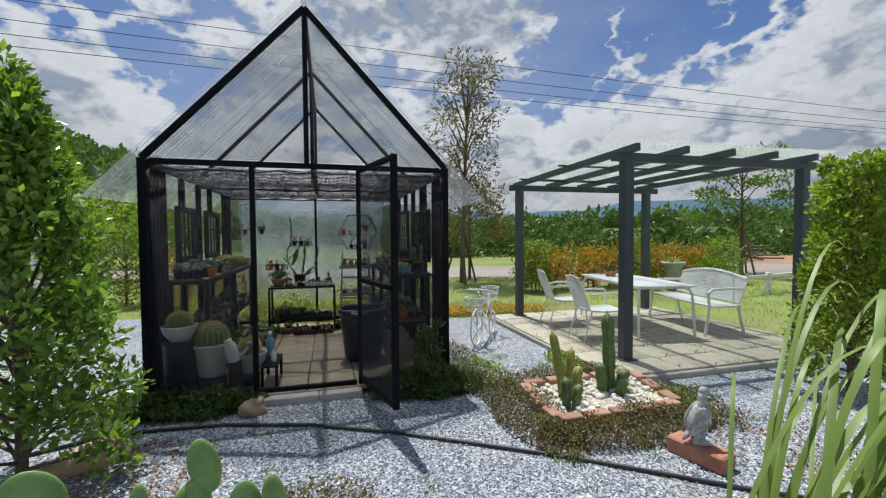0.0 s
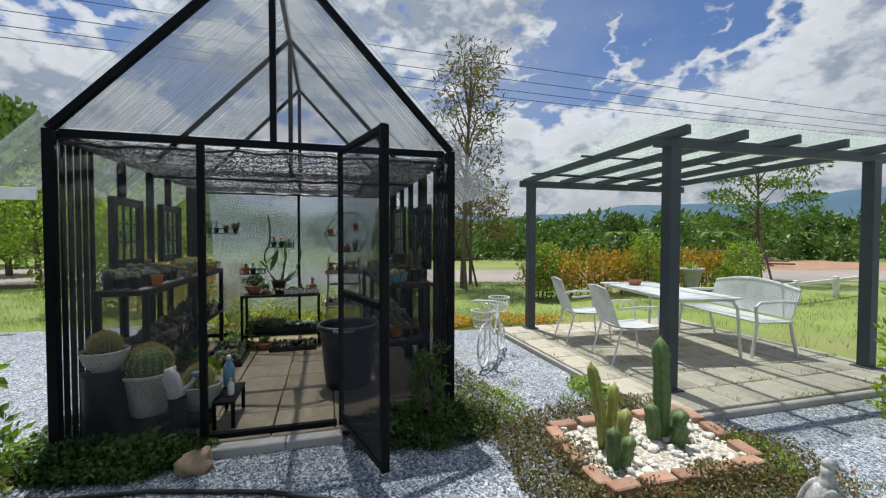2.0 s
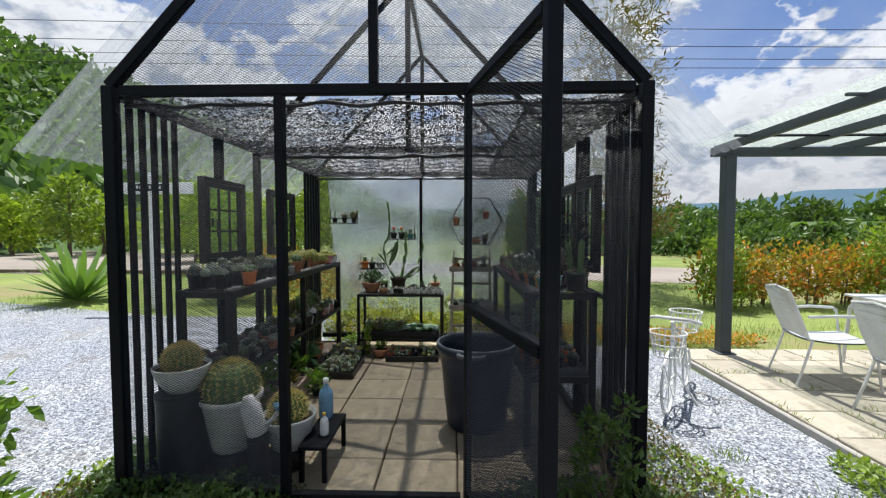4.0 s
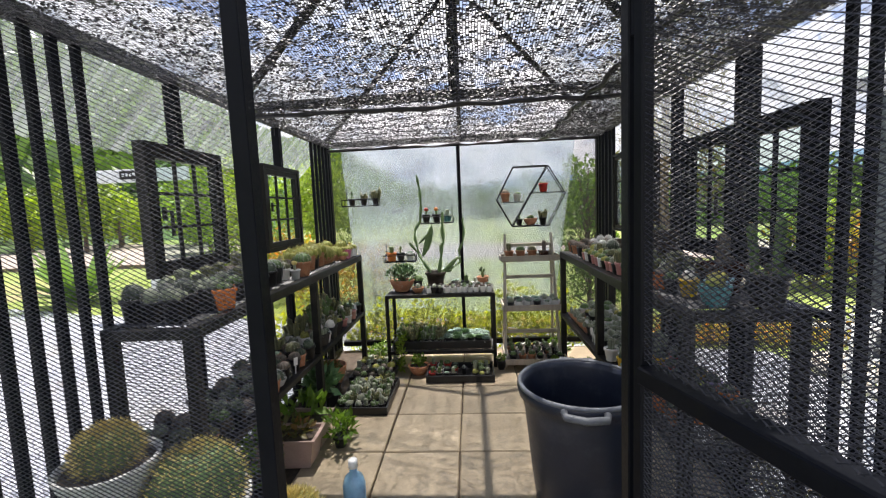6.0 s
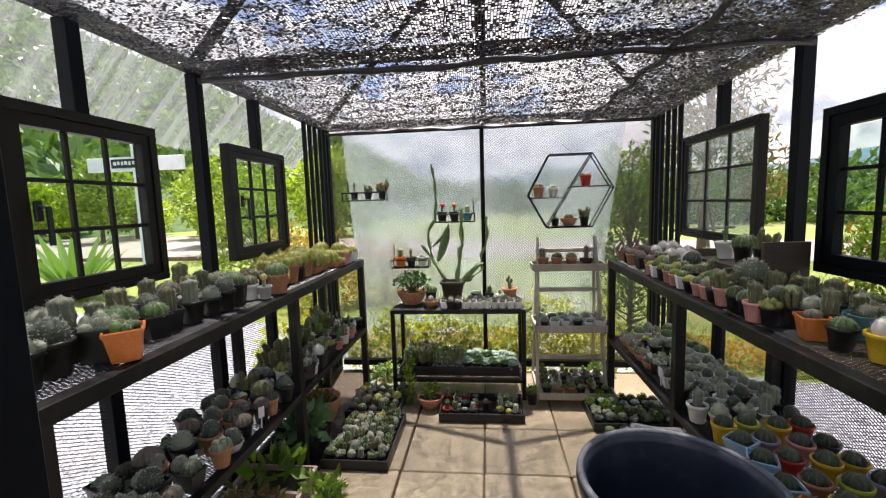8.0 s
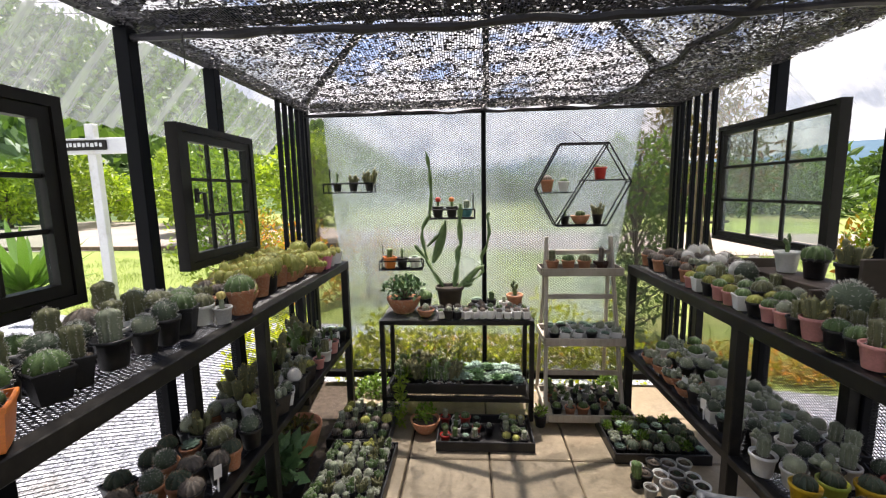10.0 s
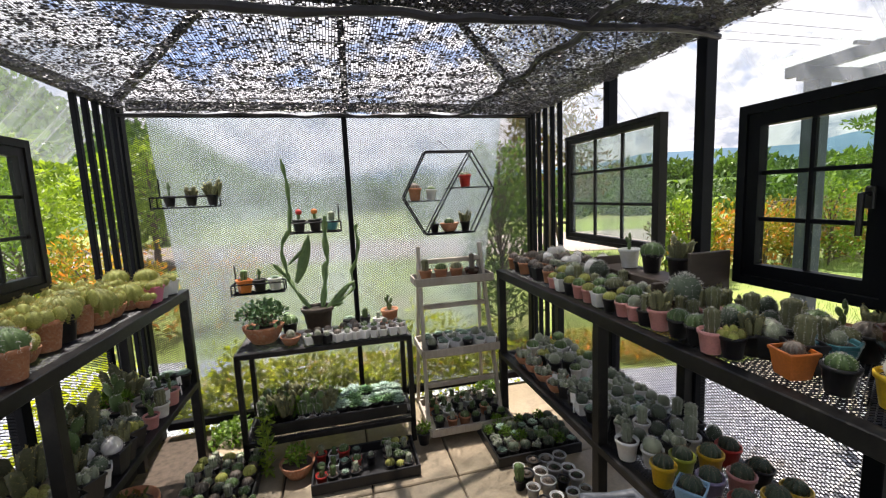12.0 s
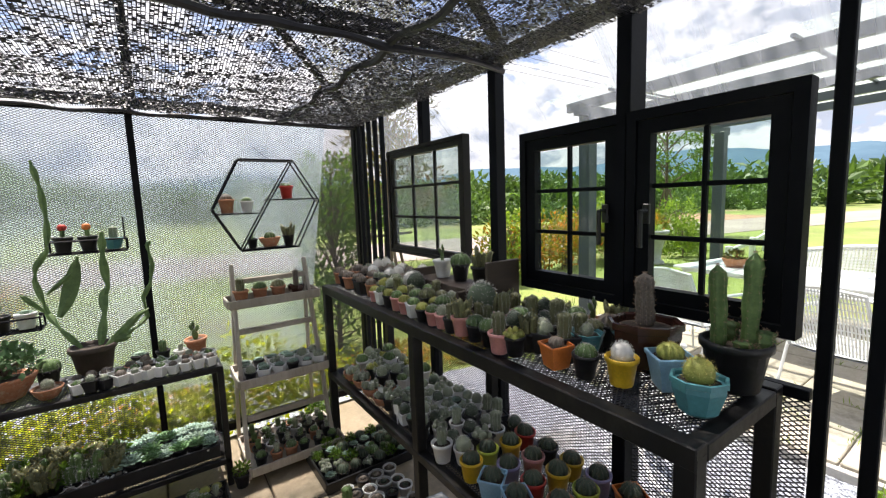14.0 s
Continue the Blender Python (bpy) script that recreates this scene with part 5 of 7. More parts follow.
def prickly_pear():
    t = thing("prickly_pear", "smooth green prickly pear cactus beside the path", "cactus", at=pose(-0.4, -2.62, GZ))
    pads = [(-0.42, 0.06, 0.52, 0.3, 0.13, 30, 10), (-0.26, 0.0, 0.47, 0.26, 0.14, -20, 40), (-0.12, 0.12, 0.42, 0.3, 0.09, 10, 80), (-0.36, 0.1, 0.68, 0.22, 0.085, -25, 20), (0.13, 0.0, 0.58, 0.3, 0.07, 5, 30), (0.17, 0.02, 0.76, 0.2, 0.05, -12, 10), (0.1, -0.04, 0.62, 0.2, 0.045, 14, 60), (0.31, -0.05, 0.6, 0.26, 0.06, -4, 20), (0.4, -0.04, 0.63, 0.22, 0.05, -14, 50), (-0.04, 0.04, 0.63, 0.18, 0.03, 4, 20),
            (-0.35, 0.05, 0.2, 0.42, 0.16, 8, 20), (0.16, 0.0, 0.22, 0.5, 0.14, -6, 20), (0.36, -0.03, 0.2, 0.5, 0.1, 6, 30), (-0.06, 0.05, 0.2, 0.5, 0.1, 4, 10)]
    for x, y, z, h, r, lean, turn in pads:
        s = Shape().ball((0, 0, 0), 1.0, 16, 10, squash=(r, 0.018, h / 2))
        s.moved(pose(x, y, z, 0, lean, turn))
        part("pad", s, PAD_GREEN, t, "", True)


PAD_GREEN = surf("prickly_pear_green", (0.1, 0.2, 0.05), (0.2, 0.32, 0.1), 0.5, 0.0, 12, 90, 0.15, 0.002, 0.1)
prickly_pear()


def agave(at, scale):
    t = thing("agave", "large green spiky agave at the edge of the gravel", "agave", at=at)
    for k in range(46):
        a, q = k * 2.399, k / 46
        up = 0.3 + 1.5 * q
        d = Vector((math.cos(a), math.sin(a), up)).normalized()
        ln = scale * (0.9 + 0.3 * random.random()) * (0.8 + 0.25 * q)
        side = Vector((-math.sin(a), math.cos(a), 0))
        pts = []
        for i in range(9):
            u = i / 8
            c = d * ln * u + Vector((0, 0, -0.15 * ln * u * u * (1 - q)))
            w = 0.06 * scale * (0.6 + 0.8 * u) * (1 - u ** 3) + 0.002
            pts += [c - side * w, c + Vector((0, 0, -0.35 * w)), c + side * w]
        s = Shape().add(pts, [(3 * i + j, 3 * i + j + 1, 3 * i + j + 4, 3 * i + j + 3) for i in range(8) for j in (0, 1)])
        part("leaf", s, LEAF_AGAVE, t)


agave(pose(-7.45, 6.36, GZ), 1.25)


def tree(name, label, at, height, crown, n, leaf, mat, trunk=0.09, stem=0.35, clumps=12, flat=0.8, group="", slim=0.45, open_=0.3):
    t = thing(name, label, "tree", group, at)
    w = Shape()
    lean = Vector((random.uniform(-0.1, 0.1), random.uniform(-0.1, 0.1), 0)) * height * 0.3
    bark_limb(w, [(0, 0, 0), lean * 0.3 + Vector((0, 0, height * stem)), lean * 0.7 + Vector((0, 0, height * 0.7)), lean + Vector((0, 0, height * 0.96))], trunk, trunk * 0.18, 8)
    s = Shape()
    for k in range(clumps):
        a, q = k * 2.399 + random.uniform(-0.3, 0.3), (k + 0.5) / clumps
        z = height * (stem + (1 - stem) * q)
        rad = crown * (1 - 0.7 * abs(q - 0.35) ** 1.2) * random.uniform(0.45, 0.9)
        tip = Vector((rad * math.cos(a), rad * math.sin(a), z)) + lean * q
        bark_limb(w, [lean * q * 0.8 + Vector((0, 0, z * 0.78)), tip * 0.5 + Vector((0, 0, z * 0.44)), tip], trunk * 0.35, trunk * 0.08, 5)
        e = crown * random.uniform(0.3, 0.52)
        leaf_cloud(s, tip, (e, e, e * flat * random.uniform(0.7, 1.1)), n // clumps, leaf, open_, 0.3, 0.1, slim)
    part("trunk", w, BARK, t)
    part("crown", s, mat, t)
    return t


def stakes(at, label):
    t = thing("tree_stakes", label, "stakes", at=at)
    for k in range(3):
        a = k * 2.094 + 0.4
        part("stake", Shape().tube([(0.6 * math.cos(a), 0.6 * math.sin(a), 0), (0.08 * math.cos(a), 0.08 * math.sin(a), 1.7)], 0.035, 7), BARK, t)
    part("cross_bar", Shape().tube([(-0.6, -0.1, 0.85), (0.65, 0.0, 0.88)], 0.03, 7), BARK, t)


tree("slender_tree", "slender young tree with thin sparse olive leaves", pose(4.3, 8.6, GZ), 7.0, 1.25, 3400, 0.17, LEAF_DRY, 0.09, 0.36, 22, 1.0, "", 0.24, 0.1)
tree("rusty_tree", "low spreading tree with rust-tinted leaves behind the greenhouse", pose(4.9, 9.6, GZ), 3.4, 1.5, 2600, 0.15, LEAF_RUSTY, 0.06, 0.45, 10, 0.6, "", 0.3, 0.1)
stakes(pose(4.3, 8.6, GZ), "weathered timber stakes propping the slender tree")
tree("young_tree", "young staked tree with flat feathery crown on the lawn", pose(15.0, 7.9, GZ), 4.6, 1.9, 3600, 0.16, LEAF_MID, 0.08, 0.4, 14, 0.35, "", 0.35, 0.1)
stakes(pose(15.0, 7.9, GZ), "timber stakes propping the young tree")


def hedge():
    t = thing("hedge", "clipped mixed hedge with orange-red and green young leaves", "hedge", at=pose(0, 0, 0))
    s, w = Shape(), Shape()
    for k in range(46):
        q = k / 45
        x, y = 5.4 + 6.8 * q, 6.1 + 0.7 * q + random.uniform(-0.25, 0.25)
        h = random.uniform(0.75, 1.15)
        leaf_cloud(s, (x, y, h * 0.55), (0.42, 0.42, h * 0.55), 240, 0.1, 0.3, 0.6)
        bark_limb(w, [(x, y, GZ), (x + 0.05, y, h * 0.7)], 0.02, 0.008, 5)
    part("trunk", w, BARK, t)
    part("crown", s, LEAF_AUTUMN, t)


hedge()
for x, y, h, r in ((5.5, 5.9, 1.3, 0.4), (8.6, 5.9, 1.5, 0.45), (12.0, 6.0, 1.3, 0.5), (10.6, 5.2, 0.8, 0.4), (9.8, 0.4, 1.5, 0.6)):
    bush("garden_bush", "rounded green garden bush near the hedge", pose(x, y, GZ), h, r, 1700, 0.085, LEAF_BRIGHT, 0.35, 0.02, group="bushes near the hedge")


def brush_pile():
    t = thing("brush_pile", "heap of cut branches and old timber on bare soil", "brush pile", at=pose(21.0, 14.0, GZ))
    for k in range(46):
        a = random.uniform(-0.7, 0.7)
        c = Vector((random.uniform(-2, 2), random.uniform(-0.8, 0.8), random.uniform(0.05, 0.9) * (1 - abs(k % 9 - 4) / 8)))
        d = Vector((math.cos(a), math.sin(a), random.uniform(-0.12, 0.2))) * random.uniform(0.6, 1.5)
        part("branch", Shape().tube([c - d, c + Vector((0, 0, 0.05)), c + d], 0.045, 6), BARK, t)


brush_pile()
solid("bare_soil", sheet([(12, 9.5), (30, 9.0), (34, 17), (14, 16)], GZ + 0.002), surf("red_earth", (0.24, 0.13, 0.07), (0.4, 0.25, 0.16), 0.95, 0.0, 0.6, 15, 0.4, 0.02, 0.0), "bare reddish earth near the brush pile", "soil", "structure")

random.seed(5)
for k in range(26):
    q = k / 25
    x, y = 6 + 52 * q + random.uniform(-1.5, 1.5), 27 - 8 * q + random.uniform(-3, 3) + (6 if k % 3 == 0 else 0)
    tree("orchard_tree", "rounded dark green orchard tree beyond the lane", pose(x, y, GZ), random.uniform(2.5, 3.3), random.uniform(1.3, 1.9), 1500, 0.34, LEAF_FAR, 0.12, 0.22, 12, 0.8, "orchard trees beyond the lane", 0.5, 0.35)
for k in range(16):
    x, y = -7 - 2.6 * k * 0.8 + random.uniform(-1, 1), 19 + random.uniform(-3, 4) + 0.35 * k
    tree("orchard_tree", "bright green orchard tree on the lawn below the hill", pose(x, y, GZ), random.uniform(2.6, 4.2), random.uniform(1.3, 2.0), 1500, 0.3, LEAF_LIME if k % 2 else LEAF_BRIGHT, 0.12, 0.24, 11, 0.85, "orchard trees below the hill", 0.5, 0.3)
tree("lawn_tree", "small bright green tree on the lawn", pose(-8.6, 13.2, GZ), 3.4, 1.7, 2200, 0.2, LEAF_BRIGHT, 0.1, 0.25, 12, 0.8)
tree("lawn_tree", "small dark green tree on the lawn", pose(-5.2, 13.6, GZ), 3.2, 1.5, 2000, 0.2, LEAF_BRIGHT, 0.1, 0.25, 12, 0.8)


def banana(at):
    t = thing("banana_plant", "banana plant with broad drooping leaves in the orchard", "banana plant", "banana plants", at)
    part("trunk", Shape().tube([(0, 0, 0), (0.05, 0, 1.6)], [0.16, 0.1], 8), BARK, t)
    for k in range(8):
        a = k * 0.8
        s = Shape()
        pts = []
        for i in range(7):
            u = i / 6
            c = Vector((math.cos(a) * 1.6 * u, math.sin(a) * 1.6 * u, 1.6 + 1.5 * u - 1.6 * u * u))
            w = 0.28 * math.sin(math.pi * (0.1 + 0.88 * u))
            sd = Vector((-math.sin(a), math.cos(a), 0)) * w
            pts += [c - sd, c + sd]
        s.add(pts, [(2 * i, 2 * i + 1, 2 * i + 3, 2 * i + 2) for i in range(6)])
        part("leaf", s, LEAF_MID, t)
    return t


b = banana(pose(21, 22.5, GZ))
for x, y in ((23.5, 22), (27, 20), (33, 19)):
    copy_thing(b, pose(x, y, GZ, 0, 0, x * 40))


def far_woods():
    s = Shape()
    n = 420
    for k in range(n):
        a = math.radians(-100 + 250 * k / n)
        d = random.uniform(48, 75)
        x, y = d * math.sin(a), d * math.cos(a)
        e = random.uniform(1.4, 2.3)
        leaf_cloud(s, (x, y, e * 0.8), (e, e, e * random.uniform(0.8, 1.3)), 90, 1.1, 0.5, 0.3)
    solid("far_woods", s, LEAF_FAR, "belt of mixed green trees beyond the orchard", "trees", "stuff")


far_woods()


def scrub_belt():
    """Mixed low growth between the lane and the orchard, thicker to one side."""
    r = random.Random(12)
    for label, mat, (x0, y0), (x1, y1), count in (("dark green scrub beyond the lane", LEAF_FAR, (5, 25), (46, 13), 150), ("fresh green scrub and saplings beyond the lane", LEAF_MID, (9, 27), (52, 15), 80)):
        s = Shape()
        for k in range(count):
            q = r.random()
            x, y = x0 + (x1 - x0) * q + r.uniform(-1, 1), y0 + (y1 - y0) * q + r.uniform(-1.5, 3.5)
            e = r.uniform(0.5, 1.15)
            leaf_cloud(s, (x, y, GZ + e * 0.75 + max(0.0, r.uniform(-1.4, 1.0))), (e, e, e * r.uniform(0.8, 1.5)), 110, 0.34, 0.3, 0.4)
        solid("scrub", s, mat, label, "scrub", "stuff")


scrub_belt()


def wooded_hill():
    s = Shape()
    n = 190
    pts = []
    for j in range(n + 1):
        for i in range(n + 1):
            x, y = -460 + 520 * i / n, -160 + 460 * j / n
            h = 66 * math.exp(-0.5 * (((x + 175) / 82) ** 2 + ((y - 125) / 60) ** 2)) + 30 * math.exp(-0.5 * (((x + 300) / 80) ** 2 + ((y - 90) / 80) ** 2))
            e = Vector((x, y, 0))
            h = h * (1 + 0.18 * noise.noise(e * 0.018)) + min(1, h / 8) * (3.2 * abs(noise.noise(e * 0.13)) + 2.0 * noise.noise(e * 0.31))
            pts.append((x, y, h - 3.5))
    m = n + 1
    s.add(pts, [(j * m + i, j * m + i + 1, (j + 1) * m + i + 1, (j + 1) * m + i) for j in range(n) for i in range(n)])
    hill = solid("backdrop", s, HILL_GREEN, "steep green hill covered with forest", "hill", "structure", True)
    f = Shape()
    r = np.random.default_rng(4)
    for k in range(5600):
        i, j = r.integers(45, 158), r.integers(68, 165)
        p = pts[j * m + i]
        if p[2] > 3:
            e = r.uniform(1.6, 3.6)
            leaf_cloud(f, (p[0], p[1], p[2] + e * 0.5), (e, e, e * 0.9), 26, 1.9, 0.7, 0.4, 0.0, 0.6)
    part("forest", f, LEAF_FAR, hill, "forest canopy")


wooded_hill()


def hazy_hills():
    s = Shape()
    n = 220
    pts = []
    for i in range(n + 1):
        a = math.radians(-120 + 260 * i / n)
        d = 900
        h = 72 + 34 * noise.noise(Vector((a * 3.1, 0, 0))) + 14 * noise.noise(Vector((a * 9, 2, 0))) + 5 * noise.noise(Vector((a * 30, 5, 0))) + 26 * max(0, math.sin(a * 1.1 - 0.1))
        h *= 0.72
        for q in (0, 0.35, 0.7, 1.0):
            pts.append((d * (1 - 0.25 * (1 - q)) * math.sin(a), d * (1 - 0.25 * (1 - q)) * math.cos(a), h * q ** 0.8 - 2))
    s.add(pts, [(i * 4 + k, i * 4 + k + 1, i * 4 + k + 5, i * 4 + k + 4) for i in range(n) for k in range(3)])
    # no air between: the ridge's haze is only its material colour
    solid("backdrop", s, HILL_FAR, "distant mountain ridge with blue haze in its colour", "mountains", "structure", True)


hazy_hills()


def power_lines():
    for k, (y, z, zz) in enumerate(((25, 15.0, 12.9), (25, 14.3, 12.5), (25.4, 13.6, 12.0), (25.4, 12.9, 11.6))):
        pts = [(-40 + 120 * i / 24, y, z + (zz - z) * (i / 24) - 0.6 * math.sin(math.pi * i / 24) + (0.5 if k == 0 else 0)) for i in range(25)]
        solid("power_line", Shape().tube(pts, 0.022, 5), HOSE, "black overhead power line", "cable", group="power lines over the lane")


power_lines()


def name_sign():
    t = thing("sign_post", "white wooden cross-shaped sign post with a dark name board", "sign", at=pose(-5.2, 5.53, GZ))
    part("post", Shape().box((0, 0, 1.28), (0.13, 0.09, 2.56), 0.008), WHITE_STEEL, t)
    part("crossbar", Shape().box((0.03, -0.075, 2.26), (1.55, 0.05, 0.21), 0.006), WHITE_STEEL, t)
    bd = part("name_board", Shape().box((-0.02, -0.115, 2.27), (0.62, 0.02, 0.13), 0.004), BROWN_WOOD, t, "dark board with carved pale lettering")
    for k in range(9):
        part("letter_bar", Shape().box((-0.26 + 0.06 * k, -0.129, 2.27 + 0.006 * (k % 2)), (0.035 if k % 3 else 0.045, 0.006, 0.05), 0.001), WHITE_STEEL, bd)


name_sign()


def low_fence(pts, label):
    t = thing("low_fence", label, "fence", at=pose(0, 0, 0))
    for (x0, y0), (x1, y1) in zip(pts, pts[1:]):
        part("rail", Shape().beam((x0, y0, 0.36), (x1, y1, 0.36), 0.05, 0.08), WHITE_STEEL, t)
    for x, y in pts:
        part("post", Shape().box((x, y, 0.18), (0.1, 0.1, 0.55), 0.008), WHITE_STEEL, t)


solid("lawn_edging", Shape().beam((-16, 12.05, GZ + 0.05), (-9, 11.8, GZ + 0.05), 0.1, 0.12).beam((-8.99, 11.8, GZ + 0.05), (-3.5, 12.2, GZ + 0.05), 0.1, 0.12), BARK, "dark timber edging between lawn and lane", "edging", "structure")
low_fence([(9.0, 3.6), (11.0, 3.9), (13.0, 4.3), (15.0, 4.8)], "low white rail fence beside the drive")


# ---- shelves and stands in the greenhouse ----
SHIFT = -0.13
def wire_top(u0, u1, v0, v1, z):
    return expanded(rect(u0, u1, v0, v1), lambda u, v, o: (u, v, z + o), 0.003)


def plant_shelf(x_in, x_out, y0, y1, top, low, mids, label):
    t = thing("plant_shelf", label, "shelf", at=pose(0, SHIFT, 0))
    for x in (x_in, x_out):
        for y in (y0, *mids, y1):
            part("leg", Shape().beam((x, y, 0), (x, y, top - 0.02), 0.045), SHELF_STEEL, t)
    for z in (top, low):
        sgn = 1 if x_in > x_out else -1
        e = 0.05 if z == top else 0.035
        fr = Shape()
        for x in (x_in, x_out):
            fr.beam((x, y0 - 0.022, z - e / 2), (x, y1 + 0.022, z - e / 2), 0.047, e, up=(0, 0, 1))
        for y in (y0, *mids, y1):
            fr.beam((x_in - sgn * 0.024, y, z - e / 2), (x_out + sgn * 0.024, y, z - e / 2), e - 0.004, 0.04, up=(0, 0, 1))
        sh = part("shelf", fr, SHELF_STEEL, t)
        a, b = sorted((x_in, x_out))
        part("wire_deck", wire_top(a + 0.015, b - 0.015, y0 + 0.01, y1 - 0.01, z + 0.003), MESH_STEEL, sh)


plant_shelf(-0.98, -1.3, 0.55, 2.93, 1.04, 0.5, (1.78,), "two-tier black steel plant shelf with mesh decks along the wall")
plant_shelf(0.88, 1.29, 0.68, 2.8, 1.02, 0.47, (1.75,), "two-tier black steel plant shelf beside the windows")


def back_table():
    t = thing("plant_table", "black steel plant table with lower shelf at the mesh wall", "table", at=pose(0, SHIFT, 0))
    x0, x1, y0, y1 = -0.7, 0.26, 2.76, 3.1
    for x in (x0, x1):
        for y in (y0, y1):
            part("leg", Shape().beam((x, y, 0), (x, y, 0.66), 0.03), SHELF_STEEL, t)
    for z, nm in ((0.68, "tabletop"), (0.16, "shelf")):
        fr = Shape()
        for y in (y0, y1):
            fr.beam((x0 - 0.015, y, z - 0.015), (x1 + 0.015, y, z - 0.015), 0.03, 0.03)
        for x in (x0, -0.22, x1):
            fr.beam((x, y0 + 0.016, z - 0.016), (x, y1 - 0.016, z - 0.016), 0.028, 0.028)
        p = part(nm, fr, SHELF_STEEL, t)
        part("wire_deck", wire_top(x0, x1, y0, y1, z + 0.003), MESH_STEEL, p)


back_table()


def ladder_stand():
    """A leaning wooden ladder rack with three shallow trays."""
    t = thing("ladder_shelf", "bleached wooden ladder rack with three shallow trays", "shelf", at=pose(0, SHIFT, 0))
    x0, x1 = 0.35, 0.84
    for x in (x0, x1):
        dx = 0.05 if x == x0 else -0.01
        part("rail", Shape().beam((x, 2.74, 0), (x + dx, 3.08, 1.17), 0.035, 0.022, up=(1, 0, 0)), BLEACHED_WOOD, t)
        part("prop", Shape().beam((x + 0.02, 3.22, 0), (x + dx, 3.1, 1.08), 0.03, 0.02, up=(1, 0, 0)), BLEACHED_WOOD, t)
    for z, y in ((1.07, 3.05), (0.78, 2.97), (0.3, 2.84)):
        part("rung", Shape().beam((x0 + 0.03, y, z), (x1 - 0.01, y, z), 0.025, 0.03), BLEACHED_WOOD, t)
    part("rear_rung", Shape().beam((x0 + 0.02, 3.17, 0.42), (x1, 3.17, 0.42), 0.02, 0.025), BLEACHED_WOOD, t)
    for z, yf, yb in ((0.93, 2.94, 3.13), (0.5, 2.8, 3.1), (0.055, 2.66, 3.06)):
        s = Shape().box(((x0 + x1) / 2 + 0.02, (yf + yb) / 2, z), (x1 - x0 + 0.03, yb - yf, 0.014), 0.003)
        tr = part("tray", s, BLEACHED_WOOD, t)
        for y in (yf, yb):
            part("tray_edge", Shape().box(((x0 + x1) / 2 + 0.02, y, z + 0.022), (x1 - x0 + 0.034, 0.014, 0.05), 0.003), BLEACHED_WOOD, tr)
        for x in (x0 - 0.0, x1 + 0.04):
            part("tray_edge", Shape().box((x, (yf + yb) / 2, z + 0.022), (0.013, yb - yf - 0.016, 0.048), 0.003), BLEACHED_WOOD, tr)


ladder_stand()


def hexagon_shelf():
    t = thing("wall_shelf", "black wire hexagon wall shelf hung on the mesh", "wall shelf", at=pose(0, SHIFT, 0))
    ring = [(0.51, 1.81), (0.84, 1.81), (1.0, 1.54), (0.84, 1.235), (0.49, 1.235), (0.345, 1.5)]
    for y in (3.2, 3.295):
        part("wire_frame", Shape().tube([(x, y, z) for x, z in ring + ring[:1]], 0.006, 6), BLACK_STEEL, t)
        part("wire_frame", Shape().tube([(0.84, y, 1.81), (0.65, y, 1.505), (0.49, y, 1.235)], 0.005, 6), BLACK_STEEL, t)
    for x, z in ring:
        part("spacer", Shape().tube([(x, 3.2, z), (x, 3.295, z)], 0.005, 6), BLACK_STEEL, t)
    for x0, x1, z in ((0.35, 0.64, 1.472), (0.66, 0.99, 1.555), (0.5, 0.83, 1.24)):
        part("board", Shape().box(((x0 + x1) / 2, 3.248, z), (x1 - x0, 0.1, 0.008), 0.002), BLACK_STEEL, t)
    part("hanging_wire", Shape().tube([(0.62, 3.3, 1.9), (0.7, 3.29, 1.83), (0.72, 3.28, 1.8)], 0.0025, 5), BLACK_STEEL, t)


hexagon_shelf()


def wall_basket(x0, x1, z, hook_x, label):
    t = thing("wire_basket", label, "basket", "wire baskets on the back wall", pose(0, SHIFT, 0))
    y0, y1 = 3.2, 3.3
    for zz in (z, z + 0.065):
        part("rim", Shape().tube([(x0, y0, zz), (x1, y0, zz), (x1, y1, zz), (x0, y1, zz), (x0, y0, zz)], 0.005, 6), BLACK_STEEL, t)
    for x in (x0, x1):
        for y in (y0, y1):
            part("upright", Shape().tube([(x, y, z), (x, y, z + 0.065)], 0.0045, 6), BLACK_STEEL, t)
    for k in range(4):
        y = y0 + 0.02 + 0.02 * k
        part("bottom_wire", Shape().tube([(x0, y, z), (x1, y, z)], 0.003, 5), BLACK_STEEL, t)
    part("hook", Shape().tube([(hook_x, y1, z + 0.06), (hook_x, y1, z + 0.18)], 0.004, 6), BLACK_STEEL, t)


wall_basket(-1.19, -0.83, 1.5, -1.17, "black wire basket hung high on the mesh wall")
wall_basket(-0.42, -0.09, 1.3, -0.1, "black wire basket hung above the plant table")
wall_basket(-0.8, -0.48, 0.925, -0.79, "black wire basket hung low on the mesh wall")


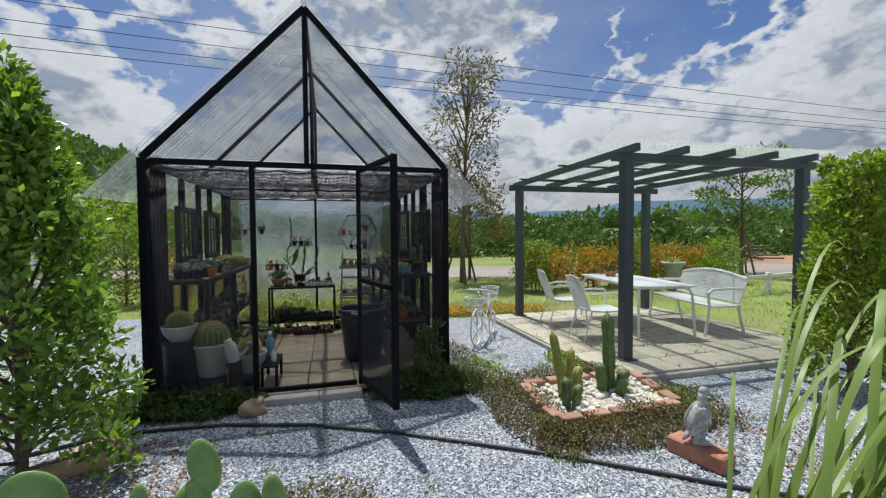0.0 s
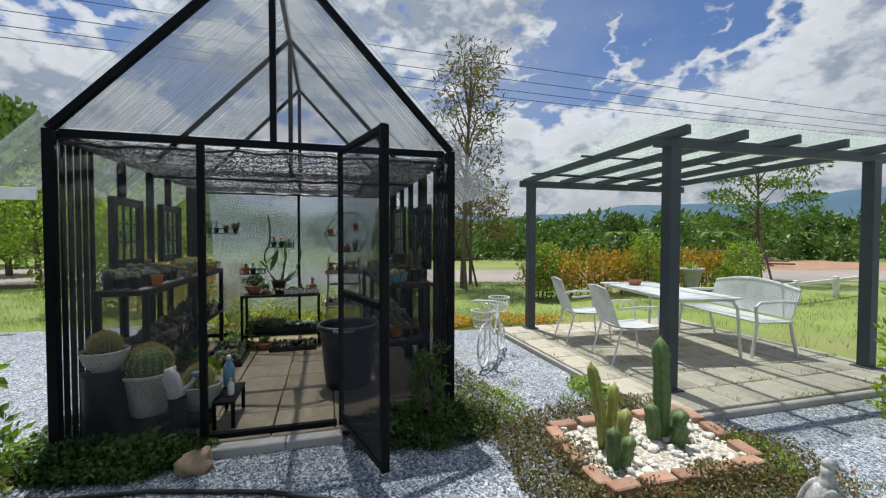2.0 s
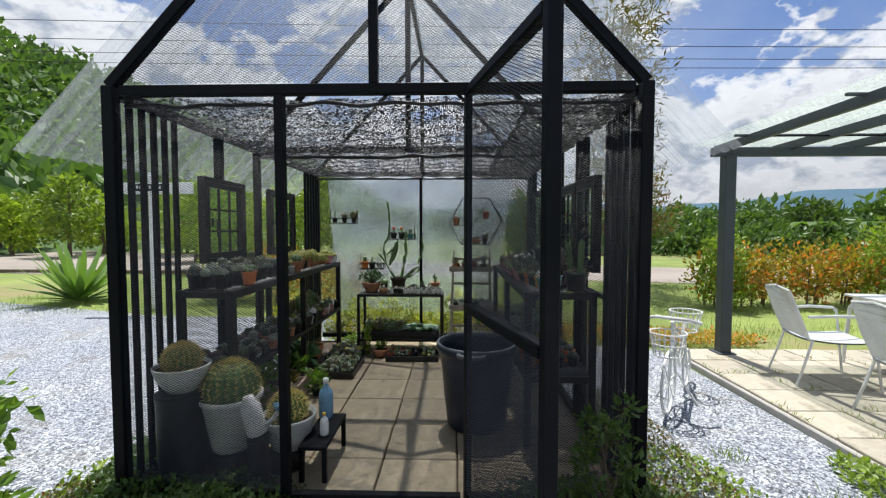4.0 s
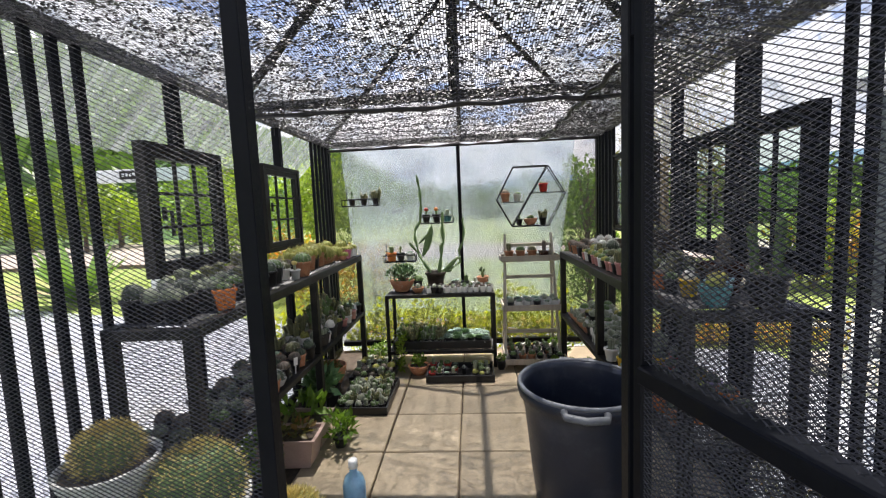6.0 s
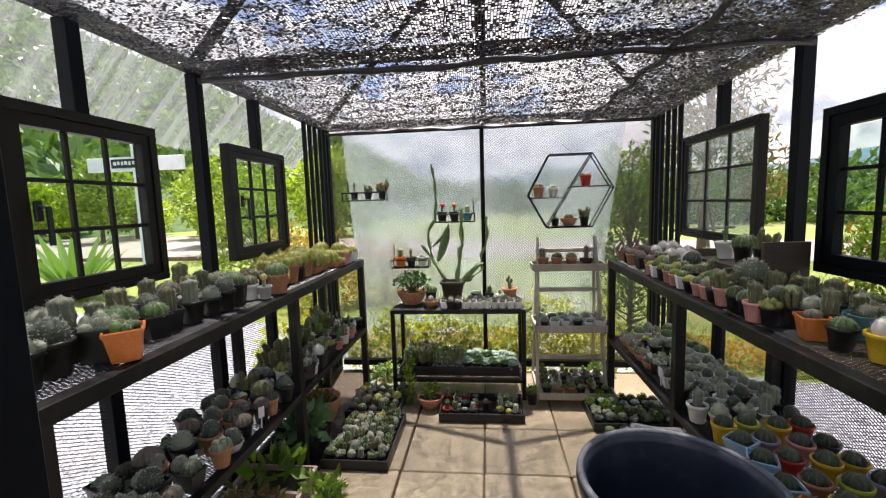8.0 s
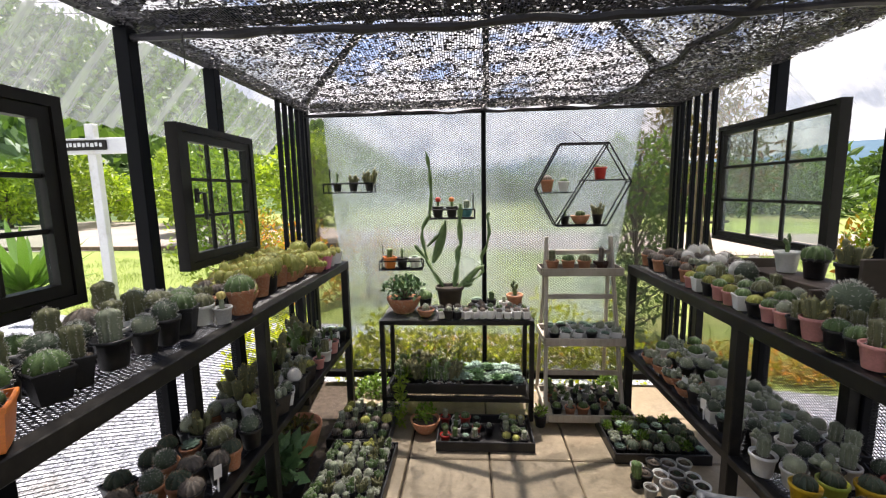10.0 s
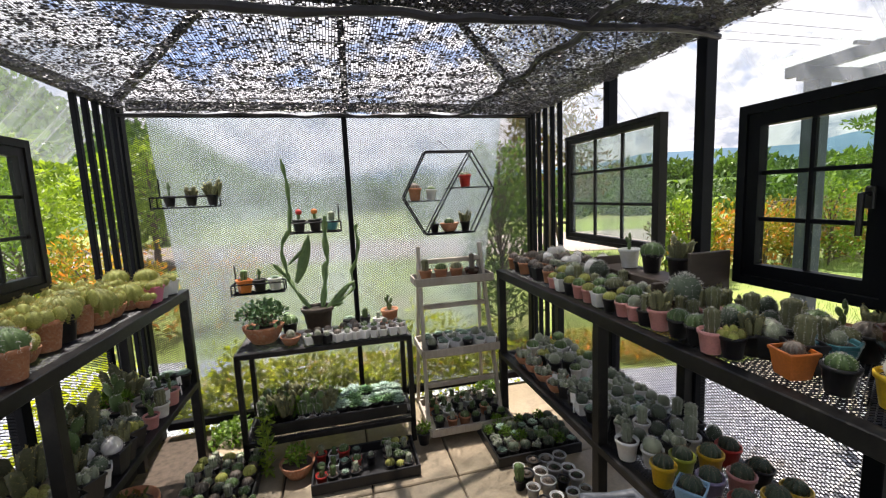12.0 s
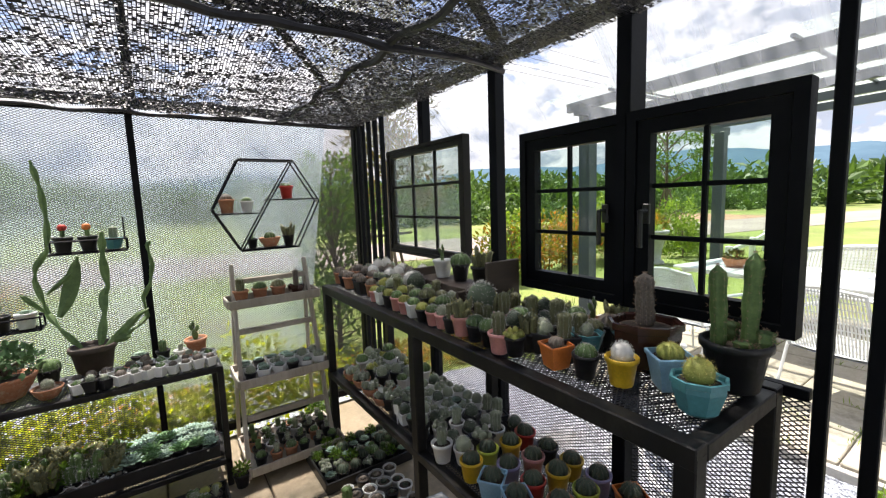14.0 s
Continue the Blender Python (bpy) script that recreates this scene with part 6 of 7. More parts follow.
# ---- pots and plants ----
def pot_shape(kind):
    """Outline of a pot of unit width standing on its origin; returns shape, rim height, soil radius."""
    if kind == "square":
        return Shape().lathe([(0.36, 0), (0.38, 0.04), (0.5, 0.86), (0.54, 0.87), (0.55, 0.97), (0.53, 1.0), (0.48, 1.0), (0.47, 0.86), (0.45, 0.84)], 16, square=0.85), 0.88, 0.52
    if kind == "round":
        return Shape().lathe([(0.35, 0), (0.36, 0.03), (0.47, 0.78), (0.52, 0.79), (0.53, 0.92), (0.51, 0.94), (0.47, 0.94), (0.46, 0.84), (0.44, 0.82)], 18), 0.83, 0.45
    if kind == "bowl":
        return Shape().lathe([(0.26, 0), (0.3, 0.02), (0.44, 0.24), (0.52, 0.42), (0.53, 0.47), (0.5, 0.48), (0.47, 0.44), (0.44, 0.4)], 20), 0.42, 0.45
    return Shape().lathe([(0.3, 0), (0.36, 0.06), (0.5, 0.5), (0.5, 0.6), (0.54, 0.62), (0.54, 0.72), (0.5, 0.73), (0.47, 0.7), (0.46, 0.62)], 8), 0.63, 0.44


def ridge_spines(shape, seg, every, tuft, length, width, centre):
    """Tufts of spines along the ridges of a ribbed body."""
    p = shape.points()
    p = p[np.arange(len(p)) % seg % every == 0]
    d = p - np.array(centre)
    d /= np.linalg.norm(d, axis=1, keepdims=True) + 1e-9
    p, d = np.repeat(p, tuft, 0), np.repeat(d, tuft, 0)
    s = Shape()
    s.blades(p, d + unit(len(p)) * 0.9, unit(len(p)), length * rng.uniform(0.5, 1.2, len(p)), width)
    return s


def body_fuzzy():
    b = Shape().ball((0, 0, 0.3), 0.46, 20, 12, squash=(1, 1, 1.05), bumpy=0.06)
    return [("stem", b, "body"), ("spine_coat", spiny(b, 560, 0.11, 0.014, (0, 0, 0.3)), "spine")]


def body_barrel():
    b = Shape().ball((0, 0, 0.22), 0.52, 44, 12, 11, 0.15, (1, 1, 0.92))
    return [("stem", b, "body"), ("spine_coat", ridge_spines(b, 44, 4, 4, 0.11, 0.0115, (0, 0, 0.2)), "spine")]


def body_column():
    b = ribbed_column(Shape(), (0, 0, 0), 1.2, 0.29, 9, (0.04, 0.02), 0.85)
    return [("stem", b, "body"), ("spine_coat", ridge_spines(b, 36, 4, 3, 0.09, 0.013, (0, 0, 0.75)), "spine")]


def body_twin():
    b = ribbed_column(Shape(), (0.12, 0, 0), 1.25, 0.2, 7, (0.1, 0.05), 0.9)
    c = ribbed_column(Shape(), (-0.18, 0.08, 0), 0.85, 0.18, 7, (-0.1, 0), 0.9)
    d = ribbed_column(Shape(), (0.0, -0.2, 0), 0.6, 0.17, 7, (0, -0.1), 0.9)
    sp = ridge_spines(b, 28, 4, 3, 0.1, 0.016, (0.1, 0, 0.6)).join(ridge_spines(c, 28, 4, 3, 0.1, 0.016, (-0.2, 0.1, 0.4))).join(ridge_spines(d, 28, 4, 2, 0.1, 0.016, (0, -0.2, 0.3)))
    return [("stem", b, "body"), ("stem", c, "body"), ("stem", d, "body"), ("spine_coat", sp, "spine")]


def body_cluster():
    out, sp = [], Shape()
    for k in range(8):
        a, r = k * 2.399, 0.1 + 0.4 * math.sqrt(k / 8)
        h = random.uniform(0.24, 0.44)
        b = Shape().ball((r * math.cos(a), r * math.sin(a), h * 0.6), random.uniform(0.16, 0.22), 18, 8, 8, 0.08, (1, 1, h / 0.25))
        out.append(("stem", b, "body"))
        sp.join(spiny(b, 84, 0.08, 0.016))
    return out + [("spine_coat", sp, "spine")]


def body_castle():
    out, sp = [], Shape()
    for k in range(10):
        a, r = k * 2.399, 0.06 + 0.36 * math.sqrt(k / 10)
        b = ribbed_column(Shape(), (r * math.cos(a), r * math.sin(a), 0), random.uniform(0.5, 1.15), random.uniform(0.1, 0.14), 5, (0.2 * math.cos(a), 0.2 * math.sin(a)), 0.8, 8)
        out.append(("stem", b, "body"))
        sp.join(spiny(b, 50, 0.08, 0.013))
    return out + [("spine_coat", sp, "spine")]


def body_rosette():
    s = Shape()
    for ring, (n, up, ln) in enumerate(((9, 0.35, 0.62), (8, 0.8, 0.52), (6, 1.6, 0.4), (4, 3.5, 0.3))):
        for k in range(n):
            a = 2 * math.pi * (k + 0.5 * ring) / n
            d = Vector((math.cos(a), math.sin(a), up)).normalized()
            leaf = Shape().ball((0, 0, 0), 1, 8, 5, squash=(ln / 2, 0.12, 0.05))
            side = Vector((-math.sin(a), math.cos(a), 0))
            m = Matrix((d, side, d.cross(side))).transposed().to_4x4()
            m.translation = d * ln * 0.5 + Vector((0, 0, 0.05))
            s.join(leaf.moved(m))
    return [("foliage", s, "body")]


def body_pads():
    out = []
    for x, z, h, w, lean, turn in ((0, 0.35, 0.75, 0.4, 4, 0), (0.16, 0.85, 0.5, 0.3, 22, 30), (-0.18, 0.8, 0.5, 0.28, -26, -20), (0.05, 1.1, 0.45, 0.26, -6, 70)):
        out.append(("pad", Shape().ball((0, 0, 0), 1, 12, 8, squash=(w / 2, 0.07, h / 2)).moved(pose(x, 0, z, 0, lean, turn)), "body"))
    sp = Shape()
    for _, p, _k in out:
        sp.join(spiny(p, 60, 0.06, 0.01))
    return out + [("spine_coat", sp, "spine")]


def body_leafy():
    s = Shape()
    leaf_cloud(s, (0, 0, 0.45), (0.55, 0.55, 0.45), 150, 0.34, 0.2, 0.5, 0, 0.4)
    w = Shape()
    for k in range(6):
        a = k * 1.05
        w.tube([(0, 0, 0), (0.3 * math.cos(a), 0.3 * math.sin(a), 0.5)], 0.025, 5)
    return [("foliage", s, "body"), ("twig", w, "spine")]


def body_graft():
    st = ribbed_column(Shape(), (0, 0, 0), 0.9, 0.17, 3, (0, 0), 1.0, 8)
    b = Shape().ball((0, 0, 1.0), 0.32, 32, 9, 8, 0.12)
    return [("stem", st, "body"), ("graft", b, "spine")]


def body_pillar():
    b = ribbed_column(Shape(), (0, 0, 0), 1.45, 0.2, 11, (0.03, 0.02), 0.9)
    c = ribbed_column(Shape(), (0.28, -0.1, 0), 0.45, 0.1, 8, (0.03, 0), 0.9)
    return [("stem", b, "body"), ("stem", c, "body"), ("spine_coat", ridge_spines(b, 44, 4, 3, 0.07, 0.01, (0, 0, 0.75)), "spine")]


def body_jade():
    s = Shape()
    leaf_cloud(s, (0, 0, 0.36), (0.62, 0.62, 0.36), 420, 0.15, 0.25, 0.6, 0, 0.62)
    out = [("foliage", s, "body")]
    for k in range(9):
        a = k * 0.7
        out.append(("stem", Shape().tube([(0, 0, 0), (0.2 * math.cos(a), 0.2 * math.sin(a), 0.25), (0.45 * math.cos(a), 0.45 * math.sin(a), 0.4)], [0.035, 0.03, 0.015], 6), "spine"))
    return out


BODIES = {"jade": body_jade, "pillar": body_pillar, "fuzzy": body_fuzzy, "barrel": body_barrel, "column": body_column, "twin": body_twin, "cluster": body_cluster, "castle": body_castle,
          "rosette": body_rosette, "pads": body_pads, "leafy": body_leafy, "graft": body_graft}
PLANTS = {
    "white_ball": ("fuzzy", CACTUS_GREY, SPINE_WHITE, "white-spined round cactus"),
    "snow_ball": ("fuzzy", SPINE_WHITE, SPINE_WHITE, "white woolly round cactus"),
    "green_ball": ("barrel", CACTUS_GREEN, SPINE_WHITE, "ribbed green ball cactus"),
    "dark_ball": ("barrel", CACTUS_DARK, SPINE_BROWN, "dark ribbed cactus"),
    "brown_ball": ("barrel", CACTUS_BROWN, SPINE_BROWN, "brownish ribbed cactus"),
    "gold_ball": ("barrel", CACTUS_YELLOW, SPINE_GOLD, "yellow-green ribbed cactus"),
    "olive_ball": ("barrel", CACTUS_OLIVE, SPINE_WHITE, "olive ball cactus"),
    "dotted_ball": ("fuzzy", CACTUS_DARK, SPINE_WHITE, "white-dotted dark cactus"),
    "olive_column": ("column", CACTUS_OLIVE, SPINE_WHITE, "olive column cactus"),
    "grey_column": ("column", CACTUS_GREY, SPINE_WHITE, "grey-green column cactus"),
    "green_column": ("column", CACTUS_GREEN, SPINE_BROWN, "short green column cactus"),
    "tan_column": ("pillar", CACTUS_BROWN, SPINE_BROWN, "tall tan-spined column cactus"),
    "pale_wool": ("fuzzy", CACTUS_YELLOW, SPINE_GOLD, "pale golden woolly cactus"),
    "twins": ("twin", CACTUS_GREEN, SPINE_WHITE, "branched column cactus"),
    "gold_cluster": ("cluster", CACTUS_YELLOW, SPINE_GOLD, "yellow-green clustering cactus"),
    "grey_cluster": ("cluster", CACTUS_GREY, SPINE_WHITE, "grey-white clustering cactus"),
    "green_cluster": ("cluster", CACTUS_GREEN, SPINE_WHITE, "green clustering cactus"),
    "castle": ("castle", CACTUS_OLIVE, SPINE_GOLD, "many-stemmed green cactus"),
    "rosette": ("rosette", SUCCULENT, SUCCULENT, "blue-green rosette"),
    "green_rosette": ("rosette", SUCCULENT_GREEN, SUCCULENT_GREEN, "green rosette"),
    "pads": ("pads", CACTUS_GREEN, SPINE_WHITE, "small paddle cactus"),
    "jade": ("jade", SUCCULENT_GREEN, BARK, "spreading fleshy-leaved succulent"),
    "leafy": ("leafy", LEAF_MID, BARK, "small-leaved succulent"),
    "red_graft": ("graft", CACTUS_GREEN, RED, "red grafted cactus"),
    "orange_graft": ("graft", CACTUS_GREEN, ORANGE, "orange grafted cactus"),
    "pale_graft": ("graft", CACTUS_GREY, SPINE_GOLD, "pale grafted cactus"),
}
POTS = {"black": ("round", BLACK_PLASTIC, "black plastic pot"), "black_square": ("square", BLACK_PLASTIC, "square black pot"), "white_square": ("square", WHITE_PLASTIC, "square white pot"),
        "white": ("round", WHITE_PLASTIC, "white plastic pot"), "clay": ("round", TERRACOTTA, "terracotta pot"), "clay_bowl": ("bowl", TERRACOTTA, "terracotta bowl"), "pink": ("round", PINK, "pink plastic pot"),
        "magenta": ("square", MAGENTA, "magenta glazed pot"), "orange": ("square", ORANGE, "orange plastic pot"), "yellow": ("round", YELLOW, "yellow glazed pot"), "blue": ("square", SKY_BLUE, "light blue plastic pot"),
        "red": ("round", RED, "red plastic pot"), "lime": ("round", LIME, "lime green pot"), "lilac": ("round", LILAC, "lilac pot"), "teal": ("facet", TEAL, "teal glazed pot"), "grey": ("round", GREY_CEMENT, "grey pot"),
        "grey_bowl": ("bowl", GREY_CEMENT, "grey cement bowl"), "brown": ("facet", BROWN_GLAZE, "dark red glazed pot"), "navy": ("round", NAVY_PLASTIC, "dark blue plastic pot")}
MESHES, MADE = {}, {}


def cached(key, make, mat, smooth=True):
    if key not in MESHES:
        me = make().mesh(key[0], smooth)
        me.materials.append(mat)
        MESHES[key] = me
    return MESHES[key]


KINDS = {"jade": "bushy_succulent", "pillar": "column_cactus", "fuzzy": "woolly_cactus", "barrel": "ball_cactus", "column": "column_cactus", "twin": "column_cactus", "cluster": "clustering_cactus", "castle": "branching_cactus",
         "rosette": "rosette_succulent", "pads": "paddle_cactus", "leafy": "bushy_succulent", "graft": "grafted_cactus"}


def potted(pot, plant, x, y, z, size, where, fat=1.0, group=""):
    """One potted plant; size is the pot's width, fat the plant's width against it."""
    fat = round(fat * 0.77, 3)
    key = (pot, plant, where, fat)
    spot = pose(x, y + SHIFT, z + 0.001, random.uniform(-2, 2), random.uniform(-2, 2), random.uniform(0, 360))
    tall = random.uniform(0.9, 1.1)
    if key in MADE:
        ob, first = MADE[key]
        return copy_thing(ob, spot @ Matrix.Diagonal((size / first, size / first, size / first * tall, 1)))
    kind, pmat, ptext = POTS[pot]
    body, bmat, smat, text = PLANTS[plant]
    t = thing(KINDS[body], f"{text} in {ptext} {where}", "potted plant", group or f"potted plants {where}")
    shape, rim, soil_r = pot_shape(kind)
    pm = cached(("pot", pot), lambda: pot_shape(kind)[0], pmat, kind not in ("square", "facet"))
    part("pot", pm, pmat, t)
    part("soil", cached(("soil", kind), lambda: Shape().lathe([(soil_r, rim - 0.02), (soil_r * 0.6, rim + 0.02)], 12), SOIL), SOIL, t)
    if (plant, fat) not in MESHES:
        MESHES[plant, fat] = [(nm, s.moved(Matrix.Diagonal((fat, fat, fat, 1))).mesh(nm, w != "spine" or body == "graft"), bmat if w == "body" else smat) for nm, s, w in BODIES[body]()]
    for nm, me, mat in MESHES[plant, fat]:
        ob = part(nm, me, mat, t)
        ob.matrix_basis = pose(0, 0, rim)
    t.matrix_basis = spot @ Matrix.Diagonal((size, size, size, 1))
    MADE[key] = (t, size)
    return t


def fill(x0, x1, y0, y1, z, nx, ny, pots, plants, size, where, fat=1.0, jitter=0.012, skip=0.0):
    for i in range(nx):
        for j in range(ny):
            if random.random() < skip:
                continue
            x = x0 + (x1 - x0) * (i / max(1, nx - 1)) + random.uniform(-jitter, jitter)
            y = y0 + (y1 - y0) * (j / max(1, ny - 1)) + random.uniform(-jitter, jitter)
            potted(random.choice(pots), random.choice(plants), x, y, z, size * random.uniform(0.85, 1.15), where, fat)


random.seed(21)
LT, LL, RT, RL = 1.044, 0.504, 1.024, 0.474
ONT, ONL = "on upper shelf", "on lower shelf"
fill(-1.26, -1.085, 0.62, 1.58, LT, 3, 11, ["black", "black_square", "black", "black", "white", "grey"], ["white_ball", "olive_ball", "grey_column", "dotted_ball", "white_ball", "brown_ball", "green_ball", "grey_cluster", "olive_column", "dotted_ball"], 0.086, ONT, 1.15, 0.014, 0.04)
potted("orange", "green_cluster", -1.01, 0.83, LT, 0.092, ONT)
potted("clay", "green_ball", -1.01, 1.7, LT, 0.101, ONT, 1.2)
potted("grey", "pale_graft", -1.01, 1.58, LT, 0.063, ONT)
fill(-1.24, -1.14, 1.66, 1.9, LT, 2, 4, ["black", "black_square", "clay"], ["brown_ball", "grey_cluster", "castle"], 0.080, ONT)
fill(-1.25, -1.08, 1.86, 2.5, LT, 4, 7, ["clay_bowl", "clay", "clay_bowl", "black"], ["gold_cluster", "gold_cluster", "gold_cluster", "gold_ball"], 0.1, ONT, 1.45, 0.014)
for k, pt in enumerate(("clay_bowl", "magenta", "white", "white_square")):
    potted(pt, "gold_cluster", -1.01, 2.52 + 0.1 * k, LT, 0.080, ONT, 1.4)
fill(-1.25, -1.13, 2.58, 2.86, LT, 2, 4, ["clay", "black", "white"], ["gold_cluster", "gold_ball"], 0.080, ONT, 1.4)

fill(-1.26, -1.01, 0.62, 1.66, LL, 5, 11, ["black", "black_square", "black", "clay", "grey_bowl"], ["dark_ball", "dotted_ball", "olive_ball", "brown_ball", "green_cluster", "rosette", "grey_cluster", "castle", "brown_ball", "white_ball", "dotted_ball"], 0.080, ONL, 1.1, 0.018, 0.06)
fill(-1.26, -1.01, 1.84, 2.25, LL, 4, 6, ["black", "black_square", "white_square", "clay_bowl"], ["brown_ball", "dotted_ball", "grey_cluster", "white_ball", "gold_cluster", "snow_ball", "castle"], 0.080, ONL, 1.1, 0.016, 0.05)
fill(-1.25, -1.01, 2.32, 2.86, LL, 4, 6, ["black", "white", "pink", "black_square"], ["leafy", "olive_column", "pads", "rosette", "white_ball", "dotted_ball"], 0.076, ONL, 1.2, 0.016)
for k in range(5):
    potted("black", "pads" if k % 2 else "castle", -1.2 + 0.05 * (k % 2), 1.95 + 0.17 * k, LL, 0.095, ONL, 1.9)

fill(0.95, 1.25, 2.32, 2.76, RT, 4, 6, ["black", "clay", "clay", "black_square"], ["brown_ball", "dark_ball", "grey_cluster"], 0.072, ONT, 1.0)
for k in range(9):
    potted("black", "snow_ball", 1.08 + 0.08 * (k % 3), 2.1 + 0.075 * k + 0.02 * (k % 2), RT, 0.084, ONT, 1.15 + 0.25 * (k == 0))
fill(0.985, 1.065, 1.68, 2.28, RT, 2, 10, ["black", "pink", "white_square", "black", "black_square"], ["green_ball", "olive_ball", "gold_ball", "olive_column", "white_ball"], 0.070, ONT, 1.0)
fill(0.92, 1.2, 1.22, 1.6, RT, 5, 7, ["black", "black", "black_square", "pink"], ["green_ball", "gold_cluster", "white_ball", "dotted_ball", "castle", "olive_ball", "olive_column"], 0.066, ONT, 1.1)
for k in range(8):
    potted(("pink", "black", "white_square", "pink")[k % 4], ("green_ball", "gold_ball")[k % 2], 0.915, 1.66 + 0.075 * k, RT, 0.060, ONT)
fill(1.02, 1.25, 1.1, 1.18, RT, 4, 2, ["black", "black_square", "clay"], ["castle", "white_ball", "olive_ball", "pads", "olive_column"], 0.072, ONT, 1.1)
potted("orange", "brown_ball", 0.96, 1.085, RT, 0.071, ONT, 0.7)
potted("black", "green_ball", 0.965, 0.99, RT, 0.07, ONT, 0.9)
potted("teal", "white_ball", 1.1, 1.09, RT, 0.101, ONT, 0.6)
potted("yellow", "snow_ball", 1.0, 0.905, RT, 0.08, ONT, 0.95)
potted("brown", "tan_column", 1.15, 0.93, RT, 0.185, ONT, 0.72)
potted("teal", "pale_wool", 1.0, 0.72, RT, 0.112, ONT, 0.8)
potted("blue", "gold_ball", 1.075, 0.82, RT, 0.088, ONT, 0.8)
potted("black", "brown_ball", 1.22, 1.09, RT, 0.08, ONT)


def tall_twin_pot():
    t = thing("potted_cactus", "two tall green column cacti in a large black nursery pot", "potted plant", at=pose(1.195, 0.725 + SHIFT, RT + 0.001))
    part("pot", pot_shape("round")[0].moved(Matrix.Diagonal((0.15, 0.15, 0.13, 1))), BLACK_PLASTIC, t, "", True)
    part("soil", Shape().lathe([(0.066, 0.105), (0.03, 0.109)], 12), SOIL, t)
    for x, y, h, r in ((-0.03, 0.026, 0.205, 0.0155), (0.02, -0.022, 0.23, 0.0165), (0.03, 0.03, 0.05, 0.02), (0.02, -0.05, 0.045, 0.019), (-0.03, -0.03, 0.03, 0.017)):
        c = ribbed_column(Shape(), (x, y, 0.105), h, r, 6, (-0.02 if x < 0 else 0.01, 0), 0.85)
        s = part("stem", c, CACTUS_GREEN, t, "", True)
        part("spine_coat", ridge_spines(c, 24, 4, 4, 0.008, 0.0011, (x, y, 0.105 + h / 2)), SPINE_BROWN, s)


tall_twin_pot()


def wood_crate():
    """A raised plank on board ends, taller at the near end."""
    t = thing("wooden_planter_box", "dark brown board bench holding pots on the shelf", "planter box", at=pose(0, SHIFT, RT))
    for (x0, y0), (x1, y1), lo, hi in (((1.1, 1.6), (1.1, 2.1), 0.055, 0.115), ((1.1, 2.12), (1.27, 2.12), 0.002, 0.15), ((1.09, 1.54), (1.262, 1.54), 0.002, 0.24), ((0.99, 1.6), (1.088, 1.6), 0.002, 0.13), ((1.13, 1.84), (1.26, 1.84), 0.002, 0.096)):
        part("board", Shape().beam((x0, y0, (lo + hi) / 2), (x1, y1, (lo + hi) / 2), 0.018, hi - lo, up=(0, 0, 1)), PLANK_BROWN, t)
    part("plank", Shape().box((1.186, 1.83, 0.104), (0.15, 0.55, 0.016), 0.003), PLANK_BROWN, t)


wood_crate()
INB = "in board box"
potted("white", "pads", 1.19, 1.98, RT + 0.114, 0.092, INB, 0.9)
potted("black", "green_ball", 1.19, 1.84, RT + 0.114, 0.085, INB, 1.25)
potted("black", "castle", 1.19, 1.69, RT + 0.114, 0.09, INB, 1.2)
potted("black", "dotted_ball", 1.03, 1.5, RT, 0.1, ONT, 1.55)
potted("black", "dotted_ball", 1.04, 2.0, RT, 0.095, ONT, 1.25)

fill(1.03, 1.24, 2.3, 2.74, RL, 4, 7, ["white", "white_square", "clay_bowl", "black"], ["gold_cluster", "grey_cluster", "white_ball", "green_ball"], 0.068, ONL, 1.1)
for k in range(4):
    potted("clay_bowl", "grey_cluster", 0.93, 2.2 + 0.13 * k, RL, 0.101, ONL, 1.05)
fill(0.93, 1.25, 1.82, 2.12, RL, 6, 5, ["white_square", "black", "white", "black_square"], ["grey_cluster", "white_ball", "grey_cluster", "dotted_ball", "rosette"], 0.064, ONL, 1.15)
fill(0.97, 1.25, 1.56, 1.74, RL, 4, 3, ["black", "white", "black_square"], ["grey_cluster", "brown_ball", "white_ball", "grey_column", "dotted_ball"], 0.070, ONL, 1.15)
potted("white", "grey_column", 0.91, 1.62, RL, 0.084, ONL, 0.9)
for i, (row, x) in enumerate(((("yellow", "blue", "blue", "blue", "orange", "clay"), 0.93), (("lime", "lilac", "red", "clay", "yellow", "orange"), 1.03), (("yellow", "pink", "yellow", "lime", "clay", "black"), 1.13), (("red", "black", "yellow", "lilac", "orange", "black"), 1.23))):
    for k, c in enumerate(row):
        potted(c, "dark_ball", x, 1.46 - 0.118 * k + 0.02 * (i % 2), RL, 0.084, ONL, 0.86)

# back table
TT, OTB = 0.686, "on back table"
potted("clay_bowl", "jade", -0.58, 2.92, TT, 0.22, OTB, 1.25)
potted("clay_bowl", "white_ball", -0.42, 2.82, TT, 0.109, OTB, 0.6)
potted("black", "green_ball", -0.44, 2.98, TT, 0.092, OTB, 1.2)
potted("black", "rosette", -0.08, 2.98, TT, 0.076, OTB, 1.1)
potted("clay", "pads", 0.18, 3.0, TT, 0.11, OTB, 1.0)
potted("black", "green_column", 0.02, 3.02, TT, 0.067, OTB, 1.0)
potted("white", "grey_column", 0.1, 2.96, TT, 0.067, OTB, 0.7)
fill(-0.32, 0.22, 2.78, 2.86, TT, 11, 2, ["white_square", "white_square", "white_square", "white_square", "black_square"], ["brown_ball", "white_ball", "green_cluster", "brown_ball"], 0.050, OTB, 0.9, 0.004)
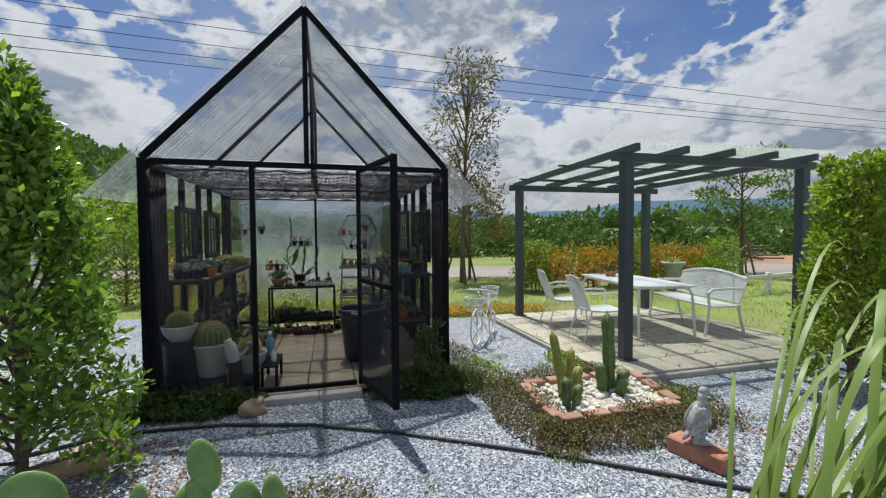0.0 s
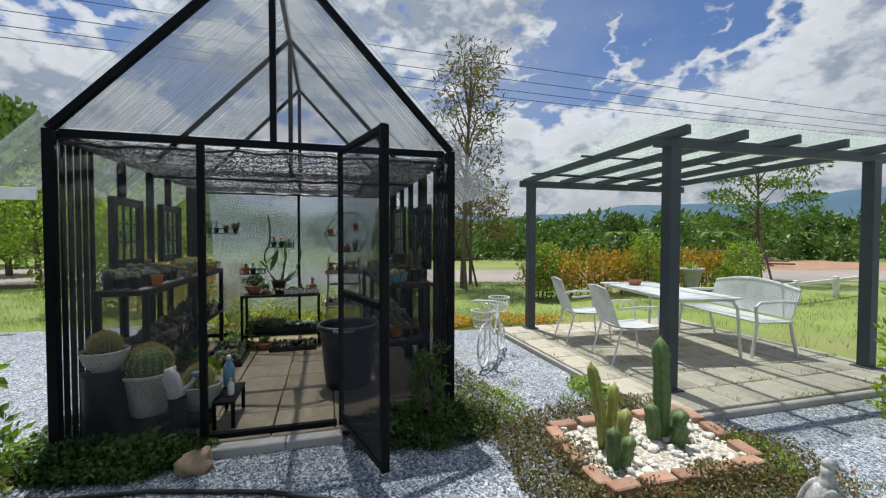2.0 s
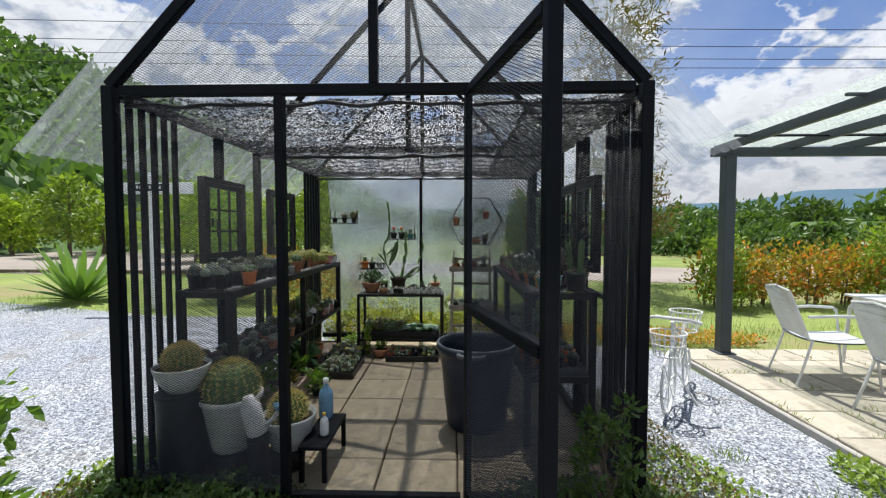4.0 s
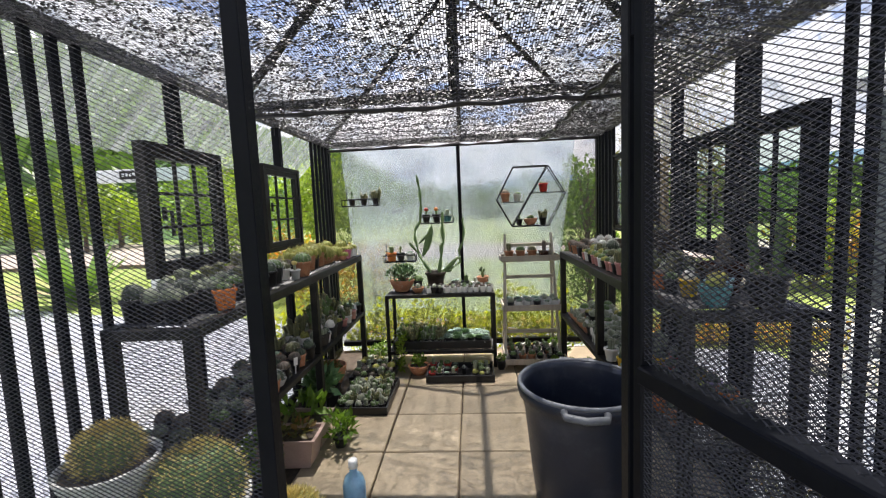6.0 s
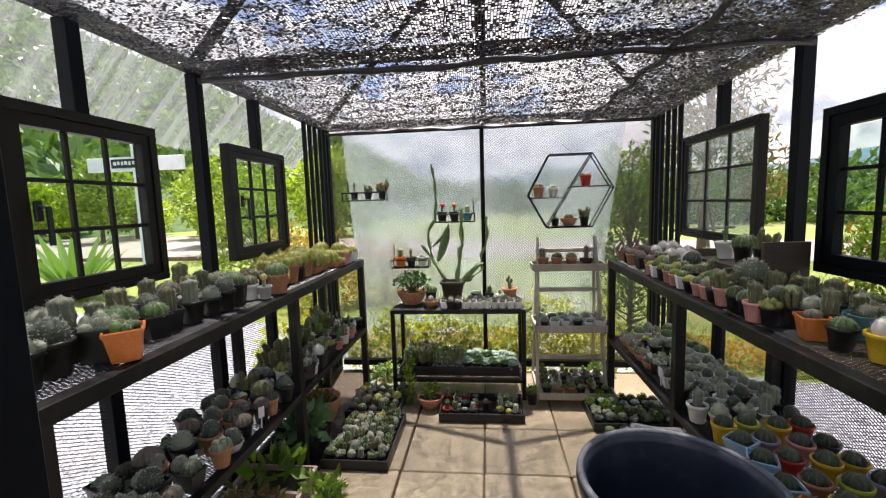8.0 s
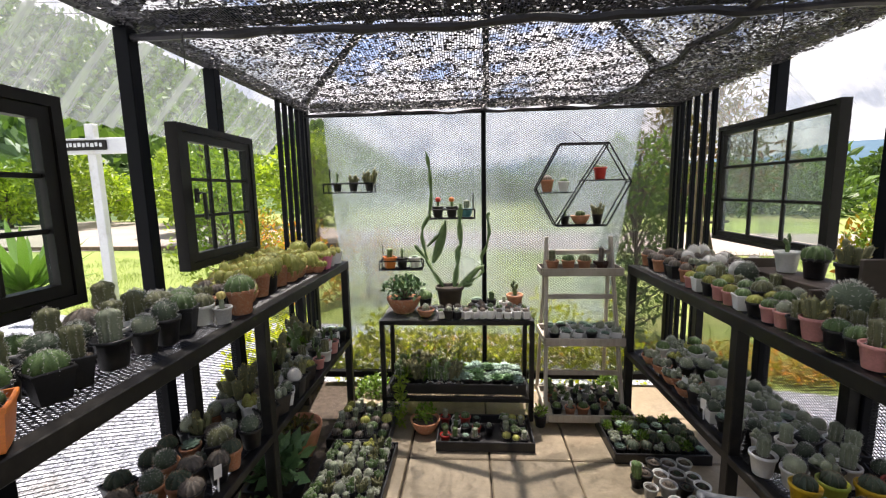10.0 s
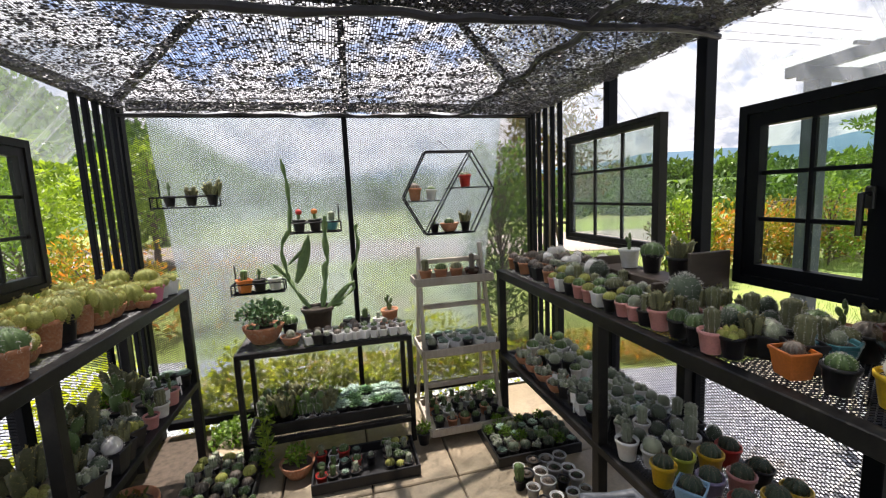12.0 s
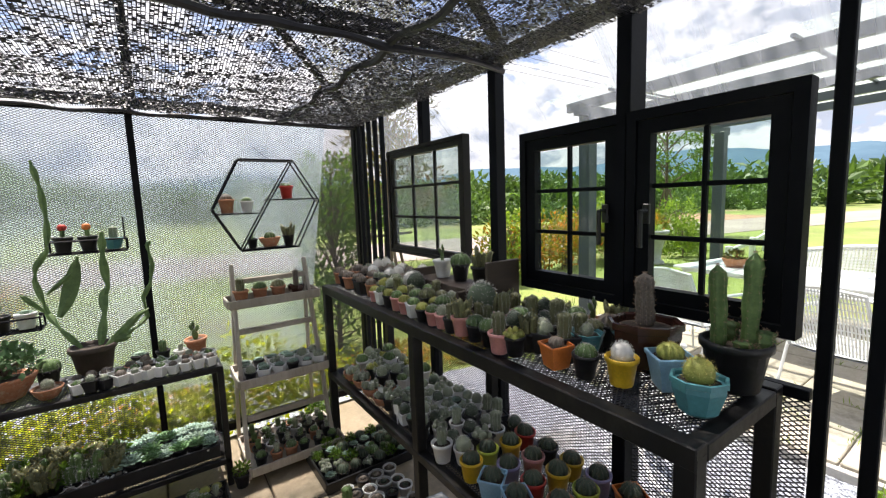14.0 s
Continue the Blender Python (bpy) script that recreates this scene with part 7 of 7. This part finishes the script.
fill(-0.12, 0.2, 2.9, 2.92, TT, 6, 1, ["clay", "white_square"], ["brown_ball", "white_ball"], 0.050, OTB, 0.9, 0.004)


def climbing_cactus():
    t = thing("climbing_cactus", "dark pot with long flat climbing cactus stems tied to the mesh", "potted plant", at=pose(-0.27, 2.89, TT + 0.001))
    part("pot", pot_shape("round")[0].moved(Matrix.Diagonal((0.19, 0.19, 0.17, 1))), PLANK_BROWN, t, "", True)
    part("soil", Shape().lathe([(0.085, 0.138), (0.05, 0.146)], 12), SOIL, t)
    # path, half width at the joints' swelling, swellings a metre
    stems = [([(-0.04, 0.02, 0.14), (-0.12, 0.08, 0.24), (-0.17, 0.14, 0.32), (-0.205, 0.16, 0.49), (-0.195, 0.16, 0.56), (-0.145, 0.165, 0.64), (-0.13, 0.165, 0.78), (-0.137, 0.165, 0.95), (-0.16, 0.165, 1.09)], 0.015, 6.5),
             ([(-0.17, 0.14, 0.32), (-0.23, 0.12, 0.4), (-0.255, 0.12, 0.435)], 0.012, 5.0),
             ([(-0.125, 0.12, 0.3), (-0.09, 0.14, 0.38), (-0.06, 0.15, 0.48), (-0.03, 0.15, 0.6)], 0.034, 3.2),
             ([(-0.165, 0.13, 0.42), (-0.11, 0.14, 0.47), (-0.06, 0.15, 0.52)], 0.012, 6.0),
             ([(0.03, 0.02, 0.14), (0.055, 0.1, 0.3), (0.055, 0.14, 0.385), (0.078, 0.15, 0.425), (0.07, 0.15, 0.56), (0.08, 0.15, 0.72)], 0.021, 6.0),
             ([(0.06, 0.02, 0.15), (0.14, 0.06, 0.17), (0.2, 0.12, 0.2), (0.234, 0.16, 0.23), (0.225, 0.17, 0.34), (0.264, 0.17, 0.41), (0.284, 0.17, 0.52), (0.27, 0.17, 0.63), (0.285, 0.17, 0.655)], 0.013, 6.5),
             ([(0.06, 0.0, 0.15), (0.14, 0.04, 0.21), (0.2, 0.1, 0.26), (0.245, 0.13, 0.28)], 0.02, 4.0), ([(0.05, -0.02, 0.14), (0.1, -0.02, 0.17), (0.16, 0.0, 0.17)], 0.02, 5.0)]
    for path, wide, beat in stems:
        p = [Vector(a) for a in path]
        line = []
        for i in range(len(p) - 1):
            line += [p[i].lerp(p[i + 1], q / 6) for q in range(6)]
        line.append(p[-1])
        pts, run = [], 0.0
        for i, c in enumerate(line):
            run += (c - line[max(i - 1, 0)]).length
            w = wide * (0.35 + 0.65 * abs(math.sin(run * beat * math.pi))) * (1 if i < len(line) - 2 else 0.5)
            d = (line[min(i + 1, len(line) - 1)] - line[max(i - 1, 0)]).normalized()
            sd = d.cross(Vector((0, 1, 0))).normalized() * w
            pts += [c - sd, c + Vector((0, -0.007, 0)), c + sd, c + Vector((0, 0.007, 0))]
        n = len(line)
        s = Shape().add(pts, [(4 * i + j, 4 * i + (j + 1) % 4, 4 * i + 4 + (j + 1) % 4, 4 * i + 4 + j) for i in range(n - 1) for j in range(4)] + [(0, 1, 2, 3), (4 * n - 1, 4 * n - 2, 4 * n - 3, 4 * n - 4)])
        part("stem", s, CACTUS_GREEN, t)


climbing_cactus()

# wire shelves on the back wall
INW = "in wire basket"
for k, pl in enumerate(("pads", "castle", "castle")):
    potted("black", pl, -1.1 + 0.12 * k, 3.25, 1.507, 0.07, INW, 1.3 + 0.5 * (k == 2))
for k, (po, pl) in enumerate((("black", "red_graft"), ("black", "orange_graft"), ("teal", "grey_column"))):
    potted(po, pl, -0.36 + 0.105 * k, 3.25, 1.307, 0.085, INW, 0.9)
for k, (po, pl) in enumerate((("orange", "green_column"), ("black", "pads"), ("white", "rosette"))):
    potted(po, pl, -0.73 + 0.095 * k, 3.25, 0.932, 0.085, INW, 0.95)
INH = "on hexagon shelf"
potted("clay", "brown_ball", 0.43, 3.25, 1.477, 0.092, INH, 0.85)
potted("white", "green_ball", 0.545, 3.25, 1.477, 0.078, INH, 0.8)
potted("red", "green_cluster", 0.8, 3.25, 1.56, 0.09, INH, 0.8)
potted("clay_bowl", "green_ball", 0.67, 3.25, 1.245, 0.13, INH, 0.6)
potted("black", "pads", 0.56, 3.25, 1.245, 0.065, INH, 0.9)
potted("black", "castle", 0.79, 3.25, 1.245, 0.075, INH, 1.4)

# ladder trays
ONR = "in ladder rack"
for k, (po, pl) in enumerate((("clay", "olive_column"), ("clay", "green_ball"), ("clay", "olive_ball"), ("brown", "tan_column"))):
    potted(po, pl, 0.43 + 0.108 * k, 3.02, 0.938, 0.088 + 0.01 * (k == 3), ONR, 1.0)
fill(0.42, 0.82, 2.85, 3.04, 0.508, 6, 3, ["white_square", "black", "white_square"], ["rosette", "white_ball", "rosette", "grey_cluster"], 0.062, ONR, 1.15, 0.006)
fill(0.42, 0.82, 2.72, 3.0, 0.063, 6, 4, ["clay", "black", "white", "black"], ["green_column", "grey_column", "twins", "green_ball"], 0.070, ONR, 0.85, 0.006)


# ---- things on the floor ----
def seed_tray(x0, x1, y0, y1, label, z=0.0, h=0.06):
    t = thing("plant_tray", label, "tray", "black plant trays", pose(0, SHIFT, z))
    part("tray_base", Shape().box(((x0 + x1) / 2, (y0 + y1) / 2, 0.006), (x1 - x0 - 0.02, y1 - y0 - 0.02, 0.01), 0.003), BLACK_PLASTIC, t)
    for y in (y0, y1):
        part("tray_side", Shape().box(((x0 + x1) / 2, y, h / 2 + 0.002), (x1 - x0 + 0.012, 0.012, h), 0.004), BLACK_PLASTIC, t)
    for x in (x0, x1):
        part("tray_side", Shape().box((x, (y0 + y1) / 2, h / 2 + 0.002), (0.012, y1 - y0 - 0.014, h - 0.003), 0.004), BLACK_PLASTIC, t)


INT = "in black tray"
seed_tray(-0.33, 0.23, 2.42, 2.72, "black plastic tray with small cactus pots on the slabs")
fill(-0.29, -0.1, 2.47, 2.67, 0.014, 4, 3, ["black_square", "white_square", "black", "red"], ["green_column", "grey_column", "green_ball", "rosette"], 0.062, INT, 0.9, 0.006)
fill(0.08, 0.18, 2.47, 2.67, 0.014, 3, 4, ["black_square", "black"], ["gold_ball", "grey_column", "green_cluster"], 0.058, INT, 1.0, 0.006)
potted("black", "white_ball", -0.02, 2.58, 0.014, 0.059, INT, 0.7)
seed_tray(-0.93, -0.56, 1.88, 2.4, "black plastic tray packed with pale ball cacti")
fill(-0.89, -0.6, 1.93, 2.35, 0.014, 6, 8, ["black"], ["white_ball", "grey_cluster", "castle", "gold_cluster", "white_ball", "twins", "grey_column", "green_cluster"], 0.056, INT, 1.2, 0.006)
seed_tray(-0.98, -0.62, 2.42, 2.84, "black plastic tray packed with dark ball cacti")
fill(-0.94, -0.66, 2.47, 2.79, 0.014, 5, 6, ["black"], ["brown_ball", "grey_column", "green_ball", "dark_ball", "gold_ball"], 0.06, INT, 1.1, 0.006)
seed_tray(0.66, 1.16, 2.34, 2.7, "black plastic tray with dark succulents and a green column cactus")
fill(0.7, 1.12, 2.39, 2.66, 0.014, 7, 5, ["black"], ["rosette", "dark_ball", "leafy", "green_ball", "grey_cluster"], 0.060, INT, 1.2, 0.006)
for k in range(4):
    potted("black", "green_column", 0.93 + 0.05 * k, 2.44 + 0.04 * (k % 2), 0.014, 0.059, INT, 1.0)
seed_tray(-0.66, 0.22, 2.78, 3.08, "long black tray full of blue-green succulents on the table shelf", 0.168, 0.07)
fill(-0.62, -0.24, 2.88, 3.05, 0.182, 7, 4, ["black"], ["leafy", "castle", "twins", "green_rosette"], 0.060, INT, 2.0, 0.01)
fill(-0.22, 0.18, 2.84, 3.05, 0.182, 7, 4, ["black"], ["rosette", "rosette", "rosette", "green_rosette"], 0.068, INT, 1.7, 0.008)
for k in range(4):
    for j in range(2):
        potted("white_square", "brown_ball", -0.4 + 0.062 * k, 2.81 + 0.058 * j, 0.182, 0.046, INT, 0.6)
potted("white", "rosette", 0.17, 2.8, 0.182, 0.050, INT, 0.9)
ONF = "on slab floor"
potted("clay_bowl", "leafy", -0.42, 2.62, 0.001, 0.180, ONF, 0.75)
fill(0.74, 0.98, 2.0, 2.26, 0.002, 4, 4, ["grey", "black", "white"], ["brown_ball", "dark_ball"], 0.070, ONF, 0.45, 0.008)
potted("black", "green_column", 0.7, 2.16, 0.002, 0.059, ONF, 1.6)
potted("black", "leafy", 0.31, 2.7, 0.002, 0.084, ONF, 1.1)


def plant_label(x, y, z, lean, turn):
    """A white card on a thin stake."""
    t = thing("plant_label", "small blank white plant label stuck in a pot", "label", "white plant labels", pose(x, y + SHIFT, z, lean, 0, turn))
    part("card", Shape().box((0, 0, 0.075), (0.026, 0.0016, 0.05), 0.0006), WHITE_PLASTIC, t)
    part("stake", Shape().box((0, 0, 0.026), (0.006, 0.002, 0.056), 0.0006), WHITE_PLASTIC, t)


for x, y, z, lean, turn in ((-0.985, 1.42, LL, 6, 55), (-1.02, 1.05, LL, -8, 40), (-0.99, 2.14, LL, 4, 60), (-1.0, 2.6, LL, 10, 50), (-0.985, 2.75, LL, -5, 62), (0.9, 1.98, RL, 6, -60), (0.91, 2.18, RL, -5, -50)):
    plant_label(x, y, z, lean, turn)


def wide_clay_pot():
    t = thing("clay_bowl", "wide terracotta bowl with low succulents on the floor", "plant pot", at=pose(-1.12, 2.33 + SHIFT, 0.002))
    part("pot", pot_shape("bowl")[0].moved(Matrix.Diagonal((0.27, 0.27, 0.42, 1))), TERRACOTTA, t, "", True)
    part("soil", Shape().lathe([(0.12, 0.172), (0.08, 0.178)], 16), SOIL, t)
    s = Shape()
    leaf_cloud(s, (0, 0, 0.18), (0.1, 0.1, 0.03), 160, 0.04, 0.2)
    part("plant", s, LEAF_RUSTY, t)


wide_clay_pot()


def trailing_plant():
    t = thing("trailing_succulent", "trailing green succulent hanging from the table tray", "plant", at=pose(-0.6, 2.72 + SHIFT, 0.2))
    st = Shape().tube([(0, 0.03, 0.1), (0.03, -0.02, 0.02), (0.02, -0.05, -0.1), (0.0, -0.05, -0.19)], 0.004, 5)
    part("stem", st, LEAF_BRIGHT, t)
    s = Shape()
    for q in range(16):
        leaf_cloud(s, (0.02, -0.04 * q / 10, 0.1 - 0.018 * q), (0.03, 0.03, 0.02), 12, 0.035, 0.3)
    part("foliage", s, LEAF_BRIGHT, t)


trailing_plant()


def planter_trough(x, y, rz, w, d, h, mat, label, leaf_mat, leaf, n, tall):
    t = thing("planter_trough", label, "planter", "planter troughs on the floor", pose(x, y + SHIFT, 0.002, 0, 0, rz))
    s = Shape().lathe([(0.42, 0), (0.5, 1), (0.53, 1), (0.53, 1.06), (0.48, 1.06), (0.47, 0.9)], 16, square=0.95)
    part("trough", s.moved(pose(0, 0, 0, 0, 0, 0) @ Matrix.Diagonal((w, d, h, 1))), mat, t)
    part("soil", Shape().box((0, 0, h * 0.9), (w * 0.9, d * 0.88, 0.01), 0.003), SOIL, t)
    f = Shape()
    leaf_cloud(f, (0, 0, h + tall * 0.45), (w * 0.48, d * 0.45, tall * 0.5), n, leaf, 0.2, 0.5, 0, 0.55)
    part("foliage", f, leaf_mat, t)


PALE_PINK = coloured("pale_pink_plastic", (0.5, 0.36, 0.31))
planter_trough(-1.03, 1.56, 0, 0.34, 0.19, 0.16, PALE_PINK, "pale pink plastic trough with broad green leaves", LEAF_MID, 0.1, 44, 0.1)
planter_trough(-1.04, 1.355, 2, 0.38, 0.2, 0.16, PALE_PINK, "pale pink plastic trough with small succulents", LEAF_RUSTY, 0.05, 90, 0.08)
planter_trough(-1.08, 2.02, 0, 0.22, 0.26, 0.12, BLACK_PLASTIC, "black plastic trough with spiky green rosettes", SUCCULENT_GREEN, 0.09, 150, 0.14)
for x, y, h in ((-0.77, 1.5, 0.2), (-0.8, 1.63, 0.13), (-1.06, 1.05, 0.4), (-1.1, 0.82, 0.36)):
    t = thing("leafy_plant", "small leafy green plant standing between the troughs", "plant", "plants between the troughs", pose(x, y + SHIFT, 0.002))
    s = Shape()
    leaf_cloud(s, (0, 0, h * 0.6), (0.06 + 0.15 * h, 0.06 + 0.15 * h, h * 0.5), int(500 * h), 0.055, 0.2, 0.5)
    part("foliage", s, LEAF_MID, t)
    part("pot", pot_shape("round")[0].moved(Matrix.Diagonal((0.09, 0.09, 0.07, 1))), BLACK_PLASTIC, t, "", True)


def big_bucket():
    t = thing("water_barrel", "large dark blue plastic tub with grey worn rim and handles", "tub", at=pose(0.57, 1.02 + SHIFT, 0.002))
    prof = [(0.2, 0.0), (0.215, 0.02), (0.235, 0.2), (0.262, 0.5), (0.268, 0.545), (0.288, 0.55), (0.294, 0.585), (0.285, 0.6), (0.268, 0.598), (0.258, 0.57), (0.248, 0.45), (0.21, 0.05), (0.1, 0.03)]
    part("body", Shape().lathe(prof, 40), NAVY_PLASTIC, t, "", True)
    part("rim", Shape().tube([(0.281 * math.cos(a), 0.281 * math.sin(a), 0.6) for a in np.linspace(0, 2 * math.pi, 49)], 0.011, 8, False), surf("scuffed_grey_plastic", (0.08, 0.09, 0.11), (0.2, 0.215, 0.24), 0.5, 0.0, 8, 70, 0.15, 0.001, 0.0), t, "scuffed grey rim", True)
    for a in (-1.75, 1.39):
        c, s = math.cos(a), math.sin(a)
        q = lambda r, u, z: (r * c - u * s, r * s + u * c, z)
        part("handle", Shape().tube([q(0.285, -0.085, 0.585), q(0.325, -0.08, 0.585), q(0.33, 0, 0.575), q(0.325, 0.08, 0.585), q(0.285, 0.085, 0.585)], 0.016, 8), surf("grey_plastic", (0.06, 0.07, 0.08), (0.16, 0.17, 0.19), 0.5, 0.0, 8, 70, 0.1, 0.001, 0.0), t, "grey moulded handle", True)


big_bucket()

# ---- pots at the front mesh ----
def big_pot(x, y, z, rim_r, h, kind, mat, cactus_r, body, spine, label, squash=0.95):
    t = thing("potted_cactus", label, "potted plant", at=pose(x, y, z))
    if kind == "tall":
        prof = [(rim_r * 0.62, 0), (rim_r * 0.66, 0.02), (rim_r * 0.95, h * 0.9), (rim_r * 1.03, h * 0.92), (rim_r * 1.04, h), (rim_r * 0.96, h), (rim_r * 0.9, h * 0.9)]
    else:
        prof = [(rim_r * 0.5, 0), (rim_r * 0.56, 0.01), (rim_r * 0.86, h * 0.5), (rim_r, h * 0.94), (rim_r * 1.02, h), (rim_r * 0.93, h), (rim_r * 0.88, h * 0.85)]
    part("pot", Shape().lathe(prof, 32), mat, t, "", True)
    part("soil", Shape().lathe([(rim_r * 0.9, h * 0.88), (rim_r * 0.4, h * 0.9)], 20), SOIL, t)
    b = Shape().ball((0, 0, h * 0.85 + cactus_r * 0.62), cactus_r, 84, 16, 21, 0.06, (1, 1, squash))
    part("stem", b, body, t, "", True)
    part("spine_coat", ridge_spines(b, 84, 4, 10, 0.03, 0.0032, (0, 0, h * 0.8)), spine, t)


big_pot(-0.93, 0.3, 0.12, 0.172, 0.32, "tall", WHITE_PLASTIC, 0.15, CACTUS_GREEN, SPINE_GOLD, "golden barrel cactus in a large white pot behind the mesh", 1.0)
big_pot(-1.17, 0.22, 0.49, 0.15, 0.15, "bowl", WHITE_PLASTIC, 0.09, CACTUS_GREEN, SPINE_GOLD, "ribbed cactus in a white round bowl behind the mesh", 0.9)
big_pot(-0.585, 0.3, 0.12, 0.16, 0.2, "bowl", GREY_CEMENT, 0.1, CACTUS_GREEN, SPINE_GOLD, "ribbed cactus in a grey round bowl beside the doorway", 1.0)
solid("black_drum", Shape().lathe([(0.16, 0), (0.165, 0.02), (0.175, 0.42), (0.18, 0.43), (0.18, 0.447), (0.16, 0.449)], 24).moved(pose(-1.17, 0.22, 0.0) @ Matrix.Diagonal((0.8, 0.8, 1.09, 1))), BLACK_PLASTIC, "black upturned drum holding a cactus bowl", "drum", smooth=True)
solid("black_drum", Shape().lathe([(0.16, 0), (0.165, 0.02), (0.17, 0.1), (0.15, 0.118)], 24).moved(pose(-0.93, 0.3, 0.0) @ Matrix.Diagonal((0.85, 0.85, 1, 1))), BLACK_PLASTIC, "low black base holding the large white pot", "pot stand", smooth=True)


solid("pot_stand", Shape().lathe([(0.1, 0), (0.105, 0.02), (0.11, 0.1), (0.1, 0.118)], 24).moved(pose(-0.6, 0.3, 0.0)), BLACK_PLASTIC, "low black base holding the grey cactus bowl", "pot stand", smooth=True)


def low_stool():
    t = thing("low_stool", "low black metal stool just inside the doorway", "stool", at=pose(-0.385, 0.34, 0.002))
    part("stool_top", Shape().box((0, 0, 0.199), (0.16, 0.44, 0.022), 0.006), BLACK_STEEL, t)
    for x in (-0.065, 0.065):
        for y in (-0.2, 0.2):
            part("leg", Shape().box((x, y, 0.094), (0.026, 0.026, 0.188), 0.003), BLACK_STEEL, t)


low_stool()


def spray_bottle(x, y, z, r, h, mat, cap, label):
    t = thing("spray_bottle", label, "bottle", "bottles by the doorway", pose(x, y, z))
    part("bottle", Shape().lathe([(r * 0.95, 0), (r, 0.01), (r, h * 0.6), (r * 0.8, h * 0.72), (r * 0.35, h * 0.8), (r * 0.35, h * 0.9)], 18), mat, t, "", True)
    part("cap", Shape().lathe([(r * 0.42, h * 0.88), (r * 0.42, h), (r * 0.3, h * 1.02)], 12), cap, t, "", True)


BOTTLE_BLUE = coloured("blue_bottle_plastic", (0.22, 0.42, 0.6), 0.2)
spray_bottle(-0.42, 0.5, 0.212, 0.045, 0.25, BOTTLE_BLUE, WHITE_PLASTIC, "light blue plastic water bottle by the doorway")
spray_bottle(-0.36, 0.27, 0.212, 0.025, 0.13, WHITE_PLASTIC, YELLOW, "small white bottle with yellow cap by the doorway")


def watering_can():
    t = thing("watering_can", "white plastic watering can with blue rose beside the pot", "watering can", at=pose(-0.69, 0.13, 0.28))
    part("body", Shape().lathe([(0.05, 0), (0.055, 0.01), (0.055, 0.16), (0.03, 0.2), (0.028, 0.22)], 16).moved(pose(0, 0, 0, 0, -14, 0)), WHITE_PLASTIC, t, "", True)
    part("spout", Shape().tube([(0.03, 0, 0.04), (0.1, -0.02, 0.1), (0.13, -0.02, 0.15)], [0.014, 0.012, 0.012], 8), WHITE_PLASTIC, t)
    part("rose", Shape().lathe([(0.012, 0), (0.03, 0.03), (0.03, 0.04)], 12).moved(pose(0.13, -0.02, 0.14)), BOTTLE_BLUE, t, "light blue rose", True)


watering_can()
solid("pot_bracket", Shape().lathe([(0.045, 0), (0.05, 0.01), (0.058, 0.25), (0.062, 0.255), (0.062, 0.278), (0.05, 0.279)], 18).moved(pose(-0.69, 0.13, 0.0)), BLACK_PLASTIC, "black plastic pot turned over as a stand", "pot")
bush("corner_plant", "feathery green plant in front of the mesh corner", pose(1.12, -0.2, GZ), 0.66, 0.15, 900, 0.045, LEAF_DARK, 0.3, 0.012)
